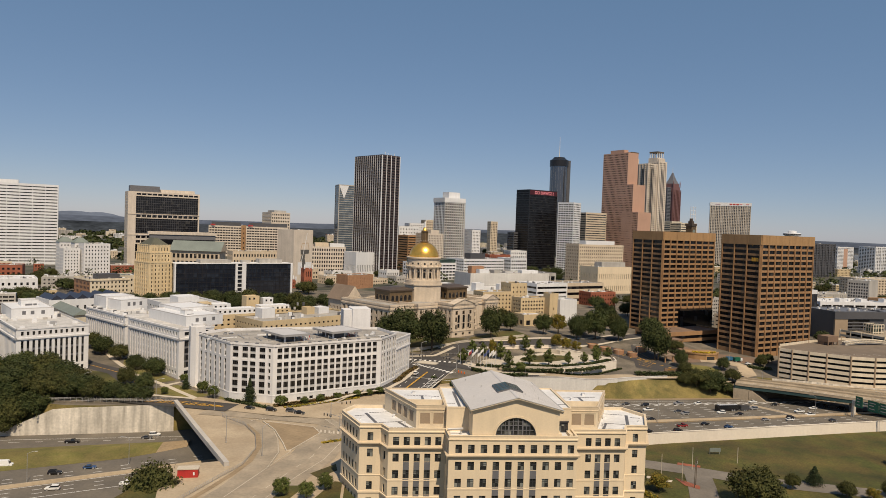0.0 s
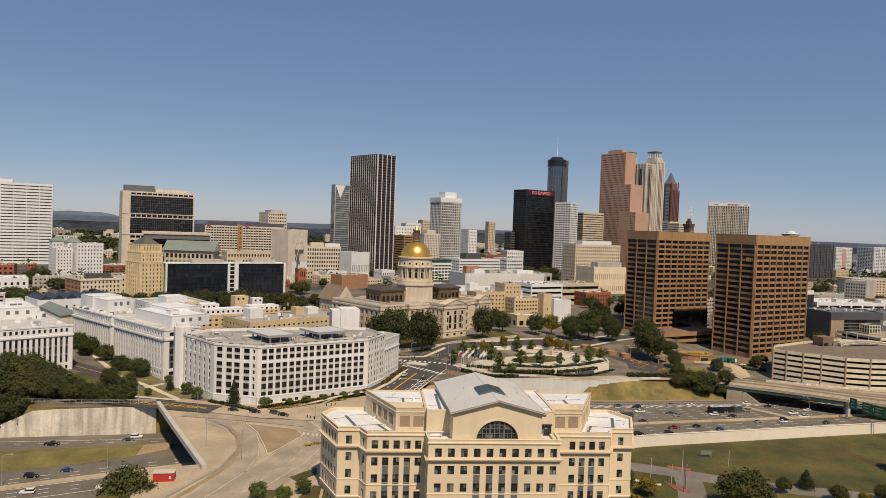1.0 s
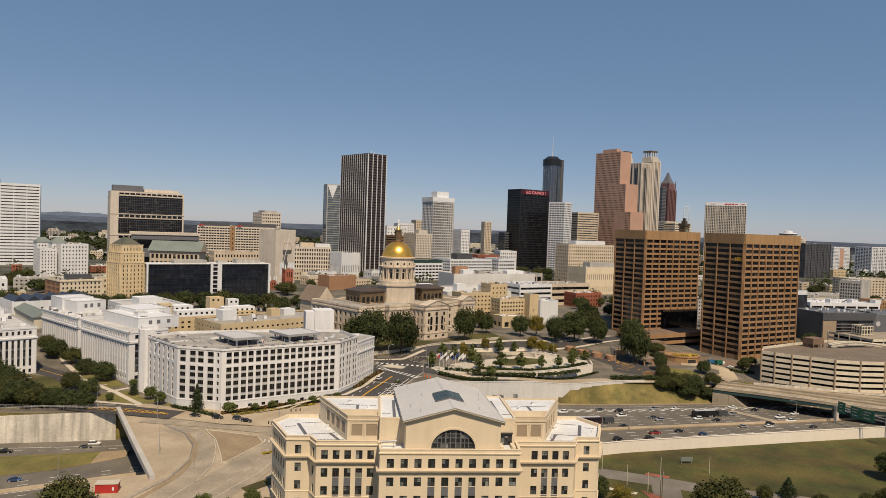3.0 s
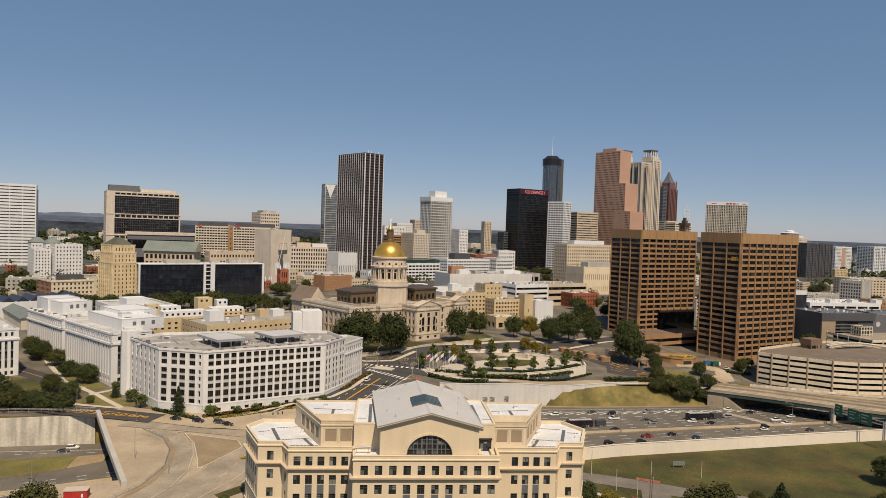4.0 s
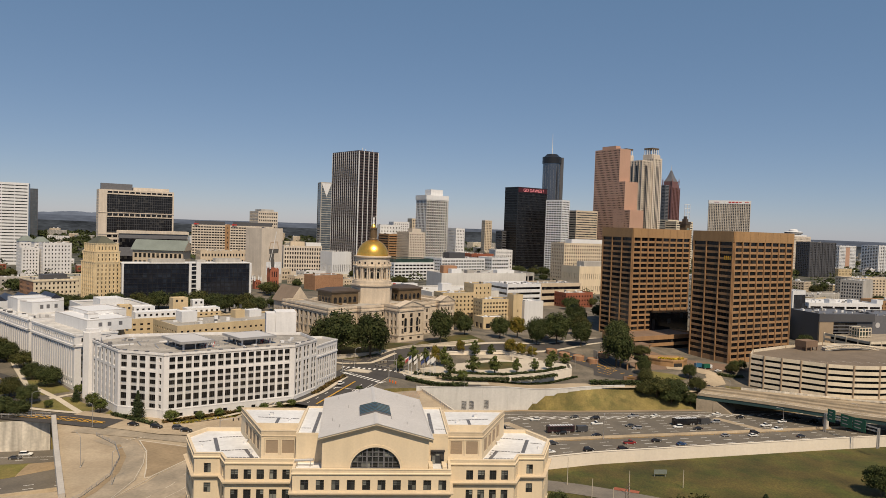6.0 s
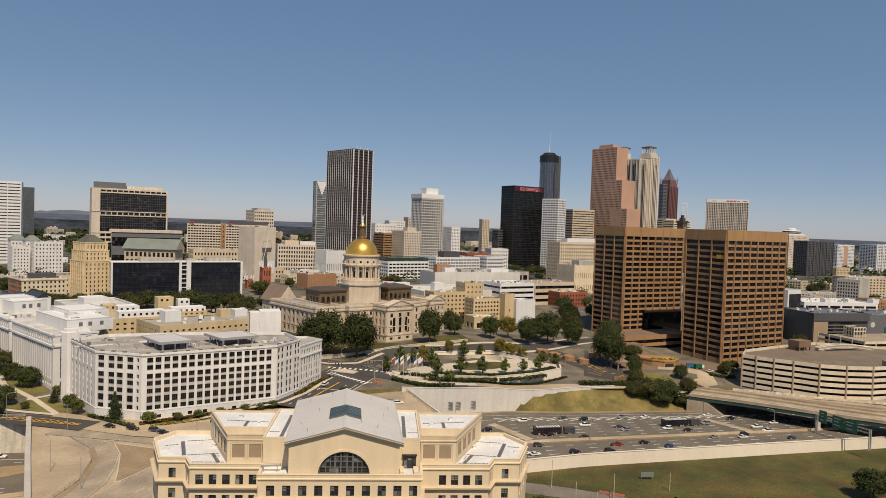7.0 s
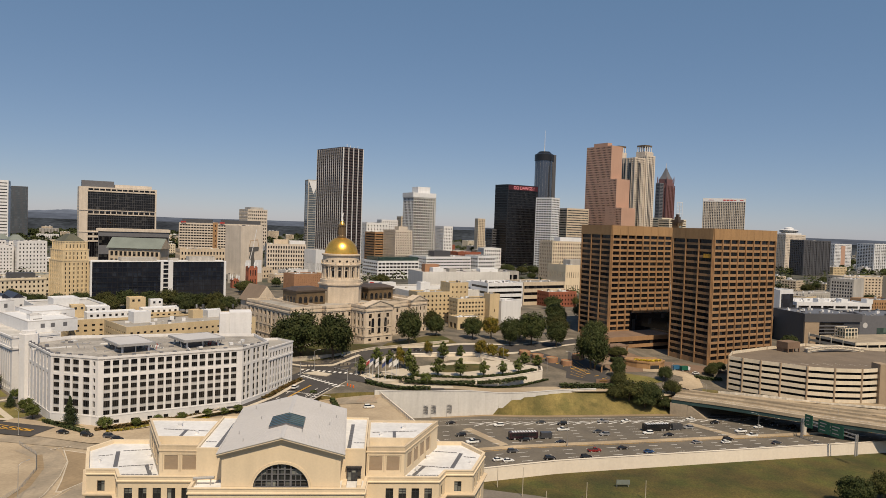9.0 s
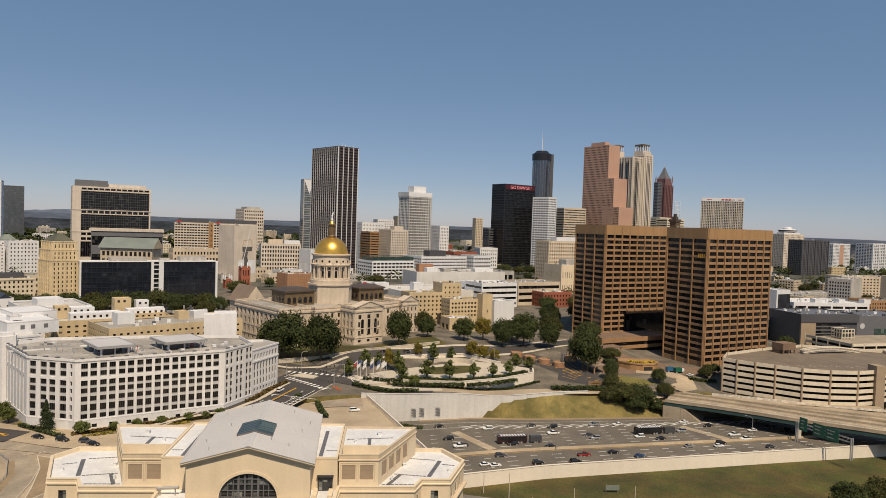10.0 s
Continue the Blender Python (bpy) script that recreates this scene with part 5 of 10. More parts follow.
# tan and white wings behind the white offices
def slab_building(name, label, pts, z0, z1, mat_, pane, n_of, fl, fu=0.45, fv=0.5, roof=None, deep=0.3, group="", faces=None, category="building", low=0.5, edge=1.0, par=0.9, skirt=6.0, extra=None):
    """A building of flat faces with rows of openings; the glass lies behind them on a core."""
    e = thing(name, label, category, (pts[0][0], pts[0][1], z0), group)
    g = Geo()
    for i in range(len(pts)):
        a, b = pts[i], pts[(i + 1) % len(pts)]
        w = span(a, b)
        if faces is None or i in faces:
            k = max(1, round(w / n_of)) if n_of else 1
            us = bays(w, k, fu, edge) if n_of else [(edge, w - edge)]
            facade(g, a, b, z0 - skirt, z1, us, floors(z0 + 0.6, z1 - 1.0, fl, fv, low), deep)
        else:
            facade(g, a, b, z0 - skirt, z1, [], [], deep)
    part("facade", g, [mat_], e)
    # on open parking decks this dark core stands in for the shade inside
    g = Geo()
    g.prism(inset(pts, deep), z0, z1 - 0.8)
    part("glazing", g, [pane], e, "dark glass core behind the openings")
    g = Geo()
    g.prism(inset(pts, 0.3), z1 - 0.7, z1 - 0.35)
    part("roof", g, [roof or M_ROOF_GREY], e)
    if par:
        g = Geo()
        parapet(g, pts, z1, par, 0.4)
        part("parapet", g, [mat_], e)
    return e


def roof_box(e, o, deg, wr, wl, z0, z1, mat_, name="penthouse", label=""):
    g = Geo()
    q = block(o, deg, wr, wl)
    g.prism(q, z0, z1)
    p = part(name, g, [mat_], e, label)
    g = Geo()
    parapet(g, q, z1, 0.4, 0.3)
    part("coping", g, [mat_], p)
    return p


e = slab_building("office_annex", "tan brick government annex with rows of small windows", block((-66, 397), 40, 72, 32), 6, 26.3, M_TAN, G_DARK, 3.4, 6, 0.4, 0.36, M_ROOF_GREY)
roof_box(e, (-70, 418), 40, 9, 8, 25.5, 31.5, M_WHITE_PAINT, label="white stair penthouse")
for o, wr, wl, zt, mt in (((-45.6, 440.7), 6, 6, 30.2, M_TAN), ((-38.5, 446), 8, 7, 29.6, M_WHITE_PAINT)):
    roof_box(e, o, 40, wr, wl, 25.5, zt, mt, label="white roof penthouse" if mt is M_WHITE_PAINT else "tan brick roof tower")
e = slab_building("office_annex", "tan and white government annex with stepped roofs", block((-105, 425), 33, 60, 34), 6, 25, M_TAN, G_DARK, 4.0, 6, 0.4, 0.4, M_ROOF_PALE)
for o, wr, wl, zt, mt in (((-100, 432), 26, 9, 28.6, M_WHITE_PAINT), ((-78, 444), 24, 15, 27.4, M_TAN), ((-76, 449), 20, 9, 29.4, M_WHITE_PAINT), ((-87, 458), 9, 8, 34.5, M_TAN), ((-77, 464), 7, 5, 33, M_WHITE_PAINT), ((-112, 440), 7, 7, 31.5, M_TAN), ((-106, 446), 12, 9, 30, M_WHITE_PAINT)):
    w_ = roof_box(e, o, 33, wr, wl, 24.8, zt, mt, label="white roof penthouse" if mt is M_WHITE_PAINT else "tan brick roof tower")
    a, b = block(o, 33, wr, wl)[:2]
    for u in np.arange(1.5, wr - 1.4, 3.2):
        g = Geo()
        ledge(g, along(a, b, float(u), 0), along(a, b, float(u) + 1.3, 0), zt - 2.0, zt - 0.7, 0.06, -0.04)
        part("window", g, [G_DARK], w_, "small dark window")
e = slab_building("office_annex", "low white flat-roofed annex", block((-135, 452), 38, 36, 40), 7, 28, M_WHITE_PAINT, G_DARK, 5.0, 5, 0.35, 0.4, M_ROOF_PALE)
roof_box(e, (-132, 462), 38, 14, 14, 27, 32.5, M_WHITE_PAINT, label="white roof penthouse")


# ---- twin brown towers ----
def build_tower(c, z0, zt, label, group, shadowed=False):
    e = thing("office_tower", label, "building", (c[0], c[1], z0), group)
    pts = block(c, 23, 60, 34)
    nf = 20
    band = zt - 7.0
    fh = (band - z0) / nf
    for i in range(4):
        a, b = pts[i], pts[(i + 1) % 4]
        w = span(a, b)
        n = 8 if i % 2 == 0 else 3
        us = bays(w, n, 0.86 if i % 2 == 0 else 0.93, 0.8)
        rows = [(z0 + fh * j + 1.5, z0 + fh * (j + 1) - 0.04) for j in range(nf)]
        g = Geo()
        hide = (lambda ii, jj: ii >= 3 and jj < 6) if (shadowed and i == 0) else None
        seen = i in (0, 3)
        holes = facade(g, a, b, z0 - 6, band, us if seen else [], rows if seen else [], 0.5, 0, None, hide)
        part("wall", g, [M_BROWN], e)
        set_windows(e, a, b, holes, 0.5, G_BLACK, 1 if i % 2 == 0 else 3, 0, "strip_window")
        # vertical fins
        for k in range(n + 1):
            u = 0.8 + (w - 1.6) * k / n
            p, q, r, s = along(a, b, u - 0.35, 0.5), along(a, b, u + 0.35, 0.5), along(a, b, u + 0.35, 0), along(a, b, u - 0.35, 0)
            g = Geo()
            lo = z0 - 6
            g.hexa([(*p, lo), (*q, lo), (*r, lo), (*s, lo), (*p, band + 0.2), (*q, band + 0.2), (*r, band + 0.2), (*s, band + 0.2)])
            part("fin", g, [M_BROWN], e)
        # tall blank crown in panels
        for k in range(n):
            u0, u1 = w * k / n + 0.06, w * (k + 1) / n - 0.06
            p, q, r, s = along(a, b, u0, 0.45), along(a, b, u1, 0.45), along(a, b, u1, -0.4), along(a, b, u0, -0.4)
            g = Geo()
            g.hexa([(*p, band), (*q, band), (*r, band), (*s, band), (*p, zt), (*q, zt), (*r, zt), (*s, zt)])
            part("crown_panel", g, [M_BROWN_TOP], e)
    g = Geo()
    g.prism(inset(pts, 0.4), band, zt - 1.5)
    part("roof", g, [M_ROOF_GREY], e)
    if shadowed:
        # added black panel that deepens the near tower's shadow on this face
        g = Geo()
        a, b = pts[0], pts[1]
        p, q, r, s = along(a, b, 20, 0.6), along(a, b, 60, 0.6), along(a, b, 60, -2), along(a, b, 20, -2)
        g.hexa([(*p, z0 - 4), (*q, z0 - 4), (*r, z0 - 4), (*s, z0 - 4), (*p, z0 + 21.5), (*q, z0 + 21.5), (*r, z0 + 21.5), (*s, z0 + 21.5)])
        part("lobby_glass", g, [G_BLACK], e, "black glass panel sized to the near tower's shadow")
    return e


build_tower((269, 457.5), 2.1, 87.5, "brown precast office tower with dark strip windows", "twin office towers")
build_tower((225.5, 524), 2.1, 88, "brown precast office tower with dark strip windows", "twin office towers", True)
g = Geo()
a, b = block((269, 457.5), 23, 60, 34)[3], (269, 457.5)
for k in range(4):
    ledge(g, along(a, b, 26.5 + k * 1.5, 0), along(a, b, 27.5 + k * 1.5, 0), 68.6, 71.2, 0.15, -0.05)
solid("window_sign", g, [M_YELLOW], "four plain yellow sign bars in a tower window", "sign", "")
e = slab_building("link_building", "low brown concrete link between the twin towers", block((214, 488), 23, 66, 30), 0, 11, M_BROWN, G_BLACK, 0, 2, 1, 0.5, M_TERRA2)


# ---- parking garage with the rounded front ----
def build_garage():
    arc = [(262, 419), (267, 412.5), (274, 406), (282, 400), (292, 391.5), (305, 387.5), (320, 387), (332, 390)]
    pts = arc + [(352, 402), (378, 424), (384, 452), (340, 468), (304, 452), (272, 434)]
    e = thing("parking_garage", "cream concrete parking garage with a rounded front and open decks", "building", (300, 410, -6))
    base, fh, n = -6.5, 3.35, 6
    # solid near-black block in place of the shade between the decks
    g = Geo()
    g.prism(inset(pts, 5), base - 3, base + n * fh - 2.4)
    part("core", g, [M_DARK], e, "near-black block standing in for shade between the decks")
    for k in range(n):
        z = base + k * fh
        g = Geo()
        g.prism(inset(pts, 0.2), z + fh - 1.5, z + fh - 1.1, bottom=True)
        part("deck", g, [M_DECK_TOP if k == n - 1 else M_RAMP], e)
        for i in range(len(pts)):
            a, b = pts[i], pts[(i + 1) % len(pts)]
            w = span(a, b)
            p, q, r, s = along(a, b, 0.25, 0.1), along(a, b, w - 0.25, 0.1), along(a, b, w - 0.25, -0.25), along(a, b, 0.25, -0.25)
            g = Geo()
            za, zb = z + fh - 1.45, z + fh + 0.55
            g.hexa([(*p, za), (*q, za), (*r, za), (*s, za), (*p, zb), (*q, zb), (*r, zb), (*s, zb)])
            part("spandrel", g, [M_GARAGE], e)
    for p in pts:
        g = Geo()
        g.lathe([(0.55, base - 4), (0.55, base + n * fh + 0.7)], 8, p)
        part("column", g, [M_LOUVRE], e)
    g = Geo()
    g.box(331, 336, 388, 395, base - 2, base + n * fh + 3)
    part("stair_tower", g, [M_LOUVRE], e, "brown stair tower")
    g = Geo()
    house = Geo()
    house.obox((311, 441), 0.35, 0, 11, 0, 8, base + n * fh + 1.2, base + n * fh + 5.2)
    for ux in (0.4, 5.0, 10.2):
        house.obox((311, 441), 0.35, ux, ux + 0.7, 0, 0.7, base + n * fh - 1.5, base + n * fh + 1.4)
    house.obox((311, 441), 0.35, 0.2, 10.8, 3, 7.8, base + n * fh - 1.5, base + n * fh + 1.4)
    part("lift_house", house, [M_TERRA2], e, "brown lift house on the roof deck")
    g = Geo()
    for i in range(9):
        p, q = (285 + i * 7, 409), (287 + i * 7, 404)
        dashes(g, [p, q], 0.2, 9, 1, base + n * fh - 1.05, lambda x, y: 0)
    part("bay_lines", g, [M_MARK], e)


build_garage()


# ---- capitol ----
CAP_C, CAP_T = (33.0, 507.0), radians(38)


def cap(x, y):
    """From the capitol's own axes (x along its long front, y to its back) to the map."""
    c, s = math.cos(CAP_T), math.sin(CAP_T)
    return (CAP_C[0] + x * c - y * s, CAP_C[1] + x * s + y * c)


def build_capitol():
    e = thing("capitol", "tan limestone capitol with a gilded dome on a columned drum", "building", (CAP_C[0], CAP_C[1], 9))
    z0, z1 = 9.0, 31.0

    def wing(x0, x1, y0, y1, top, cols, ped=(), name="wall"):
        q = [cap(x0, y0), cap(x1, y0), cap(x1, y1), cap(x0, y1)]
        for i in range(4):
            a, b = q[i], q[(i + 1) % 4]
            w = span(a, b)
            n = cols[i]
            g = Geo()
            us = bays(w, n, 0.34, 0.8) if n else []
            rows = [(z0 + 1.0, z0 + 2.6), (z0 + 5.2, z0 + 8.2), (z0 + 10.4, z0 + 13.6), (z0 + 15.4, z0 + 18.0)] if n else []
            holes = facade(g, a, b, z0 - 5, top, us, rows, 0.5)
            part(name, g, [M_LIME], e)
            if holes:
                set_windows(e, a, b, holes, 0.5, G_DARK, 1, 1, frame_mat=M_BRONZE)
            for z, h, o in ((z0 + 3.7, 0.6, 0.3), (z0 + 9.2, 0.5, 0.2), (top - 2.6, 1.0, 0.55), (top - 0.5, 0.8, 0.2)):
                g = Geo()
                p, r, s, t = along(a, b, -o, o), along(a, b, w + o, o), along(a, b, w + o, -0.5), along(a, b, -o, -0.5)
                g.hexa([(*p, z), (*r, z), (*s, z), (*t, z), (*p, z + h), (*r, z + h), (*s, z + h), (*t, z + h)])
                part("cornice", g, [M_LIME], e)
            # pilasters between the bays
            for k in range(n + 1 if n else 0):
                u = 0.8 + (w - 1.6) * k / n
                g = Geo()
                p, r, s, t = along(a, b, u - 0.45, 0.28), along(a, b, u + 0.45, 0.28), along(a, b, u + 0.45, 0), along(a, b, u - 0.45, 0)
                g.hexa([(*p, z0 + 4.3), (*r, z0 + 4.3), (*s, z0 + 4.3), (*t, z0 + 4.3), (*p, top - 2.6), (*r, top - 2.6), (*s, top - 2.6), (*t, top - 2.6)])
                part("pilaster", g, [M_LIME], e)
            if i in ped:
                g = Geo()
                h = 3.4
                for o, k in ((0.5, 1.0), (-0.1, 0.72)):
                    m0, m1, mm = along(a, b, w * (1 - k) / 2, o), along(a, b, w * (1 + k) / 2, o), along(a, b, w / 2, o)
                    zb = top + 0.3 + (h * 0.14 if k < 1 else 0)
                    b0, b1, bm_ = along(a, b, w * (1 - k) / 2, -7), along(a, b, w * (1 + k) / 2, -7), along(a, b, w / 2, -7)
                    zt = zb + h * k
                    g.poly([(*m0, zb), (*m1, zb), (*mm, zt)])
                    if k == 1.0:
                        g.poly([(*m1, zb), (*b1, zb), (*bm_, zt), (*mm, zt)])
                        g.poly([(*b0, zb), (*m0, zb), (*mm, zt), (*bm_, zt)])
                part("pediment", g, [M_LIME], e)
                g = Geo()
                for s0, s1 in ((0, 0.5), (1, 0.5)):
                    p, r = along(a, b, w * s0, 0.9), along(a, b, w * s1, 0.9)
                    p2, r2 = along(a, b, w * s0, -0.2), along(a, b, w * s1, -0.2)
                    za, zb = top + 0.2, top + 0.3 + h
                    g.hexa([(*p, za), (*r, zb), (*r2, zb), (*p2, za), (*p, za + 0.55), (*r, zb + 0.55), (*r2, zb + 0.55), (*p2, za + 0.55)])
                part("raking_cornice", g, [M_LIME], e)
        g = Geo()
        g.prism(inset(q, 0.3), top - 1.2, top - 0.4)
        part("roof", g, [M_ROOF_GREY if not ped else M_LIME], e)
        g = Geo()
        parapet(g, q, top, 0.9, 0.5)
        part("parapet", g, [M_LIME], e)

    wing(-53, 53, -25, 25, 30.5, (0, 0, 0, 9))
    wing(-30, 30, -29, 29, 30.7, (12, 0, 0, 0), name="middle_wall")
    wing(39, 54, -28, 28, 31.0, (4, 9, 0, 0), (0,), "end_wall")
    wing(-54, -39, -28, 28, 31.0, (4, 0, 0, 10), (), "end_wall")
    wing(-11, 11, -44, -26, 31.3, (3, 4, 0, 4), (0,), "portico_wall")
    # arched windows in the portico front
    a, b = cap(-11, -44), cap(11, -44)
    for k in range(3):
        u = 6.0 + k * 5.0
        g = Geo()
        pts = [(u - 1.1, 15.2), (u + 1.1, 15.2)] + [(u + 1.1 * math.cos(math.pi * i / 10), 23.2 + 1.1 * math.sin(math.pi * i / 10)) for i in range(11)]
        g.poly([(*along(a, b, x, 0.06), z) for x, z in pts])
        part("arched_window", g, [G_DARK], e, "tall dark arched window")
        g = Geo()
        for i in range(10):
            r0, r1 = 1.1, 1.55
            t0, t1 = math.pi * i / 10, math.pi * (i + 1) / 10
            q = [(r0, t1), (r0, t0), (r1, t0), (r1, t1)]
            g.poly([(*along(a, b, u + r * math.cos(t), 0.3), 23.2 + r * math.sin(t)) for r, t in q])
        for s in (-1.55, 1.1):
            p, q, r, t = along(a, b, u + s, 0.3), along(a, b, u + s + 0.45, 0.3), along(a, b, u + s + 0.45, 0), along(a, b, u + s, 0)
            g.hexa([(*p, 15), (*q, 15), (*r, 15), (*t, 15), (*p, 23.2), (*q, 23.2), (*r, 23.2), (*t, 23.2)])
        part("window_surround", g, [M_LIME], e)
    # bronze lantern roofs left and right of the dome
    for s in (-1, 1):
        cx = 28 * s
        q = [cap(cx - 10.5, -8.5), cap(cx + 10.5, -8.5), cap(cx + 10.5, 8.5), cap(cx - 10.5, 8.5)]
        box = None
        for i in range(4):
            a, b = q[i], q[(i + 1) % 4]
            w = span(a, b)
            g = Geo()
            n = 5 if i % 2 == 0 else 4
            us = bays(w, n, 0.62, 0.8)
            facade(g, a, b, 30, 38.6, us, [(31.6, 34.6)], 0.6)
            box = part("lantern_wall", g, [M_BRONZE], e, "weathered bronze lantern wall with arched windows")
            for u0, u1 in us:
                g = Geo()
                r = (u1 - u0) / 2
                pts = [(u0, 31.6), (u1, 31.6)] + [((u0 + u1) / 2 + r * math.cos(math.pi * k / 10), 34.4 + r * math.sin(math.pi * k / 10)) for k in range(11)]
                g.poly([(*along(a, b, x, 0.05), z) for x, z in pts])
                part("arched_window", g, [G_DARK], box)
        g = Geo()
        g.prism(inset(q, -0.8), 38.6, 39.6, bottom=True)
        part("lantern_eave", g, [M_ROOF_DARK], e)
        g = Geo()
        t, u = inset(q, -0.6), inset(q, 4)
        for i in range(4):
            j = (i + 1) % 4
            g.poly([(*t[i], 39.6), (*t[j], 39.6), (*u[j], 41.2), (*u[i], 41.2)])
        g.poly([(*p, 41.2) for p in u])
        part("lantern_roof", g, [M_ROOF_DARK], e, "dark bronze hipped roof")
    # square base, drum, columns, dome, lantern and statue
    g = Geo()
    g.prism([cap(14.5 * math.cos(t), 14.5 * math.sin(t)) for t in [math.pi / 8 + math.pi / 4 * k for k in range(8)]], 29, 42.5)
    part("dome_base", g, [M_LIME], e, "plain octagonal stone base")
    g = Geo()
    g.prism([cap(15.4 * math.cos(t), 15.4 * math.sin(t)) for t in [math.pi / 8 + math.pi / 4 * k for k in range(8)]], 42.0, 43.0, bottom=True)
    part("cornice", g, [M_LIME], e)
    g = Geo()
    g.lathe([(13.6, 43), (13.6, 45.4), (12.9, 45.5), (12.9, 46.2), (11.2, 46.3), (11.2, 54.6), (13.2, 54.8), (13.4, 55.8), (12.2, 56.0), (12.0, 61.2), (12.9, 61.5), (13.0, 62.4), (11.8, 62.6)], 48, CAP_C)
    part("drum", g, [M_LIME], e, "round limestone drum", smooth=False)
    nc = 16
    for k in range(nc):
        t = 2 * math.pi * (k + 0.5) / nc
        for dt in (-0.055, 0.055):
            x, y = CAP_C[0] + 12.3 * math.cos(t + dt), CAP_C[1] + 12.3 * math.sin(t + dt)
            g = Geo()
            g.lathe([(0.62, 46.2), (0.62, 46.7), (0.48, 46.9), (0.42, 53.5), (0.62, 53.9), (0.62, 54.7)], 10, (x, y))
            part("column", g, [M_LIME], e)
        t = 2 * math.pi * k / nc
        ca, sa = math.cos(t), math.sin(t)
        for rr, hw, za, zb, nm in ((11.24, 0.85, 47.2, 51.6, "drum_window"), (11.24, 0.6, 52.4, 53.6, "round_window"), (12.16, 0.7, 57.0, 58.6, "round_window")):
            g = Geo()
            ring = [(hw * math.cos(2 * math.pi * i / 14), (za + zb) / 2 + (zb - za) / 2 * math.sin(2 * math.pi * i / 14)) for i in range(14)] if nm == "round_window" else [(-hw, za), (hw, za), (hw, zb), (-hw, zb)]
            g.poly([(CAP_C[0] + rr * ca - u * sa, CAP_C[1] + rr * sa + u * ca, z) for u, z in ring])
            part(nm, g, [G_DARK], e)
        g = Geo()
        g.lathe([(0.5, 55.9), (0.35, 56.8), (0.42, 57.6), (0.1, 58.4)], 8, (CAP_C[0] + 13.0 * math.cos(t + 0.196), CAP_C[1] + 13.0 * math.sin(t + 0.196)))
        part("finial", g, [M_LIME], e)
    g = Geo()
    prof = [(11.0 * math.cos(math.pi / 2 * k / 22 * 0.93), 62.5 + 11.2 * math.sin(math.pi / 2 * k / 22 * 0.93)) for k in range(23)]
    g.lathe(prof, 64, CAP_C)
    dome = part("dome", g, [M_GOLD], e, "gilded ribbed dome", smooth=True)
    for k in range(24):
        t = 2 * math.pi * k / 24
        g = Geo()
        for (r0, za), (r1, zb) in zip(prof, prof[1:]):
            q = []
            for r, z in ((r0, za), (r1, zb)):
                for d in (-0.14, 0.14):
                    q.append((CAP_C[0] + (r + 0.14) * math.cos(t) - d * math.sin(t), CAP_C[1] + (r + 0.14) * math.sin(t) + d * math.cos(t), z + 0.05))
            g.poly([q[0], q[1], q[3], q[2]])
        part("rib", g, [M_GOLD], dome)
    g = Geo()
    g.lathe([(3.2, 73.4), (3.2, 74.2), (2.4, 74.4), (2.1, 74.9), (2.0, 81.0), (2.7, 81.3), (2.7, 82.0), (1.9, 82.2)], 16, CAP_C)
    part("lantern", g, [M_BRONZE], e, "slender bronze lantern")
    for k in range(8):
        t = 2 * math.pi * k / 8
        g = Geo()
        g.lathe([(0.28, 75), (0.28, 81)], 6, (CAP_C[0] + 2.25 * math.cos(t), CAP_C[1] + 2.25 * math.sin(t)))
        part("lantern_column", g, [M_BRONZE], e)
    g = Geo()
    g.lathe([(1.9, 82.2), (1.5, 83.4), (0.9, 84.2), (0.7, 84.6)], 16, CAP_C)
    part("lantern_dome", g, [M_GOLD], e, smooth=True)
    g = Geo()
    g.lathe([(0.9, 84.6), (0.75, 85.4), (0.5, 86.6), (0.62, 87.4), (0.55, 88.2), (0.22, 88.7), (0.3, 89.2), (0.12, 89.6)], 10, CAP_C)
    g.rod((CAP_C[0] + 0.4, CAP_C[1], 87.8), (CAP_C[0] + 0.9, CAP_C[1], 90.2), 0.14)
    s = part("statue", g, [M_WHITE_PAINT], None, smooth=True)
    tagged(s, "white statue on top of the gilded dome", "statue")


build_capitol()


# ---- downtown: the buildings one can name, from near to far ----
FOOT = []  # footprints already taken
CLUTTER = Geo()  # small rooftop plant, too many to count
crng = random.Random(77)


def strew(pts, z, n):
    """Small plant boxes, ducts and hatches on a roof."""
    for _ in range(n):
        u, v = crng.uniform(0.08, 0.92), crng.uniform(0.08, 0.92)
        x = (pts[0][0] * (1 - u) + pts[1][0] * u) * (1 - v) + (pts[3][0] * (1 - u) + pts[2][0] * u) * v
        y = (pts[0][1] * (1 - u) + pts[1][1] * u) * (1 - v) + (pts[3][1] * (1 - u) + pts[2][1] * u) * v
        w, d, h = crng.uniform(0.6, 3.0), crng.uniform(0.6, 2.0), crng.uniform(0.5, 2.2)
        CLUTTER.obox((x, y), 0.4, -w / 2, w / 2, -d / 2, d / 2, z - 0.1, z + h, crng.choice((0, 0, 1, 2, 3)))


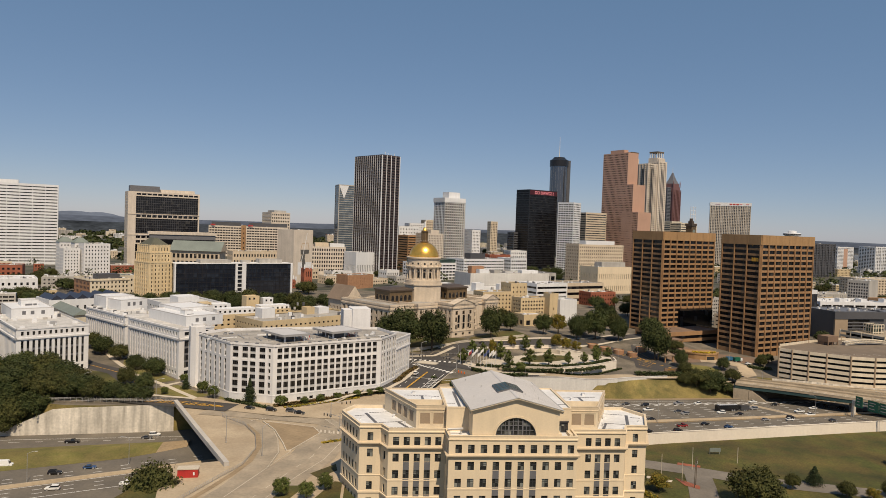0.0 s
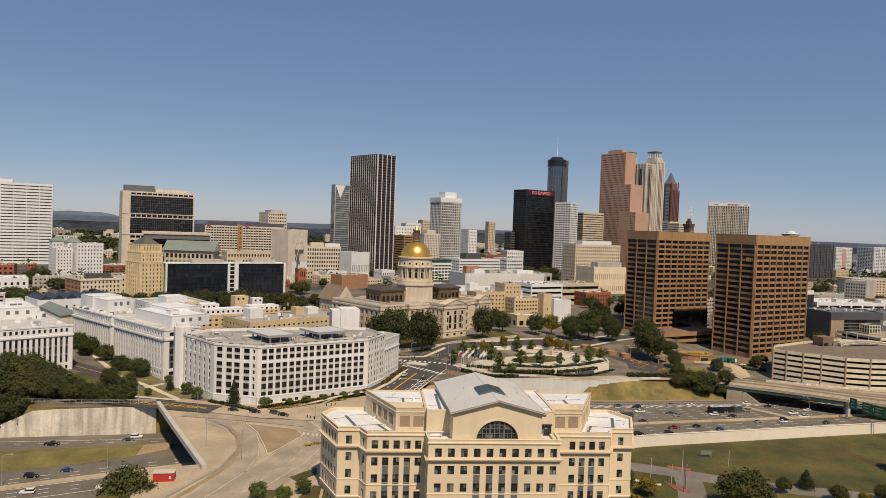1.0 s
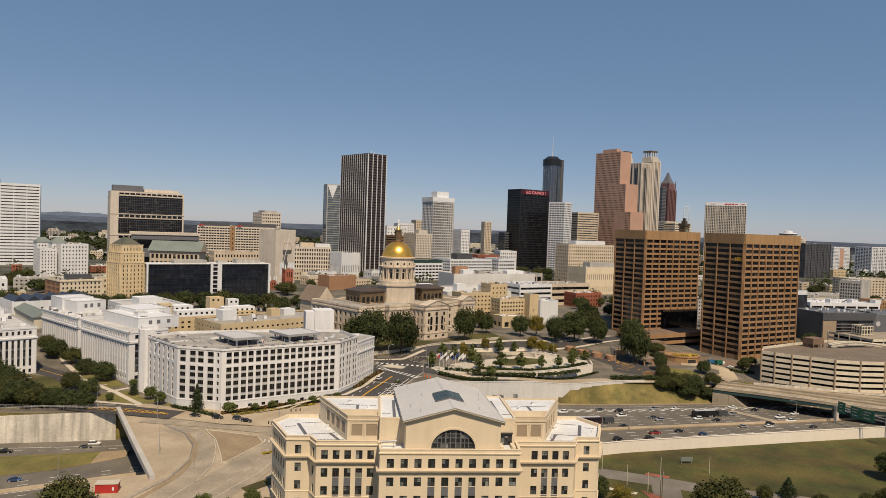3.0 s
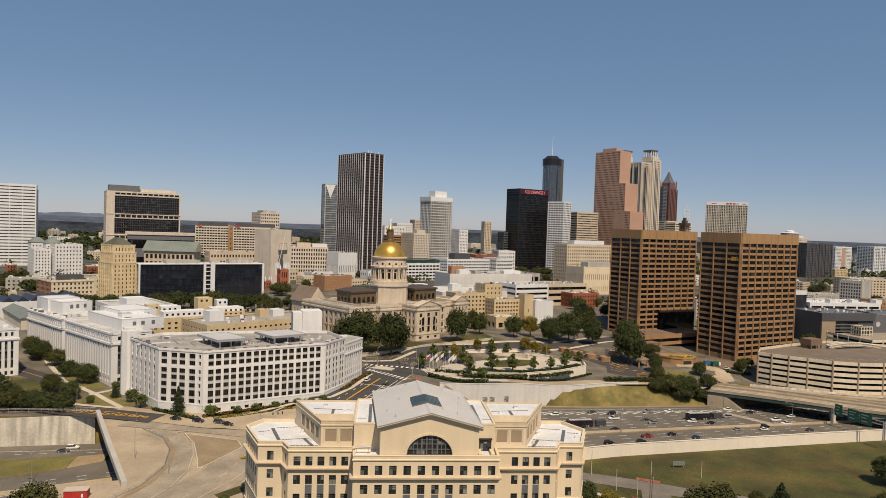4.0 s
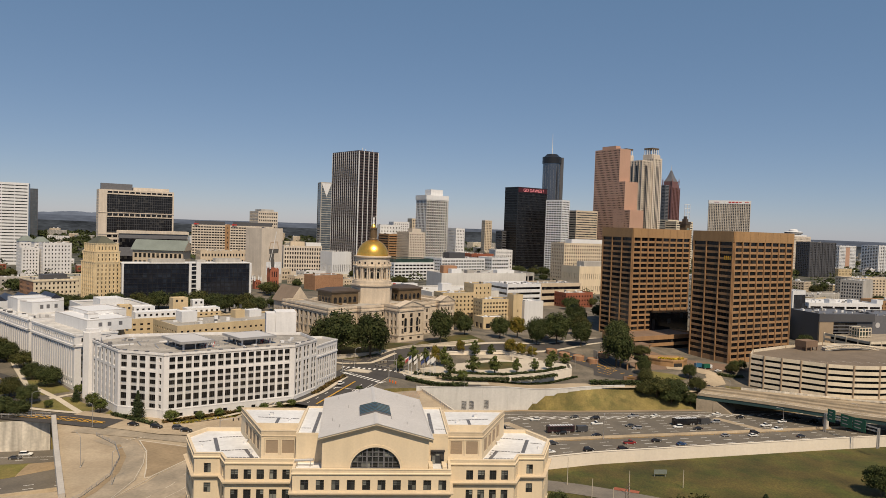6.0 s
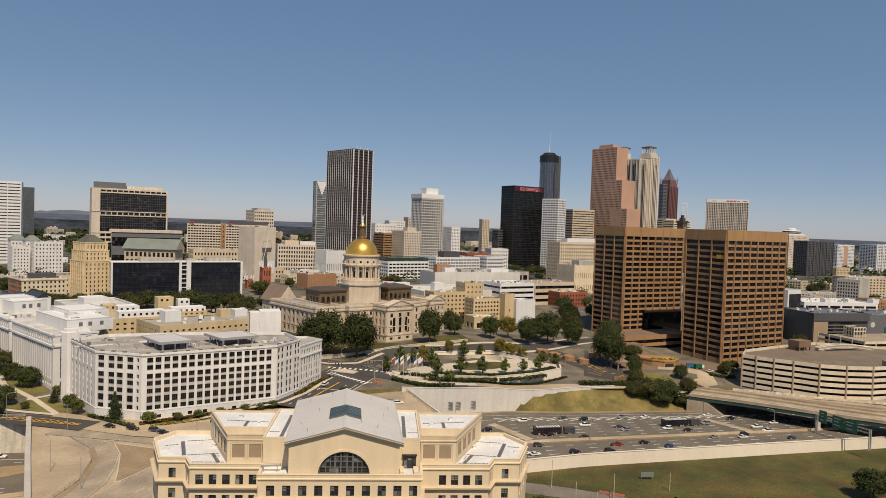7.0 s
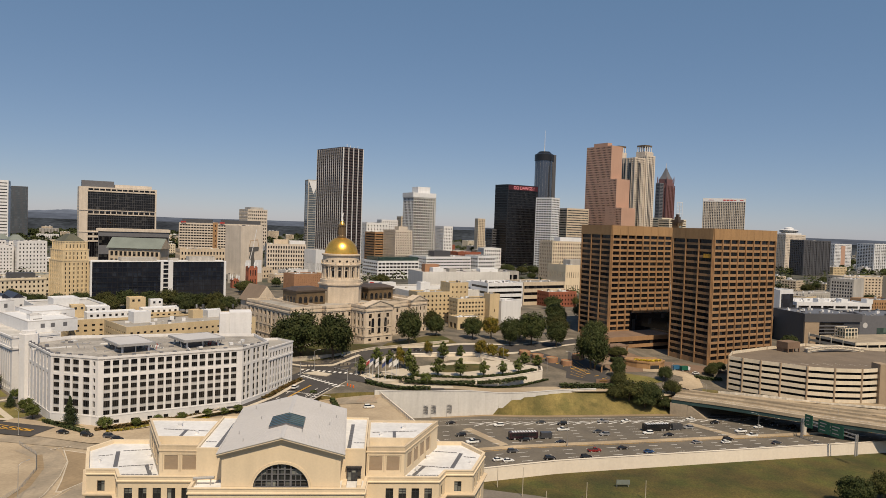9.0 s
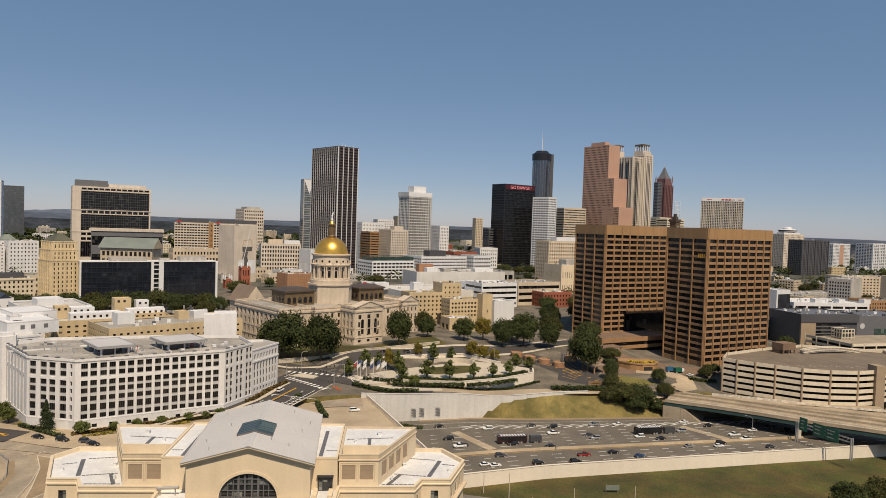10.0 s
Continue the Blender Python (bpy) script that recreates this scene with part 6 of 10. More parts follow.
def tower(name, label, c, deg, wr, wl, z1, mat_, pane, n_of, fl, fu, fv, roof=None, deep=0.5, z0=None, group="", par=0.8, low=0.5, edge=1.0):
    base = min(lift(c[0], c[1]), lift(c[0] + 10, c[1] + 20)) - 1 if z0 is None else z0
    pts = block(c, deg, wr, wl)
    FOOT.append((sum(p[0] for p in pts) / 4, sum(p[1] for p in pts) / 4, math.hypot(wr, wl) / 2))
    strew(pts, z1 - 0.4, int(min(22, wr * wl / 60)) if z1 < 90 else 6)
    return slab_building(name, label, pts, base, z1, mat_, pane, n_of, fl, fu, fv, roof or M_ROOF_GREY, deep, group, (0, 3), "building", low, edge, par, 4.0)


def bars_on(e, c, deg, wr, z0, z1, n, size, mat_, name="fin", proud=0.6, face=0, wl=0):
    """Upright fins on a face of a block."""
    pts = block(c, deg, wr, wl or 1)
    a, b = (pts[0], pts[1]) if face == 0 else (pts[3], pts[0])
    w = span(a, b)
    for k in range(n + 1):
        u = size / 2 + (w - size) * k / n
        p, q, r, s = along(a, b, u - size / 2, proud), along(a, b, u + size / 2, proud), along(a, b, u + size / 2, -0.05), along(a, b, u - size / 2, -0.05)
        g = Geo()
        g.hexa([(*p, z0), (*q, z0), (*r, z0), (*s, z0), (*p, z1), (*q, z1), (*r, z1), (*s, z1)])
        part(name, g, [mat_], e)


# dark tower with white fins
e = tower("office_tower", "dark glass skyscraper with slender white vertical fins", (-1, 995), 38, 34, 67, 187.5, M_SPANDREL_BROWN, G_BLACK, 3.0, 44, 0.9, 0.5, z0=14)
bars_on(e, (-1, 995), 38, 34, 12, 187.5, 4, 1.0, M_WHITE_PAINT, "fin", 0.7)
bars_on(e, (-1, 995), 38, 34, 12, 187.5, 13, 0.5, M_WHITE_PAINT, "fin", 0.35, 3, 67)
for k, (u, h) in enumerate(((6, 5), (12, 4), (20, 3), (26, 5))):
    g = Geo()
    g.rod((-1 + u * 0.7, 1000 + u, 187), (-1 + u * 0.7, 1000 + u, 188 + h), 0.4)
    part("antenna", g, [M_WHITE_PAINT], e)
e = tower("podium_building", "low white podium with short fins", (-34, 985), 38, 58, 30, 44, M_WHITE_PAINT, G_OFFICE, 3.2, 1, 0.3, 0.35, z0=14, low=0.1)
slim = tower("office_tower", "slim grey glass tower with a pale wedge at its top", (-78, 1250), 20, 34, 24, 156, M_GREY, G_PALE, 34, 34, 0.97, 0.8, z0=14)
g = Geo()
a_, b_ = block((-78, 1250), 20, 34, 24)[:2]
g.poly([(*along(a_, b_, u, 0.4), z) for u, z in ((1, 155), (10, 131), (19, 155))])
part("roof_wedge", g, [M_WHITE_PAINT], slim, "pale triangular panel")

# black tower with the roof sign
e = tower("office_tower", "black steel and glass skyscraper with a red roof sign", (279, 1268), 30, 73, 37, 163, M_BLACK, G_BLACK, 3.2, 32, 0.84, 0.66, z0=15, par=0)
for z in (152.5, 162):
    g = Geo()
    parapet(g, block((279, 1268), 30, 73, 37), z, 1.0, 0.5, out=0.3)
    part("band", g, [M_BLACK], e)
g = Geo()
a_, b_ = block((279, 1268), 30, 73, 37)[:2]
p, q, r, s = along(a_, b_, 1, 0.3), along(a_, b_, 72, 0.3), along(a_, b_, 72, -0.2), along(a_, b_, 1, -0.2)
g.hexa([(*p, 153), (*q, 153), (*r, 153), (*s, 153), (*p, 162), (*q, 162), (*r, 162), (*s, 162)])
sign_panel = part("sign_panel", g, [mat("dark_red_sign_panel", (0.055, 0.008, 0.014), 0.5, 0.05)], e, "dark red sign band")
m_letters = bpy.data.materials.new("lit_pink_letters")
m_letters.use_nodes = True
m_letters.node_tree.nodes["Principled BSDF"].inputs["Base Color"].default_value = (0.75, 0.25, 0.28, 1)
m_letters.node_tree.nodes["Principled BSDF"].inputs["Emission Color"].default_value = (0.8, 0.25, 0.28, 1)
m_letters.node_tree.nodes["Principled BSDF"].inputs["Emission Strength"].default_value = 0.25
cu = bpy.data.curves.new("sign_letters", "FONT")
cu.body, cu.size, cu.extrude, cu.align_x = "GO DAWGS !", 8.4, 0.15, "CENTER"
cu.materials.append(m_letters)
txt = new("sign_letters", cu)
ang = math.atan2(b_[1] - a_[1], b_[0] - a_[0])
pm = along(a_, b_, 38, 0.6)
txt.parent = sign_panel
txt.matrix_parent_inverse = Matrix.Identity(4)
txt.matrix_basis = Matrix.Translation((pm[0], pm[1], 154.6)) @ Matrix.Rotation(ang, 4, "Z") @ Matrix.Rotation(math.pi / 2, 4, "X")

# round glass tower with a mast
e = thing("round_tower", "round dark glass hotel tower with a black crown and mast", "building", (408.5, 1552, 14))
FOOT.append((408.5, 1552, 24))
g = Geo()
g.lathe([(20, 12), (20, 236)], 40, (408.5, 1552))
part("glass_cylinder", g, [mat("bronze_mirror_glass", (0.15, 0.155, 0.17), 0.16, 0.05, metal=0.85)], e, "dark bronze reflective glass cylinder", smooth=False)
for k in range(20):
    t = 2 * math.pi * k / 20
    g = Geo()
    g.rod((408.5 + 20.1 * math.cos(t), 1552 + 20.1 * math.sin(t), 12), (408.5 + 20.1 * math.cos(t), 1552 + 20.1 * math.sin(t), 236), 0.12, seg=4)
    part("mullion", g, [M_STEEL], e)
g = Geo()
g.lathe([(21.5, 236), (21.5, 250), (17, 252), (12, 257)], 40, (408.5, 1552))
part("crown", g, [M_BLACK], e, "black revolving crown")
g = Geo()
g.rod((408.5, 1552, 256), (408.5, 1552, 305), 1.0, 0.25)
part("mast", g, [M_WHITE_PAINT], e, "white roof mast")
g = Geo()
g.box(424, 434, 1545, 1556, 12, 250)
part("lift_shaft", g, [M_DARKGREY], e)

# stepped pink granite tower
GP_C = (471, 1275)
for k, (d, w, z, wl_, nf, lab) in enumerate(((0, 30, 242, 62, 50, "tall pink granite tower with square windows"), (15, 36, 180, 44, 36, "middle step of the pink granite tower"), (29, 38, 127, 40, 25, "low step of the pink granite tower"))):
    c = (GP_C[0] + 0.5 * d, GP_C[1] - 0.866 * d)
    q = block(c, 30, w, wl_)
    FOOT.append((q[2][0] - 20, q[2][1] - 20, 40))
    e = slab_building("granite_tower", lab, q, 15, z, M_PINK, G_DARK, 3.1, nf, 0.62, 0.55, M_PINK, 0.5, "pink granite tower", (3,), par=0.3)
    if k == 0:
        roof_box(e, (c[0] - 4, c[1] + 12), 30, 12, 34, 242, 248, M_PINK, "penthouse", "pink granite penthouse step")

# pale twin-crowned tower
e = tower("crowned_tower", "pale stone skyscraper with two columned crowns", (570, 1421), 30, 62, 46, 238, M_PALE, G_DARK, 4.2, 48, 0.62, 0.62, z0=15)
bars_on(e, (570, 1421), 30, 62, 15, 238, 8, 1.5, M_PALE, "pier", 0.8)
bars_on(e, (570, 1421), 30, 62, 15, 238, 6, 1.5, M_PALE, "pier", 0.8, 3, 46)
q = block((570 + 33 * math.cos(radians(30)) + 1.2, 1421 + 33 * math.sin(radians(30)) - 2.4), 30, 28, 26)
g = Geo()
for i in range(4):
    a, b = q[i], q[(i + 1) % 4]
    facade(g, a, b, 15, 246, bays(span(a, b), 5, 0.5, 2.0), floors(20, 244, 50, 0.62), 0.5)
part("shaft", g, [M_PALE], e, "taller stone shaft of the crowned tower")
g = Geo()
g.prism(inset(q, 0.5), 15, 245.5)
part("shaft_glazing", g, [G_DARK], e)
g = Geo()
g.prism(inset(q, 3), 245, 252)
part("shaft_crown", g, [M_PALE], e)
main = block((570, 1421), 30, 62, 46)
for (a, b), us in (((q[3], q[0]), (8, 11.6, 15.2)), ((q[0], q[1]), (9, 13, 17)), ((main[3], main[0]), (10, 14, 18, 30, 34)), ((main[0], main[1]), (8, 12, 16))):
    for u in us:
        g = Geo()
        ledge(g, along(a, b, u, 0), along(a, b, u + 1.9, 0), 60, 228, 0.95 if a in main else 0.12, 0.0)
        part("window_strip", g, [G_DARK], e, "dark upright window strip")
for o, l in (((592, 1432), 4), ((546, 1462), 0)):
    q = block((o[0] + 6, o[1] + 8), 30, 24, 24)
    g = Geo()
    g.prism(q, 237, 254)
    s = part("crown_base", g, [M_PALE], e, "stepped stone crown base")
    for i in range(4):
        for f in (0.02, 0.34, 0.66):
            a, b = inset(q, 2)[i], inset(q, 2)[(i + 1) % 4]
            x, y = along(a, b, span(a, b) * f)
            g = Geo()
            g.rod((x, y, 254), (x, y, 265), 0.9)
            part("crown_column", g, [M_WHITE], s)
    g = Geo()
    g.prism(inset(q, 1), 265, 268, bottom=True)
    part("crown_cornice", g, [M_BRONZE], s)

# spired red granite tower
e = tower("spired_tower", "dark red granite skyscraper with a stepped gothic pyramid top", (841, 1900), 35, 39, 34, 212, M_PINK_DARK, G_BLACK, 4.0, 50, 0.5, 0.7, z0=14)
bars_on(e, (841, 1900), 35, 39, 14, 218, 5, 2.6, M_PINK_DARK, "pier", 1.6)
bars_on(e, (841, 1900), 35, 39, 14, 218, 4, 2.6, M_PINK_DARK, "pier", 1.6, 3, 34)
q = block((841, 1900), 35, 39, 34)
for d, za, zb in ((1.5, 212, 226), (4, 226, 236)):
    g = Geo()
    g.prism(inset(q, d), za, zb)
    part("setback", g, [M_PINK_DARK], e)
u = inset(q, 4.5)
mid = (sum(p[0] for p in u) / 4, sum(p[1] for p in u) / 4)
g = Geo()
tiers = [(1.0, 236), (0.62, 247), (0.34, 258), (0.12, 268)]
for (f0, za), (f1, zb) in zip(tiers, tiers[1:]):
    lo = [(mid[0] + (p[0] - mid[0]) * f0, mid[1] + (p[1] - mid[1]) * f0, za) for p in u]
    hi = [(mid[0] + (p[0] - mid[0]) * f1, mid[1] + (p[1] - mid[1]) * f1, zb) for p in u]
    for i in range(4):
        g.poly([lo[i], lo[(i + 1) % 4], hi[(i + 1) % 4], hi[i]])
part("pyramid", g, [M_SPANDREL], e, "grey concave lattice pyramid roof")
for i in range(4):
    g = Geo()
    g.lathe([(1.6, 226), (1.6, 238), (0.2, 245)], 6, inset(q, 2)[i])
    part("pinnacle", g, [M_PINK_DARK], e)
g = Geo()
g.rod((mid[0], mid[1], 262), (mid[0], mid[1], 284), 0.9, 0.15)
part("spire", g, [M_PALE], e)
e = tower("office_tower", "grey tower of stacked balconies", (780, 1800), 30, 15, 14, 216, M_SPANDREL, G_DARK, 0, 52, 1, 0.55, z0=14)

e = tower("hotel_tower", "pale concrete hotel slab with a fine balcony grid and white crown", (848.8, 1690), -24, 97, 26, 166, M_GREY, G_DARK, 5.2, 38, 0.78, 0.66, z0=14)
bars_on(e, (848.8, 1690), -24, 97, 14, 166, 24, 1.1, M_PALE, "fin", 0.8)
g = Geo()
q = block((848.8, 1690), -24, 97, 26)
g.prism(inset(q, -0.9), 166, 174.5)
crown = part("crown", g, [M_WHITE_PAINT], e, "white crown band")
g = Geo()
for u0, u1, h in ((12, 24, 1.0), (46, 52, 3.0), (54, 60, 3.0), (62, 68, 3.0), (70, 76, 1.4), (84, 92, 1.4)):
    p, r, t, v = along(q[0], q[1], u0, 1.3), along(q[0], q[1], u1, 1.3), along(q[0], q[1], u1, 0.8), along(q[0], q[1], u0, 0.8)
    g.hexa([(*p, 170 - h / 2), (*r, 170 - h / 2), (*t, 170 - h / 2), (*v, 170 - h / 2), (*p, 170 + h / 2), (*r, 170 + h / 2), (*t, 170 + h / 2), (*v, 170 + h / 2)])
part("sign_bars", g, [M_RED], crown, "faded red sign bars")
e = tower("office_tower", "white office tower with wide ribbon windows", (336, 1164), 45, 25, 32, 136, M_WHITE_PAINT, G_OFFICE, 5.0, 30, 0.82, 0.5, z0=15)
tower("office_block", "beige office slab with ribbon windows", (385, 1250), 20, 48, 30, 122, M_BEIGE, G_OFFICE, 0, 24, 1, 0.42, z0=15)
e = tower("office_block", "pale grey stone office block with rows of small windows", (299, 1000), 25, 92, 30, 66, M_BEIGE, G_DARK, 4.2, 10, 0.42, 0.5, z0=13)
roof_box(e, (314, 1016), 25, 60, 14, 65, 72, M_WHITE_PAINT)
e = tower("concert_hall", "cream panelled hall with scattered slit windows", (276, 837), 23, 58, 35, 41, M_STONE, G_DARK, 3.4, 2, 0.22, 0.45, z0=9, low=0.15)
roof_box(e, (285, 850), 23, 40, 14, 40, 47, M_GREY)
e = tower("office_tower", "grey and white office tower with a white crown", (101, 1083), 28, 40, 32, 126, M_WHITE_PAINT, G_OFFICE, 4.6, 26, 0.7, 0.7, z0=14)
bars_on(e, (101, 1083), 28, 40, 14, 126, 9, 1.1, M_GREY, "fin", 0.7)
g = Geo()
g.prism(block((100.5, 1082), 28, 41.5, 33.5), 126, 133)
part("crown", g, [M_WHITE_PAINT], e, "white crown band")
roof_box(e, (108, 1092), 28, 22, 18, 133, 142, M_WHITE_PAINT)
e = tower("office_block", "tan brick office block with ornate cornice", (75, 1064), 32, 30, 35, 74, M_PALE, G_DARK, 3.2, 15, 0.42, 0.5, z0=14)
roof_box(e, (80, 1074), 32, 16, 12, 74, 80, M_PALE)
tower("office_block", "dark brown ribbon-windowed office block", (44, 1085), 32, 24, 30, 70, M_BROWN, G_DARK, 0, 14, 1, 0.45, z0=14)
tower("office_block", "white stepped office block with few windows", (30, 1110), 32, 40, 40, 84, M_WHITE_PAINT, G_DARK, 6, 12, 0.3, 0.4, z0=14)
tower("office_block", "beige apartment block with rows of windows", (88, 1330), 20, 46, 24, 98, M_BEIGE, G_DARK, 4, 16, 0.5, 0.45, z0=14)
tower("office_block", "pale cream punched-window office block", (52, 1230), 20, 30, 24, 90, M_WHITE, G_DARK, 4, 18, 0.4, 0.4, z0=14)
tower("office_block", "white ornate corner office block", (152, 1120), 28, 17, 26, 82, M_WHITE, G_DARK, 3.5, 13, 0.4, 0.5, z0=14)
e = tower("office_block", "white office block with ribbon windows", (114, 915), 30, 72, 42, 42.5, M_WHITE_PAINT, G_OFFICE, 4.4, 7, 0.86, 0.42, z0=13)
roof_box(e, (125, 930), 30, 26, 14, 42, 50, M_DARKGREY)
tower("office_block", "white annex with ribbon windows", (185, 945), 30, 30, 30, 44, M_WHITE_PAINT, G_OFFICE, 4.4, 6, 0.8, 0.45, z0=13)
e = tower("parking_deck", "white open parking deck with green glazed top", (52, 900), 30, 62, 40, 36, M_WHITE_PAINT, G_BLACK, 5.5, 5, 0.8, 0.5, z0=13)
roof_box(e, (54, 903), 30, 58, 34, 36, 41, G_GREEN, "glazed_storey", "green glazed top storey")
e = tower("white_villa", "small ornate white classical building", (216, 1110), 15, 30, 26, 50, M_WHITE, G_DARK, 3.6, 6, 0.4, 0.5, z0=14)
tower("office_block", "dark grey ribbon-windowed office block", (256, 1290), 20, 30, 24, 80, M_DARKGREY, G_DARK, 0, 14, 1, 0.5, z0=15)
tower("office_block", "red brick warehouse block with small windows", (165, 1010), 28, 40, 24, 46, M_BRICK, G_DARK, 4, 6, 0.4, 0.5, z0=14)
tower("office_tower", "hazy beige tower on the skyline", (310, 1900), 20, 22, 20, 106, M_BEIGE, G_DARK, 5, 20, 0.5, 0.5, z0=14)

# west side
e = tower("office_slab", "white office slab with fine dark ribbon windows", (-672, 1004), 24, 199, 40, 128, M_WHITE_PAINT, G_DARK, 16, 25, 0.95, 0.32, z0=10)
roof_box(e, (-585, 1060), 24, 44, 18, 128, 134, M_WHITE_PAINT)
tower("office_tower", "grey glass tower with fine mullions", (-1045, 2100), 26, 60, 30, 157, M_DARKGREY, G_PALE, 3.0, 30, 0.7, 0.8, z0=10)
# federal block: black curtain glass in a beige frame
FB = block((-376, 1051), 27.5, 103, 32)
FOOT.append((-345, 1090, 62))
e = thing("federal_building", "beige office block with broad black curtain-glass fields", "building", (-376, 1051, 10))
fields = [(22, 44), (46, 50), (53, 56.6), (60, 83), (84.4, 88), (90, 116.2), (118, 120.8)]
for i in range(4):
    a, b = FB[i], FB[(i + 1) % 4]
    g = Geo()
    w = span(a, b)
    if i == 0:
        facade(g, a, b, 8, 123, [(11, w - 2.0)], fields, 1.2)
    else:
        facade(g, a, b, 8, 123, bays(w, 3, 0.3) if i == 3 else [], floors(20, 120, 24, 0.5) if i == 3 else [], 0.5)
    part("wall", g, [M_PALE], e)
g = Geo()
g.prism(inset(FB, 1.2), 10, 122)
part("glazing", g, [G_BLACK], e, "black curtain glass")
a, b = FB[0], FB[1]
for k in range(30):
    u = 11 + 89.4 * k / 29
    g = Geo()
    ledge(g, along(a, b, u, 0), along(a, b, u + 0.3, 0), 22, 116, -1.0, 1.2)
    part("mullion", g, [M_DARKGREY], e)
for k in range(15):
    z = 61.5 + k * 3.7
    g = Geo()
    ledge(g, along(a, b, 11, 0), along(a, b, 100.5, 0), z, z + 0.4, -0.95, 1.2)
    part("transom", g, [M_DARKGREY], e)
for zb in (118, 84.4, 53, 46):  # piers that split the slots between the glass fields
    for k in range(13):
        u = 11 + 90 * k / 12.0
        g = Geo()
        ledge(g, along(a, b, u - 0.6, 0), along(a, b, u + 0.6, 0), zb - 0.2, zb + 3.8, 0.25, 1.0)
        part("stub_pier", g, [M_PALE], e)
for z in (89, 57.8):
    g = Geo()
    ledge(g, a, b, z, z + 0.8, 0.7, 0.2)
    part("sill_band", g, [M_PALE], e)
g = Geo()
g.prism(inset(FB, 0.4), 122, 123.2)
part("roof", g, [M_ROOF_GREY], e)
roof_box(e, (-378, 1064), 27.5, 42, 14, 123, 132, M_SPANDREL, label="slate grey rooftop plant room")
roof_box(e, (-338, 1080), 27.5, 50, 12, 123, 127.5, M_PALE, label="beige rooftop plant room")

# city hall tower
CH = block((-209.5, 640), 45, 23, 28)
FOOT.append((-212, 664, 26))
e = thing("city_hall", "cream terracotta gothic tower with a green pyramid roof", "building", (-209.5, 640, 8))
for (d, za, zb, nf) in ((0.0, 4, 43, 10), (0.9, 43, 52, 2), (1.7, 52, 59, 1)):
    q = inset(CH, d) if d else CH
    for i in range(4):
        a, b = q[i], q[(i + 1) % 4]
        g = Geo()
        w = span(a, b)
        us = bays(w, 6, 0.28, 1.4)
        holes = facade(g, a, b, za, zb, us, floors(za + 1, zb - 0.8, nf, 0.6), 0.45)
        part("wall", g, [M_TERRACOTTA], e)
        if i in (0, 3):
            set_windows(e, a, b, holes, 0.45, G_DARK, 0, 1, frame_mat=M_BRONZE)
        for k in range(7):
            u = 1.4 + (w - 2.8) * k / 6
            p, qq, r, s = along(a, b, u - 0.35, 0.4), along(a, b, u + 0.35, 0.4), along(a, b, u + 0.35, 0), along(a, b, u - 0.35, 0)
            g = Geo()
            g.hexa([(*p, za), (*qq, za), (*r, za), (*s, za), (*p, zb + 0.8), (*qq, zb + 0.8), (*r, zb + 0.8), (*s, zb + 0.8)])
            part("buttress", g, [M_TERRACOTTA], e)
    g = Geo()
    g.prism(inset(q, 0.3), zb - 0.5, zb)
    part("roof", g, [M_ROOF_GREY], e)
    g = Geo()
    parapet(g, q, zb, 0.7, 0.4, out=0.3)
    part("parapet", g, [M_TERRACOTTA], e)
u = inset(CH, 2.6)
g = Geo()
t = inset(CH, 10)
for i in range(4):
    g.poly([(*u[i], 59.4), (*u[(i + 1) % 4], 59.4), (*t[(i + 1) % 4], 66.0), (*t[i], 66.0)])
g.poly([(*p, 66.0) for p in t])
part("pyramid_roof", g, [mat("dark_weathered_copper", (0.085, 0.085, 0.06), 0.7, 0.15, 0.1, 1.0)], e, "dull dark green pyramid roof")

# long black glass government block with white portals
BK = block((-188, 646), 29.7, 114, 20)
FOOT += [(-160, 670, 30), (-110, 700, 40)]
e = thing("glass_office", "long low black glass office block with white portal frames", "building", (-188, 646, 12))
for i in range(4):
    a, b = BK[i], BK[(i + 1) % 4]
    g = Geo()
    w = span(a, b)
    facade(g, a, b, 8, 42.5, bays(w, max(2, round(w / 4)), 0.9, 0.4), floors(12, 42, 7, 0.84), 0.25)
    part("wall", g, [M_BLACK], e)
g = Geo()
g.prism(inset(BK, 0.25), 10, 42)
part("glazing", g, [G_BLUE], e, "blue-black curtain glass")
a, b = BK[0], BK[1]
for u0, u1, top in ((-0.8, 0.6, 42.6), (56, 58.2, 43.6), (62.5, 66.5, 44), (112.5, 114.4, 42.6)):
    p, q, r, s = along(a, b, u0, 1.2), along(a, b, u1, 1.2), along(a, b, u1, -3), along(a, b, u0, -3)
    g = Geo()
    g.hexa([(*p, 8), (*q, 8), (*r, 8), (*s, 8), (*p, top), (*q, top), (*r, top), (*s, top)])
    part("portal_pier", g, [M_WHITE_PAINT], e, "white portal pier")
for k in range(7):
    z = 15 + k * 4.1
    p, q, r, s = along(a, b, 58.2, 0.9), along(a, b, 62.5, 0.9), along(a, b, 62.5, 0), along(a, b, 58.2, 0)
    g = Geo()
    g.hexa([(*p, z), (*q, z), (*r, z), (*s, z), (*p, z + 0.8), (*q, z + 0.8), (*r, z + 0.8), (*s, z + 0.8)])
    part("portal_beam", g, [M_WHITE_PAINT], e)
g = Geo()
g.prism(inset(BK, -0.6), 42.62, 43.15, bottom=True)
part("roof", g, [M_ROOF_WHITE], e, "white flat roof slab")
for o, wr, wl, h in (((-170, 662), 30, 12, 4), ((-120, 692), 24, 10, 5), ((-135, 684), 8, 6, 3)):
    roof_box(e, o, 29.7, wr, wl, 43.1, 43.1 + h * 0.7, M_GREY)

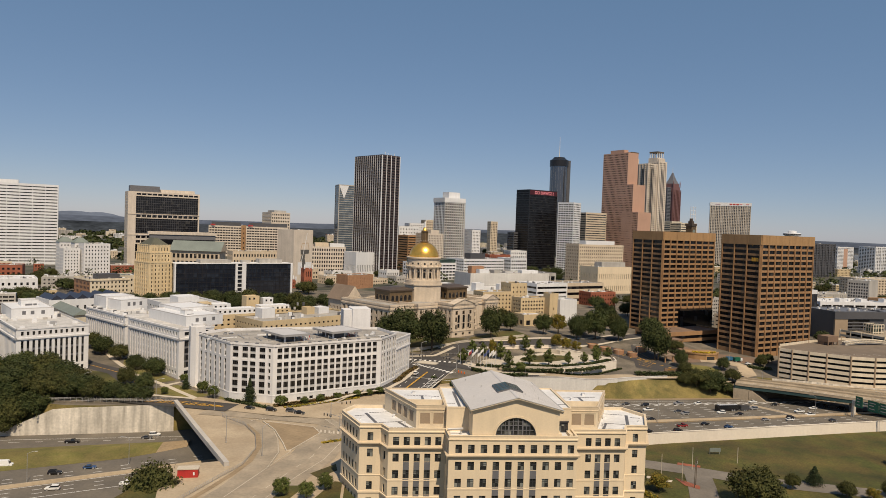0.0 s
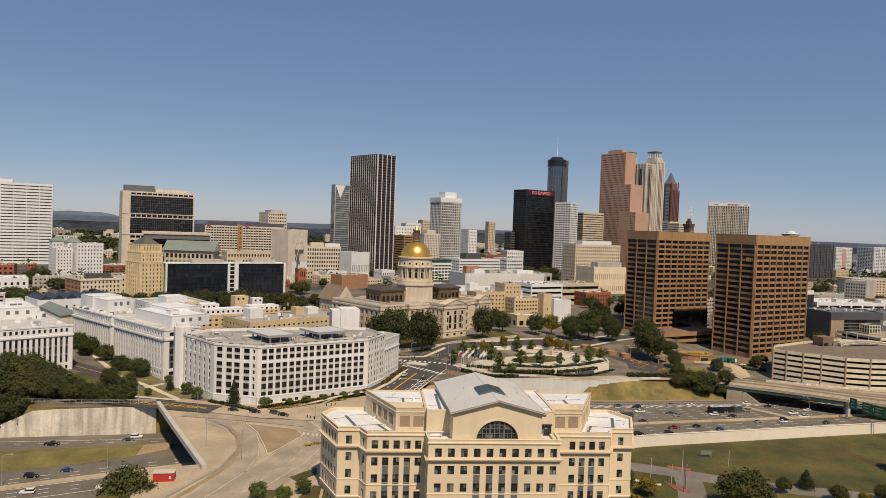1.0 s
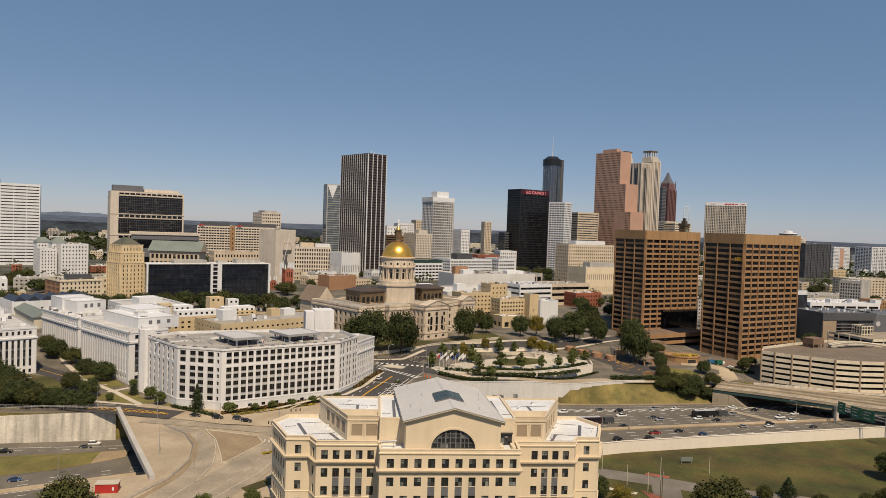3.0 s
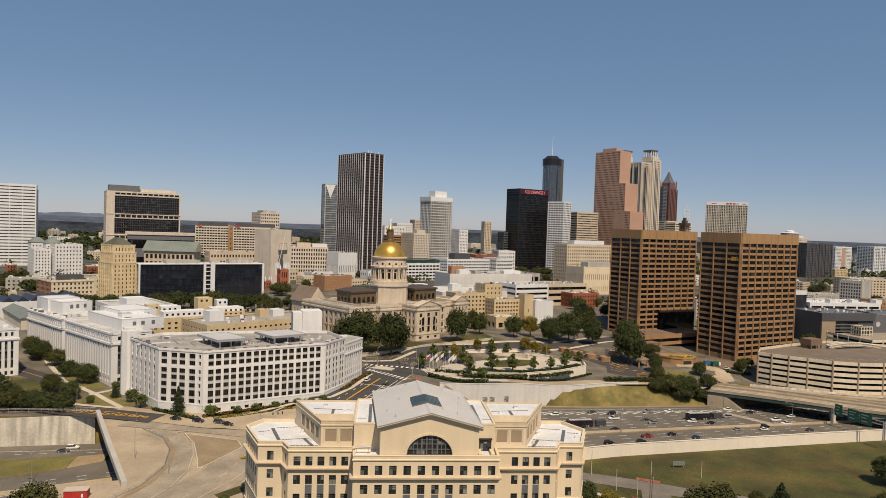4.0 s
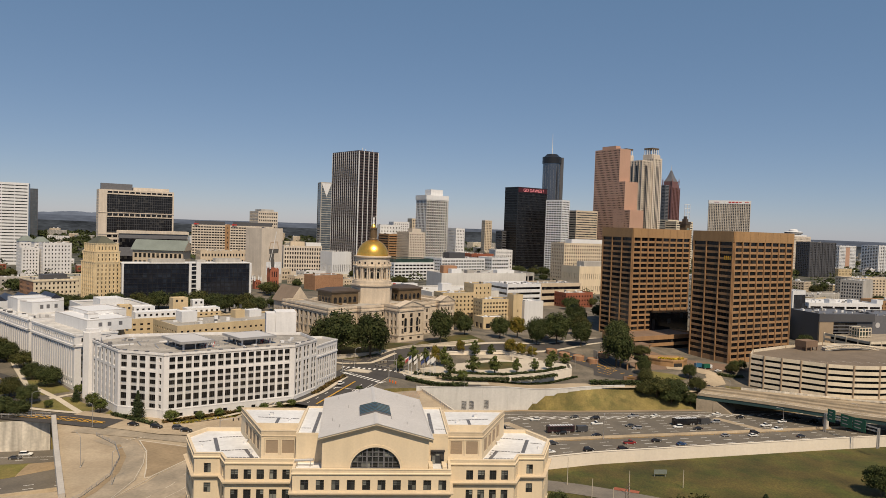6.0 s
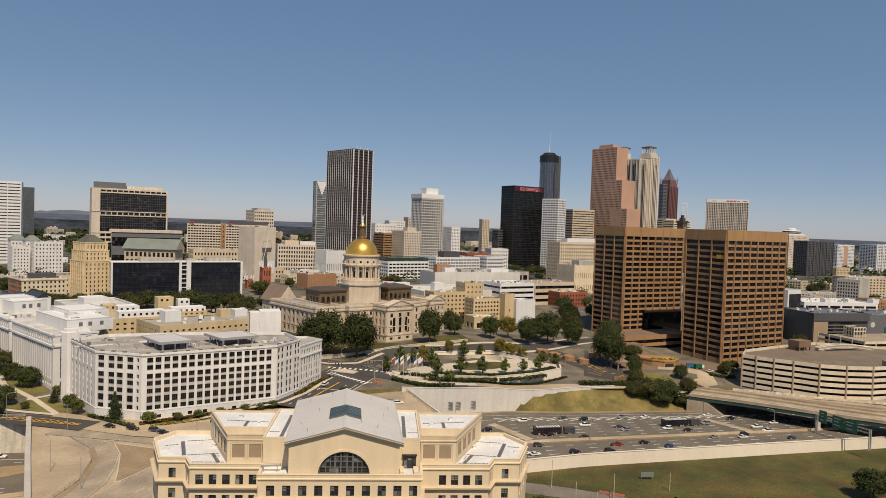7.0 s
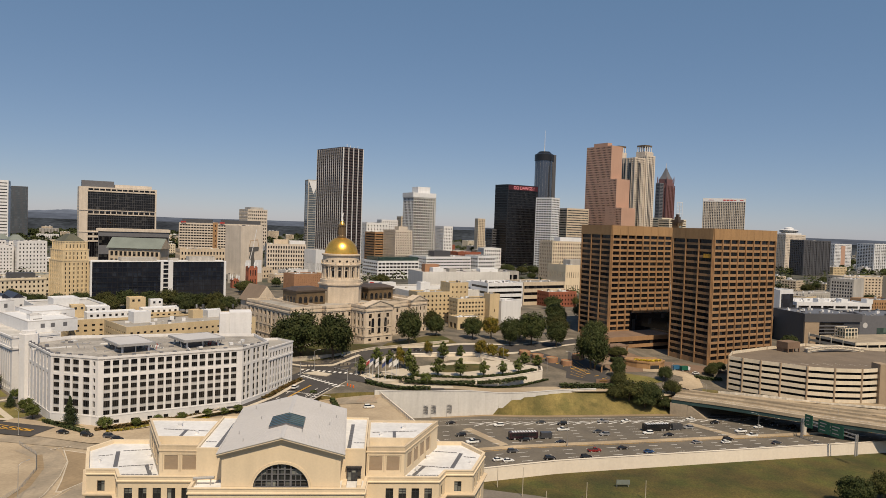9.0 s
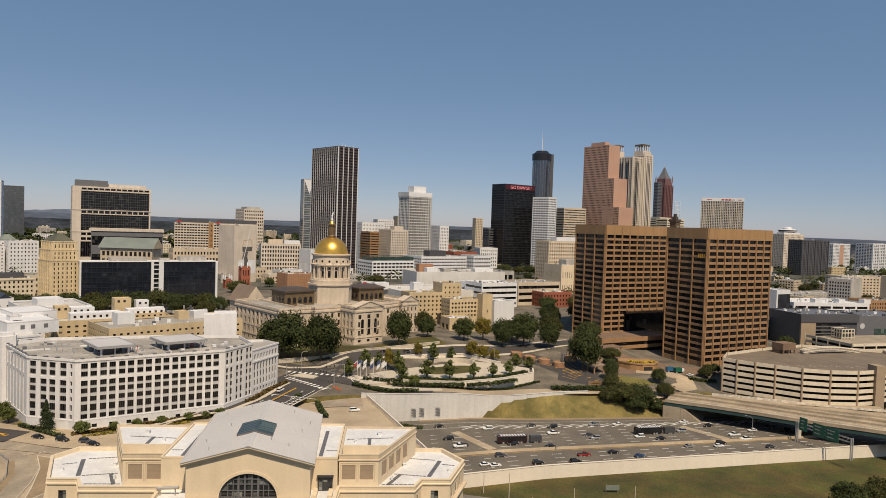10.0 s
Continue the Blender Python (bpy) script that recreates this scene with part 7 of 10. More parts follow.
# building with a painted end wall
e = tower("mural_building", "cream blind-walled building with a large painted mural", (-106, 850), 48, 31, 31, 75, M_PALE, G_DARK, 60, 1, 0.01, 0.02, M_ROOF_GREY, 0.2, 12)
a, b = block((-106, 850), 48, 31, 31)[:2]
m_mural = mat("faded_tan_mural_paint", (0.45, 0.33, 0.22), 0.9, 0.08, 0.2)
m_mural_dark = mat("dark_grey_mural_paint", (0.09, 0.085, 0.08), 0.9, 0.08, 0.2)
for pts, mm, out in (
    ([(7, 20), (29.5, 20), (29.5, 35.3), (7, 35.3)], M_WHITE_PAINT, 0.08),
    ([(11.5, 45), (24.5, 46), (25.4, 51), (11, 51)], m_mural_dark, 0.12),
    ([(14, 27), (18.5, 27), (19.5, 34), (18, 40), (19, 45.2), (13, 45), (11, 37.5), (14, 36)], m_mural_dark, 0.16),
    ([(11, 51), (11.9, 51), (13.6, 58), (12.7, 58)], m_mural, 0.12), ([(12.7, 58), (22.5, 59), (22.5, 59.9), (12.7, 58.9)], m_mural, 0.16),
    ([(24.5, 51), (25.4, 51), (23.4, 60), (22.5, 60)], m_mural, 0.20), ([(12.2, 36), (13.1, 36), (17.2, 51), (16.3, 51)], M_WHITE, 0.24), ([(16.4, 51), (17.2, 51), (21.8, 72), (20.8, 72)], M_WHITE, 0.24),
):
    g = Geo()
    g.poly([(*along(a, b, u, out), z) for u, z in pts])
    part("mural_patch", g, [mm], e, "plain painted mural shape")

for c, w, lab in (((-355, 1445), 66, "pale ribbon-windowed office slab with a dark roof"), ((-279, 1445), 86, "pale ribbon-windowed office slab with a dark roof")):
    e = tower("office_slab", lab, c, 12, w, 34, 72, M_PALE, G_DARK, 5.5, 11, 0.8, 0.5, z0=12, group="pair of office slabs")
    roof_box(e, (c[0] + 4, c[1] + 8), 12, w - 8, 20, 72, 80, M_DARKGREY)
    g = Geo()
    for k in range(4):
        a, b = (c[0] + 4 + k * 2.5, c[1] + 0.5), (c[0] + 6 + k * 2.5, c[1] + 0.9)
        g.box(a[0], b[0], c[1] - 0.6, c[1] - 0.3, 73, 76)
    part("sign_bars", g, [M_RED], e, "small red roof sign")
tower("office_block", "brown block between two pale office slabs", (-290, 1452), 12, 10, 20, 74, M_BROWN, G_DARK, 8, 6, 0.2, 0.4, z0=12)
e = tower("hotel_block", "beige hotel block with a glazed top floor", (-254, 1611), 30, 46, 60, 106, M_PALE, G_DARK, 4.5, 12, 0.55, 0.5, z0=12)
roof_box(e, (-250, 1622), 30, 30, 40, 106, 111, M_GREY)
e = tower("court_building", "beige courthouse block with vertical slot windows", (-103, 1000), 15, 54, 30, 50, M_PALE, G_DARK, 3.6, 6, 0.55, 0.6, z0=13)
roof_box(e, (-95, 1010), 15, 20, 12, 50, 56, M_BEIGE)
roof_box(e, (-74, 1014), 15, 22, 12, 50, 55, M_WHITE_PAINT)
e = tower("federal_annex", "low building with a long verdigris roof", (-246, 828), -4, 57, 24, 46, M_BEIGE, G_DARK, 5, 4, 0.6, 0.6, z0=11)
g = Geo()
q = block((-248, 826), -4, 61, 28)
m0, m1 = ((q[0][0] + q[3][0]) / 2, (q[0][1] + q[3][1]) / 2), ((q[1][0] + q[2][0]) / 2, (q[1][1] + q[2][1]) / 2)
g.poly([(*q[0], 47), (*q[1], 47), (*m1, 58.5), (*m0, 58.5)])
g.poly([(*q[2], 47), (*q[3], 47), (*m0, 58.5), (*m1, 58.5)])
g.poly([(*q[1], 47), (*q[2], 47), (*m1, 58.5)], 1)
g.poly([(*q[3], 47), (*q[0], 47), (*m0, 58.5)], 1)
part("gabled_roof", g, [M_GREEN_ROOF, M_BEIGE], e, "grey-green metal gabled roof")
e = tower("federal_annex", "tall dark recess block with a pale roof slab", (-322, 985), 20, 88, 30, 61, M_SPANDREL, G_BLACK, 0, 2, 1, 0.5, z0=11, low=0.55)
roof_box(e, (-324, 983), 20, 92, 34, 61.2, 64.5, M_PALE, "roof_slab", "thick pale roof slab")
tower("office_block", "beige low row of offices", (-190, 900), 32, 84, 20, 44, M_BEIGE, G_DARK, 4, 4, 0.5, 0.45, z0=11)
for c, wr_, wl_, zt, roofed in (((-352, 845), 30, 26, 50, False), ((-368, 858), 16, 14, 50, True), ((-392, 872), 16, 14, 50, True), ((-372, 838), 18, 16, 44, False)):
    e = tower("terminal_building", "white terraced office building under small green hipped roofs" if roofed else "white punched-window office building", c, 40, wr_, wl_, zt, M_WHITE, G_DARK, 3.6, 9, 0.36, 0.42, z0=9, group="white terraced buildings")
    if roofed:
        g = Geo()
        q = inset(block(c, 40, wr_, wl_), -0.6)
        u = inset(q, 6)
        for i in range(4):
            g.poly([(*q[i], 51), (*q[(i + 1) % 4], 51), (*u[(i + 1) % 4], 57), (*u[i], 57)])
        g.poly([(*p, 57) for p in u])
        part("hipped_roof", g, [M_GREEN_ROOF], e, "dull green hipped roof")
tower("brick_block", "low red brick block with a flat roof", (-560, 830), 15, 70, 24, 30, M_BRICK, G_DARK, 5, 4, 0.5, 0.45, z0=9)
tower("brick_block", "red brick and white row of shops", (-440, 780), 20, 46, 24, 26, M_BRICK, G_DARK, 5, 3, 0.5, 0.45, z0=9)
e = tower("office_block", "cream three-storey block with a long brick side and a dark roof", (-264, 648), 42, 36, 40, 25.5, M_CREAM, G_DARK, 3.6, 4, 0.42, 0.5, z0=8)
g = Geo()
q = block((-264, 648), 42, 36, 40)
ledge(g, q[3], q[0], 8, 24.6, 0.06, -0.02)
part("brick_face", g, [M_TERRA], e, "tan brick side wall")
for z, h in ((12.2, 2.2), (16.4, 2.2), (20.6, 2.2)):
    for u0, u1 in bays(40, 11, 0.4, 1.0):
        g = Geo()
        ledge(g, along(q[3], q[0], u0, 0), along(q[3], q[0], u1, 0), z, z + h, 0.12, -0.05)
        part("window", g, [G_DARK], e)
g = Geo()
ledge(g, q[0], q[1], 24.4, 25.4, 0.5, 0.1, 0.4)
ledge(g, q[3], q[0], 24.4, 25.4, 0.5, 0.1, 0.4)
part("cornice", g, [M_CREAM], e)
roof_box(e, (-262, 660), 42, 20, 12, 25, 29.5, M_DARKGREY)
e = tower("office_block", "pale hall under a grey-green metal roof", (-252, 690), 42, 40, 30, 26, M_CREAM, G_DARK, 4, 3, 0.4, 0.4, M_GREEN_ROOF, z0=8)
tower("office_block", "pale low block with a metal roof", (-372, 640), 30, 60, 40, 23, M_WHITE_PAINT, G_DARK, 5, 2, 0.4, 0.4, M_ROOF_WHITE, z0=8)
# saw-tooth dark roof
e = tower("saw_tooth_hall", "low hall with a dark saw-tooth roof", (-252, 545), 42, 58, 30, 18, M_WHITE_PAINT, G_DARK, 6, 1, 0.3, 0.3, M_ROOF_WHITE, z0=6)
for k in range(6):
    g = Geo()
    o = along((-252, 545), (-252 + 43.1, 545 + 38.8), 1 + k * 9.4)
    q = block(o, 42, 9, 28)
    mid0, mid1 = along(q[0], q[1], 4.5), along(q[3], q[2], 4.5)
    g.poly([(*q[0], 18.4), (*mid0, 22), (*mid1, 22), (*q[3], 18.4)])
    g.poly([(*mid0, 22), (*q[1], 18.4), (*q[2], 18.4), (*mid1, 22)])
    g.poly([(*q[0], 18.4), (*q[1], 18.4), (*mid0, 22)])
    part("roof_bay", g, [mat("dark_blue_roof_panel", (0.03, 0.035, 0.055), 0.4, 0.1) if k == 0 else bpy.data.materials["dark_blue_roof_panel"]], e)
e = thing("long_hall", "long low hall with a grey-green metal roof", "building", (-250, 545, 8))
g = Geo()
q = [(-213, 497), (-205, 507), (-276, 600), (-284, 591)]
g.prism(q, 4, 14)
part("wall", g, [M_CREAM], e)
m0, m1 = ((q[0][0] + q[1][0]) / 2, (q[0][1] + q[1][1]) / 2), ((q[2][0] + q[3][0]) / 2, (q[2][1] + q[3][1]) / 2)
g = Geo()
o = inset(q, -1.0)
g.poly([(*o[1], 14), (*o[2], 14), (*m1, 17.5), (*m0, 17.5)])
g.poly([(*o[3], 14), (*o[0], 14), (*m0, 17.5), (*m1, 17.5)])
g.poly([(*o[0], 14), (*o[1], 14), (*m0, 17.5)])
part("roof", g, [M_GREEN_ROOF], e, "grey-green standing seam roof")
FOOT.append((-245, 548, 40))

# between the capitol and the towers
tower("tan_wing", "tan brick office wing with small windows", (88, 566), 23, 30, 16, 31, M_TAN, G_DARK, 3.6, 6, 0.4, 0.45, z0=9)
tower("tan_wing", "tan brick tower block with small windows", (114, 578), 23, 17, 16, 38, M_TAN, G_DARK, 4, 7, 0.3, 0.4, z0=9)
tower("tan_wing", "tan brick office wing with ribbon windows", (118, 553), 23, 30, 14, 28, M_TAN, G_DARK, 3.0, 6, 0.55, 0.5, z0=8)
tower("tan_wing", "tall tan brick stair tower", (143, 556), 23, 9, 9, 32, M_TAN, G_DARK, 9, 1, 0.1, 0.1, z0=8)
tower("white_block", "windowless white rendered block", (152, 556), 23, 18, 16, 27, M_WHITE_PAINT, G_DARK, 18, 1, 0.02, 0.02, M_ROOF_WHITE, z0=6)
tower("garage_block", "low tan garage with a pale roof", (116, 530), 23, 22, 14, 17, M_TAN, G_DARK, 8, 1, 0.6, 0.5, M_ROOF_WHITE, z0=8, low=0.2)
e = tower("parking_deck", "long blank pale concrete hall with a flat roof", (85, 650), 25, 120, 60, 23.5, M_WALL_GREY, G_BLACK, 60, 1, 0.02, 0.1, M_WALL_GREY, z0=10)
for o, wr, wl, h, m_ in (((95, 660), 10, 8, 31, M_WHITE_PAINT), ((120, 668), 6, 6, 30, M_WHITE_PAINT), ((150, 690), 40, 20, 30, M_WHITE_PAINT), ((60, 672), 14, 8, 29, M_WHITE_PAINT)):
    roof_box(e, o, 25, wr, wl, 23, h, m_)
tower("parking_deck", "white open parking deck", (158, 668), 25, 40, 30, 31, M_WHITE_PAINT, G_BLACK, 0, 4, 1, 0.42, M_ROOF_WHITE, z0=9)
tower("parking_deck", "beige open parking deck", (198, 700), 25, 52, 30, 30, M_BEIGE, G_BLACK, 0, 3, 1, 0.45, M_ROOF_GREY, z0=9)
tower("brick_block", "red brick building with a rounded corner", (221, 690), 23, 34, 23, 22, M_BRICK, G_DARK, 4, 3, 0.4, 0.45, z0=8)
tower("brick_block", "long brown brick warehouse", (-36, 790), 40, 38, 22, 25, M_TERRA, G_DARK, 3, 7, 0.2, 0.3, z0=11)
e = tower("exhibition_hall", "wide blank pale concrete hall with a flat roof", (101, 745), 20, 104, 40, 34.5, M_WALL_GREY, G_DARK, 60, 1, 0.01, 0.02, M_ROOF_PALE, z0=10)
for o, w_, h_, m_ in (((112, 752), 12, 39, M_WHITE_PAINT), ((130, 760), 8, 38, M_GREY), ((165, 775), 22, 38, M_WHITE_PAINT), ((104, 760), 16, 42, M_TERRA)):
    roof_box(e, o, 20, w_, 9, 34, h_, m_, label="brown brick roof house" if m_ is M_TERRA else "pale rooftop plant house")
tower("office_block", "grey open-framed concrete building", (150, 775), 25, 70, 40, 34, M_GREY, G_BLACK, 8, 2, 0.75, 0.6, z0=10)
# slate-roofed church beside the capitol
e = tower("church", "stone church with a steep brown slate roof", (-24, 516), 38, 15, 24, 27, M_LIME, G_DARK, 5, 1, 0.3, 0.5, z0=8, par=0)
g = Geo()
q = block((-24.6, 515), 38, 16.5, 26)
m0, m1 = ((q[0][0] + q[1][0]) / 2, (q[0][1] + q[1][1]) / 2), ((q[2][0] + q[3][0]) / 2, (q[2][1] + q[3][1]) / 2)
g.poly([(*q[1], 27), (*q[2], 27), (*m1, 38), (*m0, 38)])
g.poly([(*q[3], 27), (*q[0], 27), (*m0, 38), (*m1, 38)])
g.poly([(*q[0], 27), (*q[1], 27), (*m0, 38)], 1)
g.poly([(*q[2], 27), (*q[3], 27), (*m1, 38)], 1)
part("slate_roof", g, [M_SLATE, M_LIME], e, "steep brown slate roof")
# red brick church towers with white pinnacles
for c, w, z in (((-86.8, 800), 10, 31), ((-101.6, 790), 7, 18)):
    e = tower("church_tower", "red brick church tower with white pinnacles", c, 30, w, w, z, M_BRICK, G_DARK, 3, 2, 0.4, 0.6, z0=9, group="church towers")
    for x, y in block((c[0], c[1]), 30, w, w):
        g = Geo()
        g.lathe([(0.9, z), (0.9, z + 2.5), (0.05, z + 6)], 6, (x, y))
        part("pinnacle", g, [M_WHITE_PAINT], e)
for x, y, wr_, wl_, zt, m_, r_ in ((-66, 850, 26, 18, 19, M_BEIGE, M_ROOF_PALE), (-30, 870, 30, 20, 20, M_CREAM, M_ROOF_WHITE), (-120, 850, 26, 20, 18, M_GREY, M_ROOF_PALE), (-62, 905, 32, 20, 21, M_WHITE, M_ROOF_PALE),
                                  (-8, 840, 24, 18, 18, M_BEIGE, M_ROOF_GREY), (22, 860, 30, 20, 20, M_GREY, M_ROOF_PALE), (-105, 905, 30, 20, 22, M_BEIGE, M_ROOF_WHITE), (10, 915, 22, 18, 24, M_WHITE, M_ROOF_PALE)):
    tower("low_building", "low flat-roofed downtown shop block", (x, y), 38, wr_, wl_, zt, m_, G_DARK, 4.0, 2, 0.5, 0.45, r_, z0=9, group="shop blocks round the church")
# coloured hoarding beyond the dome
g = Geo()
g.box(47, 58, 690, 690.6, 22, 29)
hb = solid("billboard", g, [M_WHITE_PAINT], "white billboard with plain orange and yellow patches", "billboard", "")
for x0, x1, z0_, z1_, mm in ((48, 52, 23, 28, M_RED), (52.5, 57, 23, 26, M_YELLOW)):
    g = Geo()
    g.box(x0, x1, 689.9, 690, z0_, z1_)
    part("billboard_patch", g, [mm], hb)

# east side beyond the towers
e = tower("office_tower", "dark grey apartment tower", (868, 1300), 20, 78, 30, 78, M_DARKGREY, G_DARK, 4.0, 20, 0.55, 0.6, z0=8)
bars_on(e, (868, 1300), 20, 78, 8, 78, 8, 2.2, M_DARKGREY, "pier", 0.8)
e = tower("office_tower", "white apartment tower with a brick stripe", (1070, 1500), 20, 58, 30, 71, M_WHITE_PAINT, G_DARK, 4.0, 19, 0.6, 0.5, z0=8)
g = Geo()
a, b = block((1070, 1500), 20, 58, 30)[:2]
p, q, r, s = along(a, b, 22, 0.4), along(a, b, 36, 0.4), along(a, b, 36, 0), along(a, b, 22, 0)
g.hexa([(*p, 20), (*q, 20), (*r, 20), (*s, 20), (*p, 68), (*q, 68), (*r, 68), (*s, 68)])
part("brick_stripe", g, [M_PINK], e)
e = tower("office_tower", "white apartment tower with stacked dark balconies", (1164, 1500), 20, 150, 40, 74, M_WHITE_PAINT, G_DARK, 7.0, 19, 0.66, 0.55, z0=8)
bars_on(e, (1164, 1500), 20, 150, 8, 74, 7, 3.0, M_WHITE_PAINT, "pier", 1.0)
e = tower("hotel_tower", "cream hotel slab with a white rooftop penthouse", (941, 1480), 20, 64, 30, 89, M_PALE, G_DARK, 4, 22, 0.4, 0.5, z0=8)
g = Geo()
g.prism(inset(block((941, 1480), 20, 64, 30), 6), 89, 93)
part("penthouse", g, [M_WHITE_PAINT], e)
e = thing("round_hotel", "white round-topped hotel behind the apartment towers", "building", (1090, 1712, 8))
FOOT.append((1090, 1712, 30))
for nm, prof, m_ in (("shaft", [(17, 6), (17, 96)], M_PALE), ("restaurant_disc", [(17, 95), (22, 97), (22, 101.5), (18, 103)], M_WHITE_PAINT), ("disc_window", [(22.2, 98), (22.2, 100.4)], G_DARK), ("cap", [(11, 103), (11, 107), (6, 109)], M_WHITE_PAINT)):
    g = Geo()
    g.lathe(prof, 28, (1090, 1712))
    part(nm, g, [m_], e)
e = tower("clock_tower", "ornate brown clock tower with a pale clock face", (593, 1250), 30, 13, 13, 104, M_BRONZE, G_DARK, 6, 12, 0.2, 0.4, z0=12)
for k in range(3):
    g = Geo()
    g.prism(inset(block((593, 1250), 30, 13, 13), 1 + k * 1.6 if k else -1.2), 104 + k * 5, 109 + k * 5)
    part("crown_tier", g, [M_ROOF_DARK], e)
g = Geo()
a, b = block((593, 1250), 30, 13, 13)[:2]
g.poly([(*along(a, b, 6.5 + 4 * math.cos(2 * math.pi * i / 20), 0.3), 94 + 4 * math.sin(2 * math.pi * i / 20)) for i in range(20)])
part("clock_face", g, [M_GREEN_ROOF], e)
for x in (594, 599, 604):
    g = Geo()
    g.rod((x, 1260, 114), (x, 1260, 142), 0.5)
    part("sign_post", g, [M_WHITE_PAINT], e, "white open sign frame post")
for z in (120, 127, 134, 141):
    g = Geo()
    g.rod((594, 1260, z), (604, 1260, z), 0.4)
    part("sign_rail", g, [M_WHITE_PAINT], e)
tower("office_block", "cream ribbon-windowed office block", (640, 1400), 25, 50, 30, 112, M_CREAM, G_DARK, 0, 20, 1, 0.4, z0=12)
tower("office_block", "low cream ribbon-windowed tower", (690, 1560), 25, 34, 30, 118, M_CREAM, G_DARK, 0, 20, 1, 0.4, z0=12)
def louvre_rows(e, a, b, u0, u1, z0, z1, n, mat_, name="louvre", out=0.3):
    for k in range(n):
        z = z0 + (z1 - z0) * k / n
        g = Geo()
        ledge(g, along(a, b, u0, 0), along(a, b, u1, 0), z, z + (z1 - z0) / n * 0.35, out, 0.05)
        part(name, g, [mat_], e)


e = tower("campus_building", "dark campus building with a brown wall and louvred glass", (378.4, 530), 8, 50, 36, 26.3, M_DARKGREY, G_BLACK, 50, 1, 0.02, 0.02, M_SPANDREL, z0=-2, par=0.3)
a, b = block((378.4, 530), 8, 50, 36)[:2]
g = Geo()
ledge(g, along(a, b, -0.3, 0), along(a, b, 12.5, 0), -4, 24.5, 1.2, 0.2)
part("brown_wall", g, [M_LOUVRE], e, "blank taupe wall panel")
g = Geo()
ledge(g, along(a, b, 12.5, 0), along(a, b, 35, 0), 0, 19.5, 0.5, 0.1)
part("glazing", g, [G_BLACK], e, "dark glass field behind louvres")
louvre_rows(e, a, b, 12.5, 35, 1, 19.5, 7, M_SPANDREL, out=0.8)
g = Geo()
ledge(g, along(a, b, -1, 0), along(a, b, 50.5, 0), 20.5, 26.4, 1.6, 0.1)
part("top_band", g, [M_DARKGREY], e, "dark metal top storey band")
e = tower("campus_building", "slate grey campus wing with a small round emblem", (430, 541), 8, 60, 36, 24.5, M_SPANDREL, G_BLACK, 60, 1, 0.02, 0.02, M_SPANDREL, z0=-2, par=0.3)
a, b = block((430, 541), 8, 60, 36)[:2]
g = Geo()
g.poly([(*along(a, b, 6 + 2.2 * math.cos(2 * math.pi * k / 20), 0.1), 17 + 2.2 * math.sin(2 * math.pi * k / 20)) for k in range(20)])
part("emblem", g, [M_ROOF_METAL], e, "pale round emblem")
g = Geo()
ledge(g, along(a, b, 17, 0), along(a, b, 34, 0), 10, 15, 0.2, 0.1)
part("glazing", g, [G_GREEN], e)
e = tower("campus_building", "teal-black glass wing beside the brown tower", (366, 560), 15, 32, 26, 19, M_DARKGREY, G_GREEN, 4.0, 4, 0.9, 0.85, M_ROOF_GREY, z0=-3)
# open steel stair tower
e = thing("stair_tower", "pale steel lattice stair tower beside the campus", "stair tower", (386, 500, -3))
q = block((390, 500), 10, 10.5, 9)
for i in range(4):
    a, b = q[i], q[(i + 1) % 4]
    for u in np.linspace(0, span(a, b), 5)[:-1]:
        x, y = along(a, b, float(u))
        g = Geo()
        g.rod((x, y, -6), (x, y, 20), 0.35, seg=4)
        part("post", g, [M_GARAGE], e)
    for z in (3.5, 7.0, 10.5, 14.0, 17.5, 20.0):
        g = Geo()
        ledge(g, a, b, z - 0.3, z + 0.3, 0.2, 0.2)
        part("beam", g, [M_GARAGE], e)
g = Geo()
g.prism(inset(q, 1.2), -6, 19.2)
part("core", g, [G_GREEN], e, "dull green glazed core")
# cream garage beyond the round one
e = thing("parking_garage", "cream concrete parking garage with long open decks", "building", (378, 470, -4))
q = block((379, 474), 10, 70, 40)
# near-black filling block, painted shade for the open decks
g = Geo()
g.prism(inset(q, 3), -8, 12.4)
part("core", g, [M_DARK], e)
for k in range(5):
    z = -1.5 + k * 3.6
    g = Geo()
    g.prism(inset(q, 0.4), z - 0.3, z, bottom=True)
    part("deck", g, [M_RAMP], e)
    for i in (0, 3):
        g = Geo()
        ledge(g, q[i], q[(i + 1) % 4], z - 0.5, z + 1.3, 0.1, 0.25)
        part("spandrel", g, [M_GARAGE], e)
for i in (0, 3):
    for u in np.arange(0, span(q[i], q[(i + 1) % 4]) + 0.1, 10):
        x, y = along(q[i], q[(i + 1) % 4], float(u))
        g = Geo()
        g.rod((x, y, -8), (x, y, 14.5), 0.5, seg=6)
        part("column", g, [M_GARAGE], e)
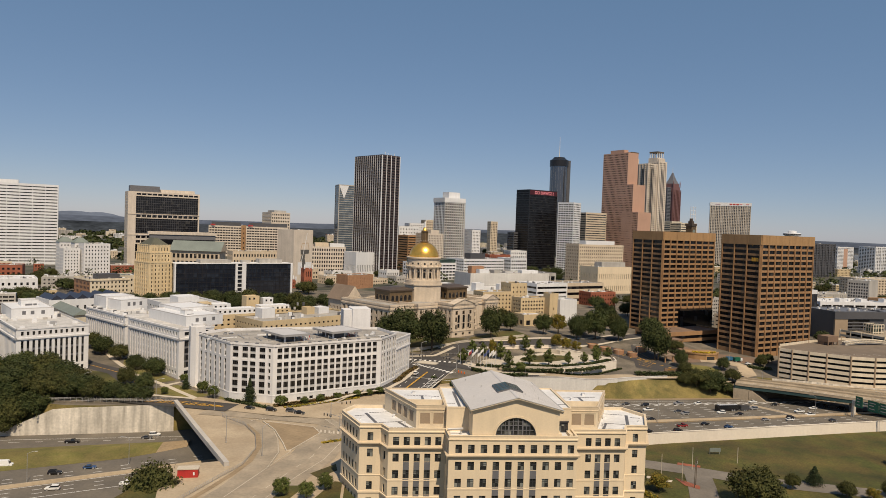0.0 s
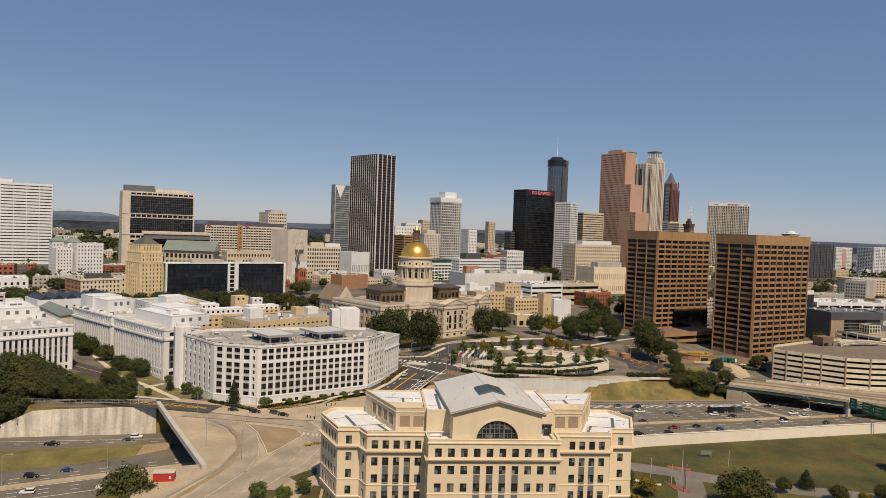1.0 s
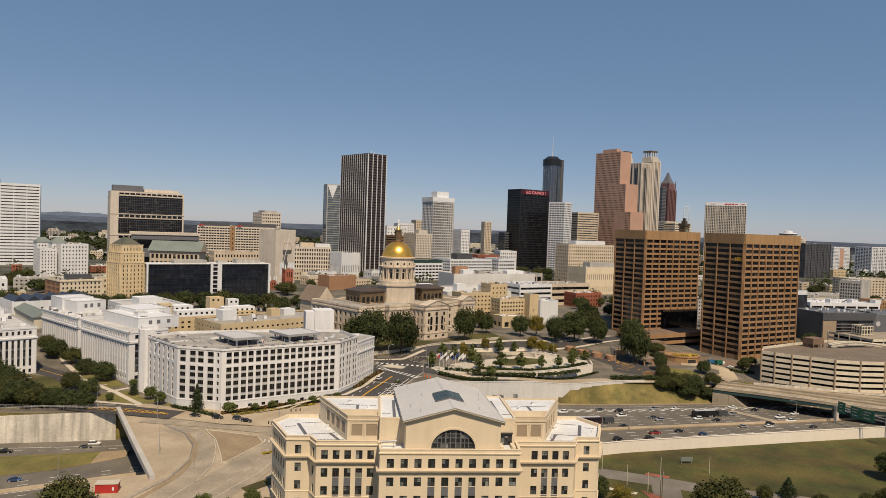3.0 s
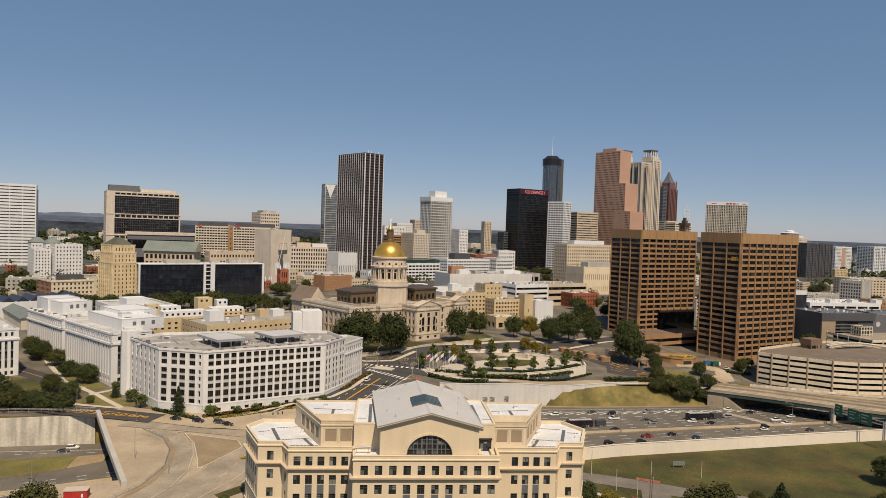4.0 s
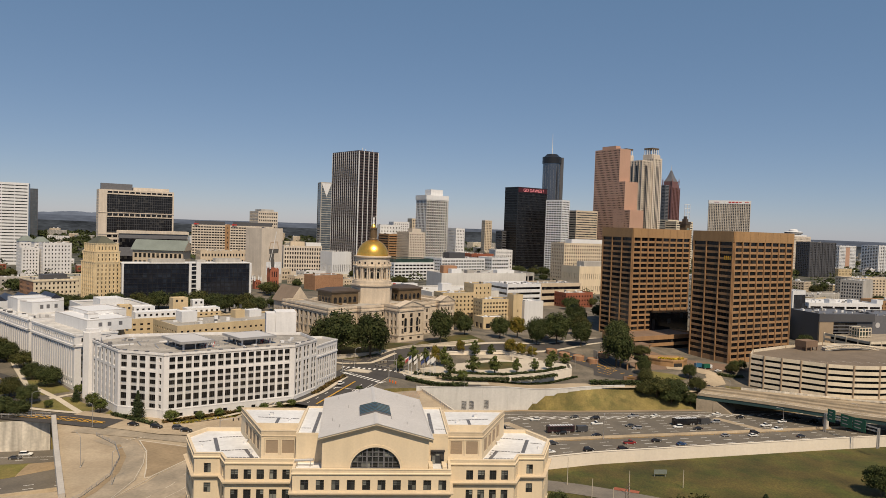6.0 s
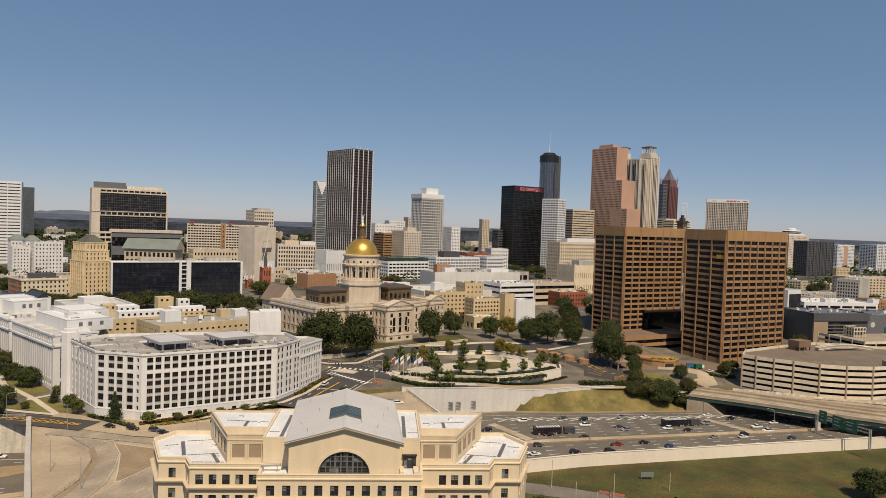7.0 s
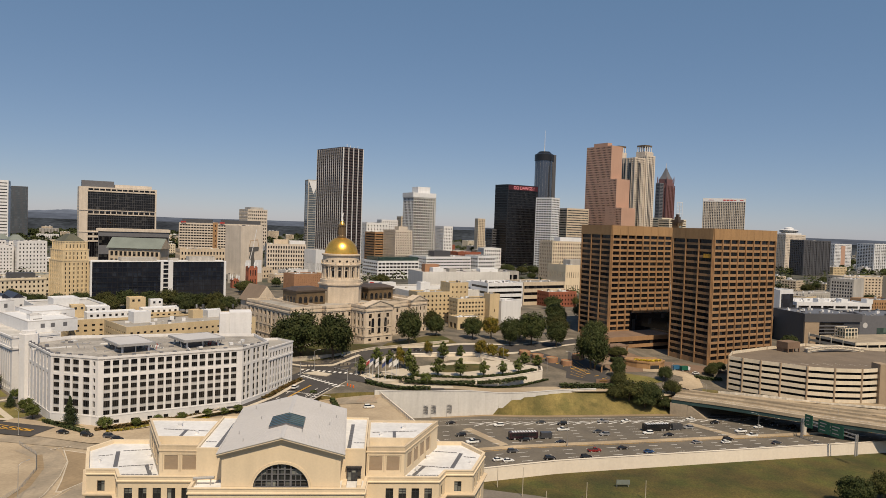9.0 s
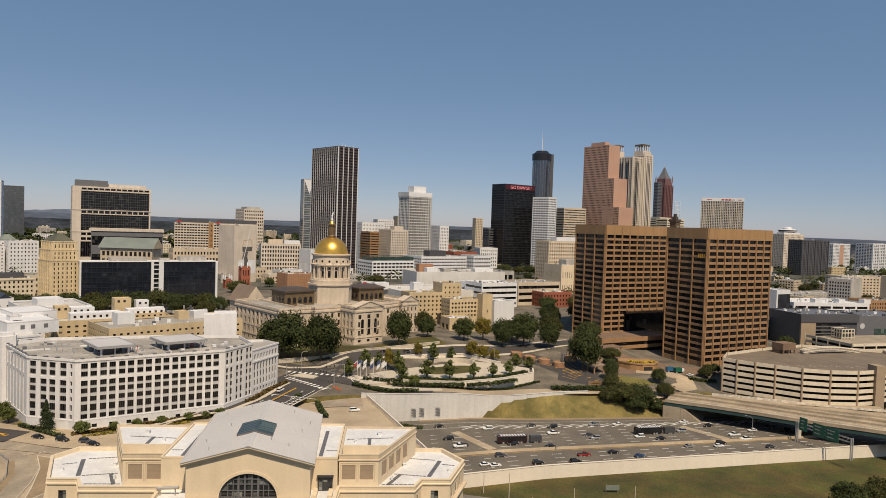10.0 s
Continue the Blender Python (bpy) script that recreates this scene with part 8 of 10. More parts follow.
# curved lattice canopy over the garage roof
e = thing("roof_canopy", "pale curved lattice canopy on the garage roof", "canopy", (345, 445, 13))
top_pts = [(325 + 43 * k / 16, 446 + 8 * k / 16, 12.3 + 2.4 * math.sin(math.pi * min(1.0, 0.12 + k / 18))) for k in range(17)]
for o in (0.0, 3.6):
    for dz in (0.0, 1.6):
        g = Geo()
        g.tube([(x, y - o, z + dz) for x, y, z in top_pts], 0.22)
        part("chord", g, [M_GARAGE], e)
for k in range(16):
    (x0, y0, z0_), (x1, y1, z1_) = top_pts[k], top_pts[k + 1]
    g = Geo()
    g.hexa([(x0, y0 - 3.4, z0_ - 0.9), (x1, y1 - 3.4, z1_ - 0.9), (x1, y1 - 0.2, z1_ - 0.9), (x0, y0 - 0.2, z0_ - 0.9), (x0, y0 - 3.4, z0_ + 1.4), (x1, y1 - 3.4, z1_ + 1.4), (x1, y1 - 0.2, z1_ + 1.4), (x0, y0 - 0.2, z0_ + 1.4)])
    part("canopy_panel", g, [M_GREY], e)
    g = Geo()
    g.rod((x0, y0 - 3.6, z0_), (x1, y1 - 3.6, z1_ + 1.6), 0.14, seg=4)
    g.rod((x0, y0 - 3.6, z0_ + 1.6), (x1, y1 - 3.6, z1_), 0.14, seg=4)
    part("brace", g, [M_GARAGE], e)
    if k % 4 == 0:
        g = Geo()
        g.rod((x0, y0, 11.5), (x0, y0, z0_), 0.25)
        part("leg", g, [M_GARAGE], e)
e = tower("office_tower", "small white and dark glass office tower", (425, 640), 23, 19, 20, 34.2, M_WHITE_PAINT, G_BLUE, 19, 5, 0.02, 0.02, M_ROOF_WHITE, z0=0)
a, b = block((425, 640), 23, 19, 20)[:2]
g = Geo()
ledge(g, along(a, b, 2, 0), along(a, b, 18.6, 0), 0, 31, 0.3, 0.1)
part("glazing", g, [G_BLUE], e, "dark blue glass front")
e = tower("parking_deck", "white parking deck with open sides", (448, 650), 5, 80, 40, 22.4, M_WHITE_PAINT, G_BLACK, 13, 3, 0.86, 0.42, M_ROOF_WHITE, z0=4)
for u in (0.30, 0.62, 0.97):
    roof_box(e, (448 + 78 * u, 652 + 7 * u), 5, 7, 7, 22, 26, M_WHITE_PAINT, "stair_head", "white stair head with openings")
e = tower("hospital_block", "grey concrete hospital block with one blank wall", (554, 720), 40, 40, 22, 40.5, M_GREY, G_DARK, 30, 1, 0.02, 0.02, M_ROOF_PALE, z0=2)
q = block((554, 720), 40, 40, 22)
for j in range(9):
    for u0, u1 in bays(22, 8, 0.5, 0.8):
        g = Geo()
        ledge(g, along(q[3], q[0], u0, 0), along(q[3], q[0], u1, 0), 8 + j * 3.5, 10 + j * 3.5, 0.08, -0.02)
        part("window", g, [G_DARK], e)
tower("hospital_block", "cream low hospital wing with stepped roof", (648, 868), 5, 90, 30, 35, M_BEIGE, G_DARK, 5, 8, 0.5, 0.45, M_ROOF_PALE, z0=4)
tower("hospital_block", "blank beige concrete hospital slab", (650, 760), 23, 60, 30, 42, M_BEIGE, G_DARK, 30, 1, 0.02, 0.1, z0=2)
tower("hospital_block", "brown brick hospital tower", (529, 660), 10, 40, 24, 25, M_BROWN, G_DARK, 3, 6, 0.4, 0.6, z0=2)
tower("office_block", "grey low-rise hospital wing building", (560, 830), 23, 120, 30, 14, M_GREY, G_DARK, 4, 6, 0.4, 0.5, z0=4)
tower("brick_block", "low red brick city block", (470, 800), 23, 50, 30, 26, M_BRICK, G_DARK, 5, 4, 0.4, 0.5, z0=3)
tower("office_block", "white balcony block behind the brown tower", (402, 700), 23, 16, 30, 44, M_WHITE_PAINT, G_DARK, 4, 7, 0.6, 0.5, z0=2)

# the low city between: plain shops, stores and flats
rng = random.Random(11)
FILL_MATS = [M_BEIGE, M_WHITE_PAINT, M_GREY, M_BRICK, M_CREAM, M_WHITE, M_TAN, M_LIME, M_BEIGE, M_GREY]
ROOFS = [M_ROOF_GREY, M_ROOF_WHITE, M_ROOF_PALE, M_ROOF_GREY, M_ROOF_METAL]
made = 0
for k in range(1600):
    if made >= 260:
        break
    y = 600 + 2100 * rng.random() ** 1.6
    x = rng.uniform(-0.68, 0.86) * y + 30
    s = rng.uniform(9, 26) * (1 + y / 2600)
    if any(math.hypot(x - a, y - b) < r + s * 0.95 for a, b, r in FOOT):
        continue
    if y < 790 and -215 < x < 310 or 380 < x < 640 and y < 780:
        continue
    FOOT.append((x, y, s * 0.8))
    base = lift(x, y) - 1
    h = rng.choice((6, 8, 9, 11, 13, 16, 20)) * (1 + max(0, y - 900) / 3000)
    wall = rng.choice(FILL_MATS)
    pts = block((x - s * 0.4, y - s * 0.7), rng.choice((23, 30, 35, 20)), s * rng.uniform(0.8, 1.7), s * rng.uniform(0.6, 1.1))
    e = thing("low_building", "low flat-roofed city building with rows of dark windows", "building", (x, y, base), "low city blocks")
    g = Geo()
    for i in range(4):
        a, b = pts[i], pts[(i + 1) % 4]
        w = span(a, b)
        if i in (0, 3):
            facade(g, a, b, base - 3, base + h, bays(w, max(2, round(w / 4.5)), rng.choice((0.4, 0.5, 0.6, 0.85)), 0.8), floors(base + 0.8, base + h - 1, max(1, round(h / 3.8)), rng.choice((0.4, 0.5))), 0.3)
        else:
            facade(g, a, b, base - 3, base + h, [], [])
    part("facade", g, [wall], e)
    g = Geo()
    g.prism(inset(pts, 0.3), base, base + h - 0.5)
    part("glazing", g, [G_DARK], e)
    g = Geo()
    g.prism(inset(pts, 0.25), base + h - 0.45, base + h - 0.1)
    part("roof", g, [rng.choice(ROOFS)], e)
    for m_ in range(rng.choice((0, 0, 1, 2))):
        u, v = rng.uniform(0.2, 0.7), rng.uniform(0.2, 0.7)
        o = (pts[0][0] + (pts[1][0] - pts[0][0]) * u + (pts[3][0] - pts[0][0]) * v, pts[0][1] + (pts[1][1] - pts[0][1]) * u + (pts[3][1] - pts[0][1]) * v)
        g = Geo()
        g.prism(block(o, 25, rng.uniform(2, 6), rng.uniform(2, 4)), base + h - 0.2, base + h + rng.uniform(1.5, 3.5))
        part("roof_unit", g, [rng.choice((M_WHITE_PAINT, M_GREY, M_ROOF_METAL))], e)
    strew(pts, base + h - 0.1, crng.choice((2, 4, 7, 10)))
    made += 1

for pts, z in ((block((-105, 425), 33, 110, 34), 25.7), (block((-66, 397), 40, 72, 32), 26.0), (block((-146, 407), 44, 24, 54), 26.4), (block((-182.2, 360.1), 38, 34, 60), 25.3)):
    strew(pts, z, 22)
solid("rooftop_plant", CLUTTER, [M_WHITE_PAINT, M_STEEL, M_GREY, M_DARKGREY], "scattered air handlers and hatches on city roofs", "roof plant", "stuff")


# ---- trees ----
def leaf_mat(name, col, tint):
    m = mat(name, col, 0.75, 0.30, 0.35, 1.5, per=0.18, spec=0.2, tint=tint)
    return m


M_BARK = mat("grey_brown_bark", (0.10, 0.075, 0.05), 0.95, 0.2, 0.8, 4.0)
LEAVES = [leaf_mat("dark_oak_leaves", (0.031, 0.043, 0.013), (0.053, 0.061, 0.018)), leaf_mat("olive_leaves", (0.044, 0.050, 0.014), (0.068, 0.066, 0.019)), leaf_mat("dull_green_leaves", (0.040, 0.053, 0.017), (0.062, 0.071, 0.022)),
          leaf_mat("young_tree_leaves", (0.066, 0.089, 0.022), (0.104, 0.114, 0.029)), leaf_mat("yellow_autumn_leaves", (0.176, 0.121, 0.018), (0.104, 0.102, 0.018)), leaf_mat("pine_needles", (0.026, 0.041, 0.017), (0.041, 0.050, 0.018))]


def crown_geo(seed, r, h, z0, clumps, leaves, size, kind):
    """A crown of many small leaf blades, set in uneven clumps with gaps between them."""
    rng = random.Random(seed)
    g = Geo()
    centres = []
    for k in range(clumps):
        t = rng.uniform(0, 2 * math.pi)
        if kind == "cone":
            f = (k + 0.5) / clumps
            rr = r * (1 - f) * math.sqrt(rng.random()) * 1.0
            z = z0 + h * f
            cr = r * (0.42 * (1 - f) + 0.10)
        elif kind == "oval":
            f = rng.random()
            prof = math.sin(math.pi * (0.10 + 0.86 * f ** 0.8))
            rr = r * 0.9 * prof * math.sqrt(rng.random())
            z = z0 + h * (0.06 + 0.92 * f)
            cr = r * (0.14 + 0.20 * prof * rng.random())
        else:
            u = rng.uniform(-0.75, 1.0)
            s = math.sqrt(max(0.0, 1 - u * u))
            d = rng.uniform(0.45, 0.92)
            rr = r * s * d
            z = z0 + h * (0.46 + 0.46 * u * d)
            cr = r * rng.uniform(0.17, 0.30)
        centres.append((rr * math.cos(t), rr * math.sin(t), z, cr))
    for (cx, cy, cz, cr) in centres:
        for _ in range(leaves):
            d = Vector((rng.gauss(0, 1), rng.gauss(0, 1), rng.gauss(0, 0.9))).normalized()
            p = Vector((cx, cy, cz)) + d * cr * rng.uniform(0.45, 1.25)
            n = (d * 0.6 + Vector((cx, cy, (cz - z0 - h * 0.4))) * (0.5 / r) + Vector((rng.uniform(-0.9, 0.9), rng.uniform(-0.9, 0.9), rng.uniform(-0.4, 0.9)))).normalized()
            a = n.orthogonal().normalized()
            a = (Matrix.Rotation(rng.uniform(0, 6.28), 3, n) @ a) * size * rng.uniform(0.6, 1.35)
            b = n.cross(a) * rng.uniform(0.55, 0.9)
            g.poly([tuple(p - a), tuple(p - b * 0.8), tuple(p + a), tuple(p + b)])
    return g, centres


def make_tree(seed, r, h, leaf, clumps, leaves, size, label, kind="round"):
    trunk_h = h * {"round": 0.17, "oval": 0.22}.get(kind, 0.12)
    e = thing("tree", label, "tree", (0, 0, 0))
    g = Geo()
    rng = random.Random(seed)
    tr = h * 0.022 + 0.05
    top = Vector((rng.uniform(-0.2, 0.2), rng.uniform(-0.2, 0.2), h * 0.62))
    g.rod((0, 0, -0.6), (0, 0, trunk_h), tr * 1.35, tr, 8)
    g.rod((0, 0, trunk_h), tuple(top), tr, tr * 0.35, 7)
    cg, centres = crown_geo(seed, r, h - trunk_h * 0.75, trunk_h * 0.75, clumps, leaves, size, kind)
    for c in centres[: 9]:
        g.rod((0, 0, trunk_h + rng.uniform(0, h * 0.12)), (c[0] * 0.8, c[1] * 0.8, c[2]), tr * 0.42, tr * 0.1, 5)
    part("trunk", g, [M_BARK], e)
    part("crown", cg, [leaf], e)
    return e


TREE_KINDS = [make_tree(1, 5.0, 9.0, LEAVES[0], 130, 76, 0.25, "large dark green oak on the street edge"), make_tree(2, 5.0, 8.6, LEAVES[1], 120, 76, 0.25, "broad olive green shade tree"), make_tree(3, 5.0, 9.6, LEAVES[2], 116, 76, 0.25, "dull green spreading street tree"),
              make_tree(4, 5.0, 11.0, LEAVES[3], 70, 64, 0.32, "young green street tree in paving"), make_tree(5, 5.0, 12.0, LEAVES[4], 70, 64, 0.32, "young tree turning autumn yellow"), make_tree(6, 4.2, 13.0, LEAVES[5], 80, 70, 0.30, "dark pointed conifer on a lawn", "cone"),
              make_tree(7, 3.4, 10.0, LEAVES[3], 52, 50, 0.30, "slender young green tree on the park terrace", "oval")]
TREE_SIZE = [(5.0, 9.0), (5.0, 8.6), (5.0, 9.6), (5.0, 11.0), (5.0, 12.0), (4.2, 13.0), (3.4, 10.0)]
FIRST = [True] * 7


def plant(x, y, h, r, k, z=None, spin=None):
    h, r = h * 1.12, r * 1.15
    r0, h0 = TREE_SIZE[k]
    m = Matrix.Translation((x, y, (land(x, y) if z is None else z))) @ Matrix.Rotation((x * 1.7 + y * 0.9) % 6.28 if spin is None else spin, 4, "Z") @ Matrix.Diagonal((r / r0, r / r0 * (0.92 + ((x * 7) % 1) * 0.16), h / h0, 1))
    if FIRST[k]:
        FIRST[k] = False
        TREE_KINDS[k].matrix_basis = m
        return TREE_KINDS[k]
    o = TREE_KINDS[k]
    c = copy_thing(o, Matrix.Identity(4))
    c.matrix_basis = m
    return c


def grove(text):
    for item in text.split(";"):
        x, y, h, r, k = (float(v) for v in item.split(","))
        plant(x, y, h, r, int(k))


# round the capitol and along the park
grove("17,432,25,12,0; 35,430,24,10,0; 6,440,18,7,2; 79,466,21,7.4,0; 98,494,12.8,5.5,0; 122,490,14.1,6.3,0; 136,500,15.1,5.5,4; 147,488,17.1,6.6,0; 162,491,20.6,9.2,0; 177,483,15.6,6.3,0; 189,445,23.9,8.7,0; 203,580,14.6,6.1,0; 201,430,11.3,4.0,2; 195,411,8,4.5,1; 222,403,8,4.4,1; 265,443,6,3,2; 270,443.5,6,3,2")
grove("90,446,8.9,2.8,4; 99,445,9.3,3.1,6; 110,450,7.0,2.7,6; 123,456,10.6,3.8,4; 130,455,9.3,3.5,4; 137,455,7.7,3.3,4; 149,448,7.4,3.2,6; 156,445,6.9,3.2,6; 73,422,12.4,2.7,4; 78,421,11.3,3.0,6; 80,404,10.5,2.8,6; 60,422,8.7,3.4,6; 67,424,7.6,2.7,6; 52,404,8.3,3.0,6; 86,397,6.4,2.8,3; 214,468,7,5,1; 208,500,14,8,2; 158,512,13,7,0; 96,520,13,6,1")
for tx, ty, th, tr in ((93, 404.5, 8.2, 4.2), (105, 404.5, 8.2, 3.6), (118, 407, 6.8, 2.9), (129, 411, 6.2, 2.9), (139, 417, 6.4, 3.0)):
    plant(tx, ty, th * 1.08, tr * 0.95, 6, 3.0)
grove("-150,313,12,7,0; -158,311,12,7,1; -165,314,13,8,2; -173,318,13,8,0; -146,318,12,7,1; -182,312,13,8,1; -190,318,13,8,2; -200,314,12,8,0; -162,306,9,5,1; -172,304,10,6,2; -182,300,11,7,0")
# bank by the overpass
grove("196,397,10,7,1; 206,396,11,7.5,0; 214,393,6,4,2; 203,393,8,6,2; 188,397,6,4,1; 227,424,8,4,2; 261,438,6,3.4,1")
# planting before the white offices
grove("-43,315,5.0,2.6,3; -33,319.5,3.4,1.8,3; -26,323.5,3.6,1.9,3; -18,328,3.4,1.8,3; -9,333,3.6,1.9,3; -3,336.5,3.2,1.7,3; 2,340,3.6,2.0,3; -58,319,10.5,2.4,5; -84,338,6,2.6,3; -77,329,6,2.6,3")
# woods over the western trench
grove("-164,320,13,8,0; -149,320,12,8,1; -140,322,10.5,7.5,2; -133,324,9.5,7,0; -127,321,8.5,6,1; -120,322,8,5.5,0; -113,321,7.5,5,2; -106,320.5,6.5,4.4,0; -116,326,6,4.5,1; -166,331,13,8,2; -159,342,14,8,1; -150,338,12,8,0; -142,334,10,7,1; -180,365,12,7,0; -166,358,12,7,2; -191,350,13,7,1; -205,340,13,8,0; -185,338,13,8,1; -176,348,13,8,2; -200,325,12,7,2; -181,320,12,7,1")
grove("-162,416,10,6,0; -147,404,8.5,5.2,1; -130,379,8,4.6,2; -117,367,9,5.6,0; -123,346,9,4.6,1; -112,340,8,4.4,2; -172,428,9,5,1; -98,357,4.5,2,3; -94,345,5,2,5; -101,335,3.5,1.6,3")
# south side
plant(-70, 222, 16, 8, 1, FREEWAY_Z + 1.0)
grove("-28,211,6,2.4,3; -20,209,5.5,2.2,3; -15,216,5.5,2.2,3; 145,242,13,8.5,1; 153,251,11,4,1; 170,258,6,2.6,1; 182,262,7,3,5; 187,249,6,3.2,1; 214,247,9,5,1; 240,280,11,6,0; 258,288,10,6,1; 196,246,5,2.6,4; 206,250,6,3,1; 106,262,8,4,2; 113,256,7,4,4")
# band of trees before the glass block and about the city
grove("-175,600,13,8,0; -160,606,13,8,1; -146,612,14,9,2; -130,618,13,8,0; -116,622,14,9,1; -100,612,13,8,2; -86,604,13,8,0; -72,600,14,8,1; -60,590,12,7,2; -48,600,12,7,0; -150,590,12,7,1; -120,594,13,8,0; -90,588,12,7,2; -66,575,11,6,1; -215,600,11,6,0; -228,612,10,6,1; -40,580,10,6,2")
grove("-262,582,11,8,0; -275,588,12,8,1; -290,600,12,8,2; -246,600,10,7,0; -300,615,12,8,1; -312,625,12,8,2; -240,575,9,6,2; -222,600,11,8,0; -232,612,11,8,1; -208,598,11,7,2; -196,604,11,7,0; -184,612,11,7,1; -300,700,11,8,0; -285,712,11,8,1; -318,720,11,8,2; -335,735,11,8,0; -270,735,10,7,1; -300,760,10,7,2; -345,770,11,8,0; -330,600,12,8,0; -345,615,12,8,1; -318,612,12,8,2; -300,640,10,6,0; -360,640,12,7,1; -380,620,12,8,0; -400,650,12,8,2; -420,690,12,8,1; -440,720,12,8,0; -350,740,11,7,1; -320,760,11,7,2; -300,780,11,7,0; -270,730,11,7,1; -390,760,11,7,2; -250,770,11,7,0; -470,740,12,8,1; -250,640,9,5,0")
grove("300,1130,14,10,0; 280,1120,13,9,1; 320,1120,13,9,2; 250,1140,13,9,0; 340,1110,13,9,1; 265,1150,13,9,2; 232,700,9,5,0; 250,706,10,6,1; 214,640,11,6,2; 205,600,12,7,0; 232,612,12,7,1; 250,590,11,6,2; 196,560,13,7,0; 190,530,13,7,1; 330,620,11,7,0; 350,600,11,7,1; 345,540,10,6,2; 362,520,9,6,0; 356,480,9,5,1; 520,900,12,8,0; 560,930,12,8,1; 480,880,12,8,2; 600,960,12,8,0; 640,930,12,8,1; 440,840,11,7,0; 700,1000,12,8,2; 430,760,10,6,1")
rng = random.Random(21)
n_far = 0
for k in range(900):
    if n_far >= 120:
        break
    y = 640 + 1500 * rng.random() ** 1.3
    x = rng.uniform(-0.68, 0.86) * y + 30
    r = rng.uniform(5, 9)
    if any(math.hypot(x - a, y - b) < q + r * 0.6 for a, b, q in FOOT):
        continue
    n_far += 1
    plant(x, y, rng.uniform(9, 14), r, rng.choice((0, 1, 2)))


def woods(name, label, seed, count, y0, y1, xa, xb, size, mat_):
    """Far woods: clumps of leaf blades without number."""
    rng = random.Random(seed)
    g = Geo()
    for _ in range(count):
        y = rng.uniform(y0, y1)
        x = rng.uniform(xa, xb) * y + 30
        if any(math.hypot(x - a, y - b) < q for a, b, q in FOOT):
            continue
        z = lift(x, y)
        h, r = rng.uniform(9, 15), rng.uniform(6, 12)
        for _ in range(46):
            d = Vector((rng.gauss(0, 1), rng.gauss(0, 1), abs(rng.gauss(0.2, 0.9)))).normalized()
            p = Vector((x + d.x * r, y + d.y * r * 0.7, z + h * (0.25 + 0.75 * d.z * rng.uniform(0.7, 1.05))))
            a = Vector((rng.uniform(-1, 1), rng.uniform(-1, 1), rng.uniform(-0.5, 0.5))).normalized() * size * rng.uniform(0.6, 1.4)
            n = (d + Vector((0, 0, 0.4))).normalized()
            b = n.cross(a)
            g.poly([tuple(p - a), tuple(p - b), tuple(p + a), tuple(p + b)])
    solid(name, g, [mat_], label, "woods", "stuff")


woods("woodland", "belt of dark trees across the far city", 31, 900, 1250, 3300, -0.72, 0.9, 3.0, LEAVES[0])
woods("woodland", "dark wooded suburbs west of the city", 33, 800, 1500, 3300, -0.72, -0.05, 3.4, LEAVES[0])
woods("woodland", "scattered dull green trees between city roofs", 32, 420, 680, 1500, -0.72, 0.88, 1.6, LEAVES[2])


# ---- hedges, lawns and the park ----
def patch(name, pts, up, mat_, label, kind="structure", n=10):
    """A piece of ground cover draped over the land, from a four-cornered outline."""
    g = Geo()
    (ax, ay), (bx, by), (cx, cy), (dx, dy) = pts

    def at(u, v):
        x = (ax * (1 - u) + bx * u) * (1 - v) + (dx * (1 - u) + cx * u) * v
        y = (ay * (1 - u) + by * u) * (1 - v) + (dy * (1 - u) + cy * u) * v
        return (x, y, land(x, y) + up)

    for i in range(n):
        for j in range(n):
            g.poly([at(i / n, j / n), at((i + 1) / n, j / n), at((i + 1) / n, (j + 1) / n), at(i / n, (j + 1) / n)])
    return solid(name, g, [mat_], label, "grass" if mat_ in (M_GRASS, M_DRY, M_MOWN) else "ground", kind)


patch("lawn", [(-20, 415), (38, 432), (62, 462), (-10, 470)], 0.10, M_GRASS, "shaded lawn under the capitol oaks")
patch("lawn", [(60, 450), (110, 476), (100, 500), (66, 470)], 0.10, M_GRASS, "green lawn before the capitol")
patch("lawn", [(-230, 318), (-93, 320), (-93, 324), (-230, 346)], 0.08, M_GRASS, "dark lawn under the trees above the trench")
patch("lawn", [(-225, 346), (-130, 337), (-125, 366), (-225, 400)], 0.08, M_GRASS, "lawn between trees and a curving street")
patch("lawn", [(-116, 338), (-84, 328), (-80, 334), (-100, 352)], 0.09, M_MOWN, "lawn beside the avenue")
patch("lawn", [(-138, 380), (-112, 352), (-103, 360), (-145, 405)], 0.09, M_MOWN, "lawn beside the marble building")
patch("lawn", [(-74, 326), (-48, 309), (-46, 314), (-74, 333)], 0.09, M_MOWN, "narrow lawn before the white offices")
patch("lawn", [(-48, 309), (8, 345), (4, 351), (-47, 316)], 0.09, M_MOWN, "narrow lawn and flower bed before the white offices")
patch("lawn", [(9, 352), (24, 385), (20, 388), (4, 356)], 0.09, M_MOWN, "strip of lawn beside the avenue")
patch("lawn", [(196.5, 410), (225.5, 423), (219.5, 431), (207.5, 438)], 0.10, M_MOWN, "bright lawn before the brown towers")
patch("pavement", [(200, 440), (262, 440), (266, 456), (200, 500)], 0.07, M_TERRA2, "brick-coloured forecourt before the brown towers")
patch("road_lot", [(169, 427), (184, 419), (199, 443), (183, 474)], 0.13, M_ASPHALT, "dark asphalt car park before the brown towers", n=8)
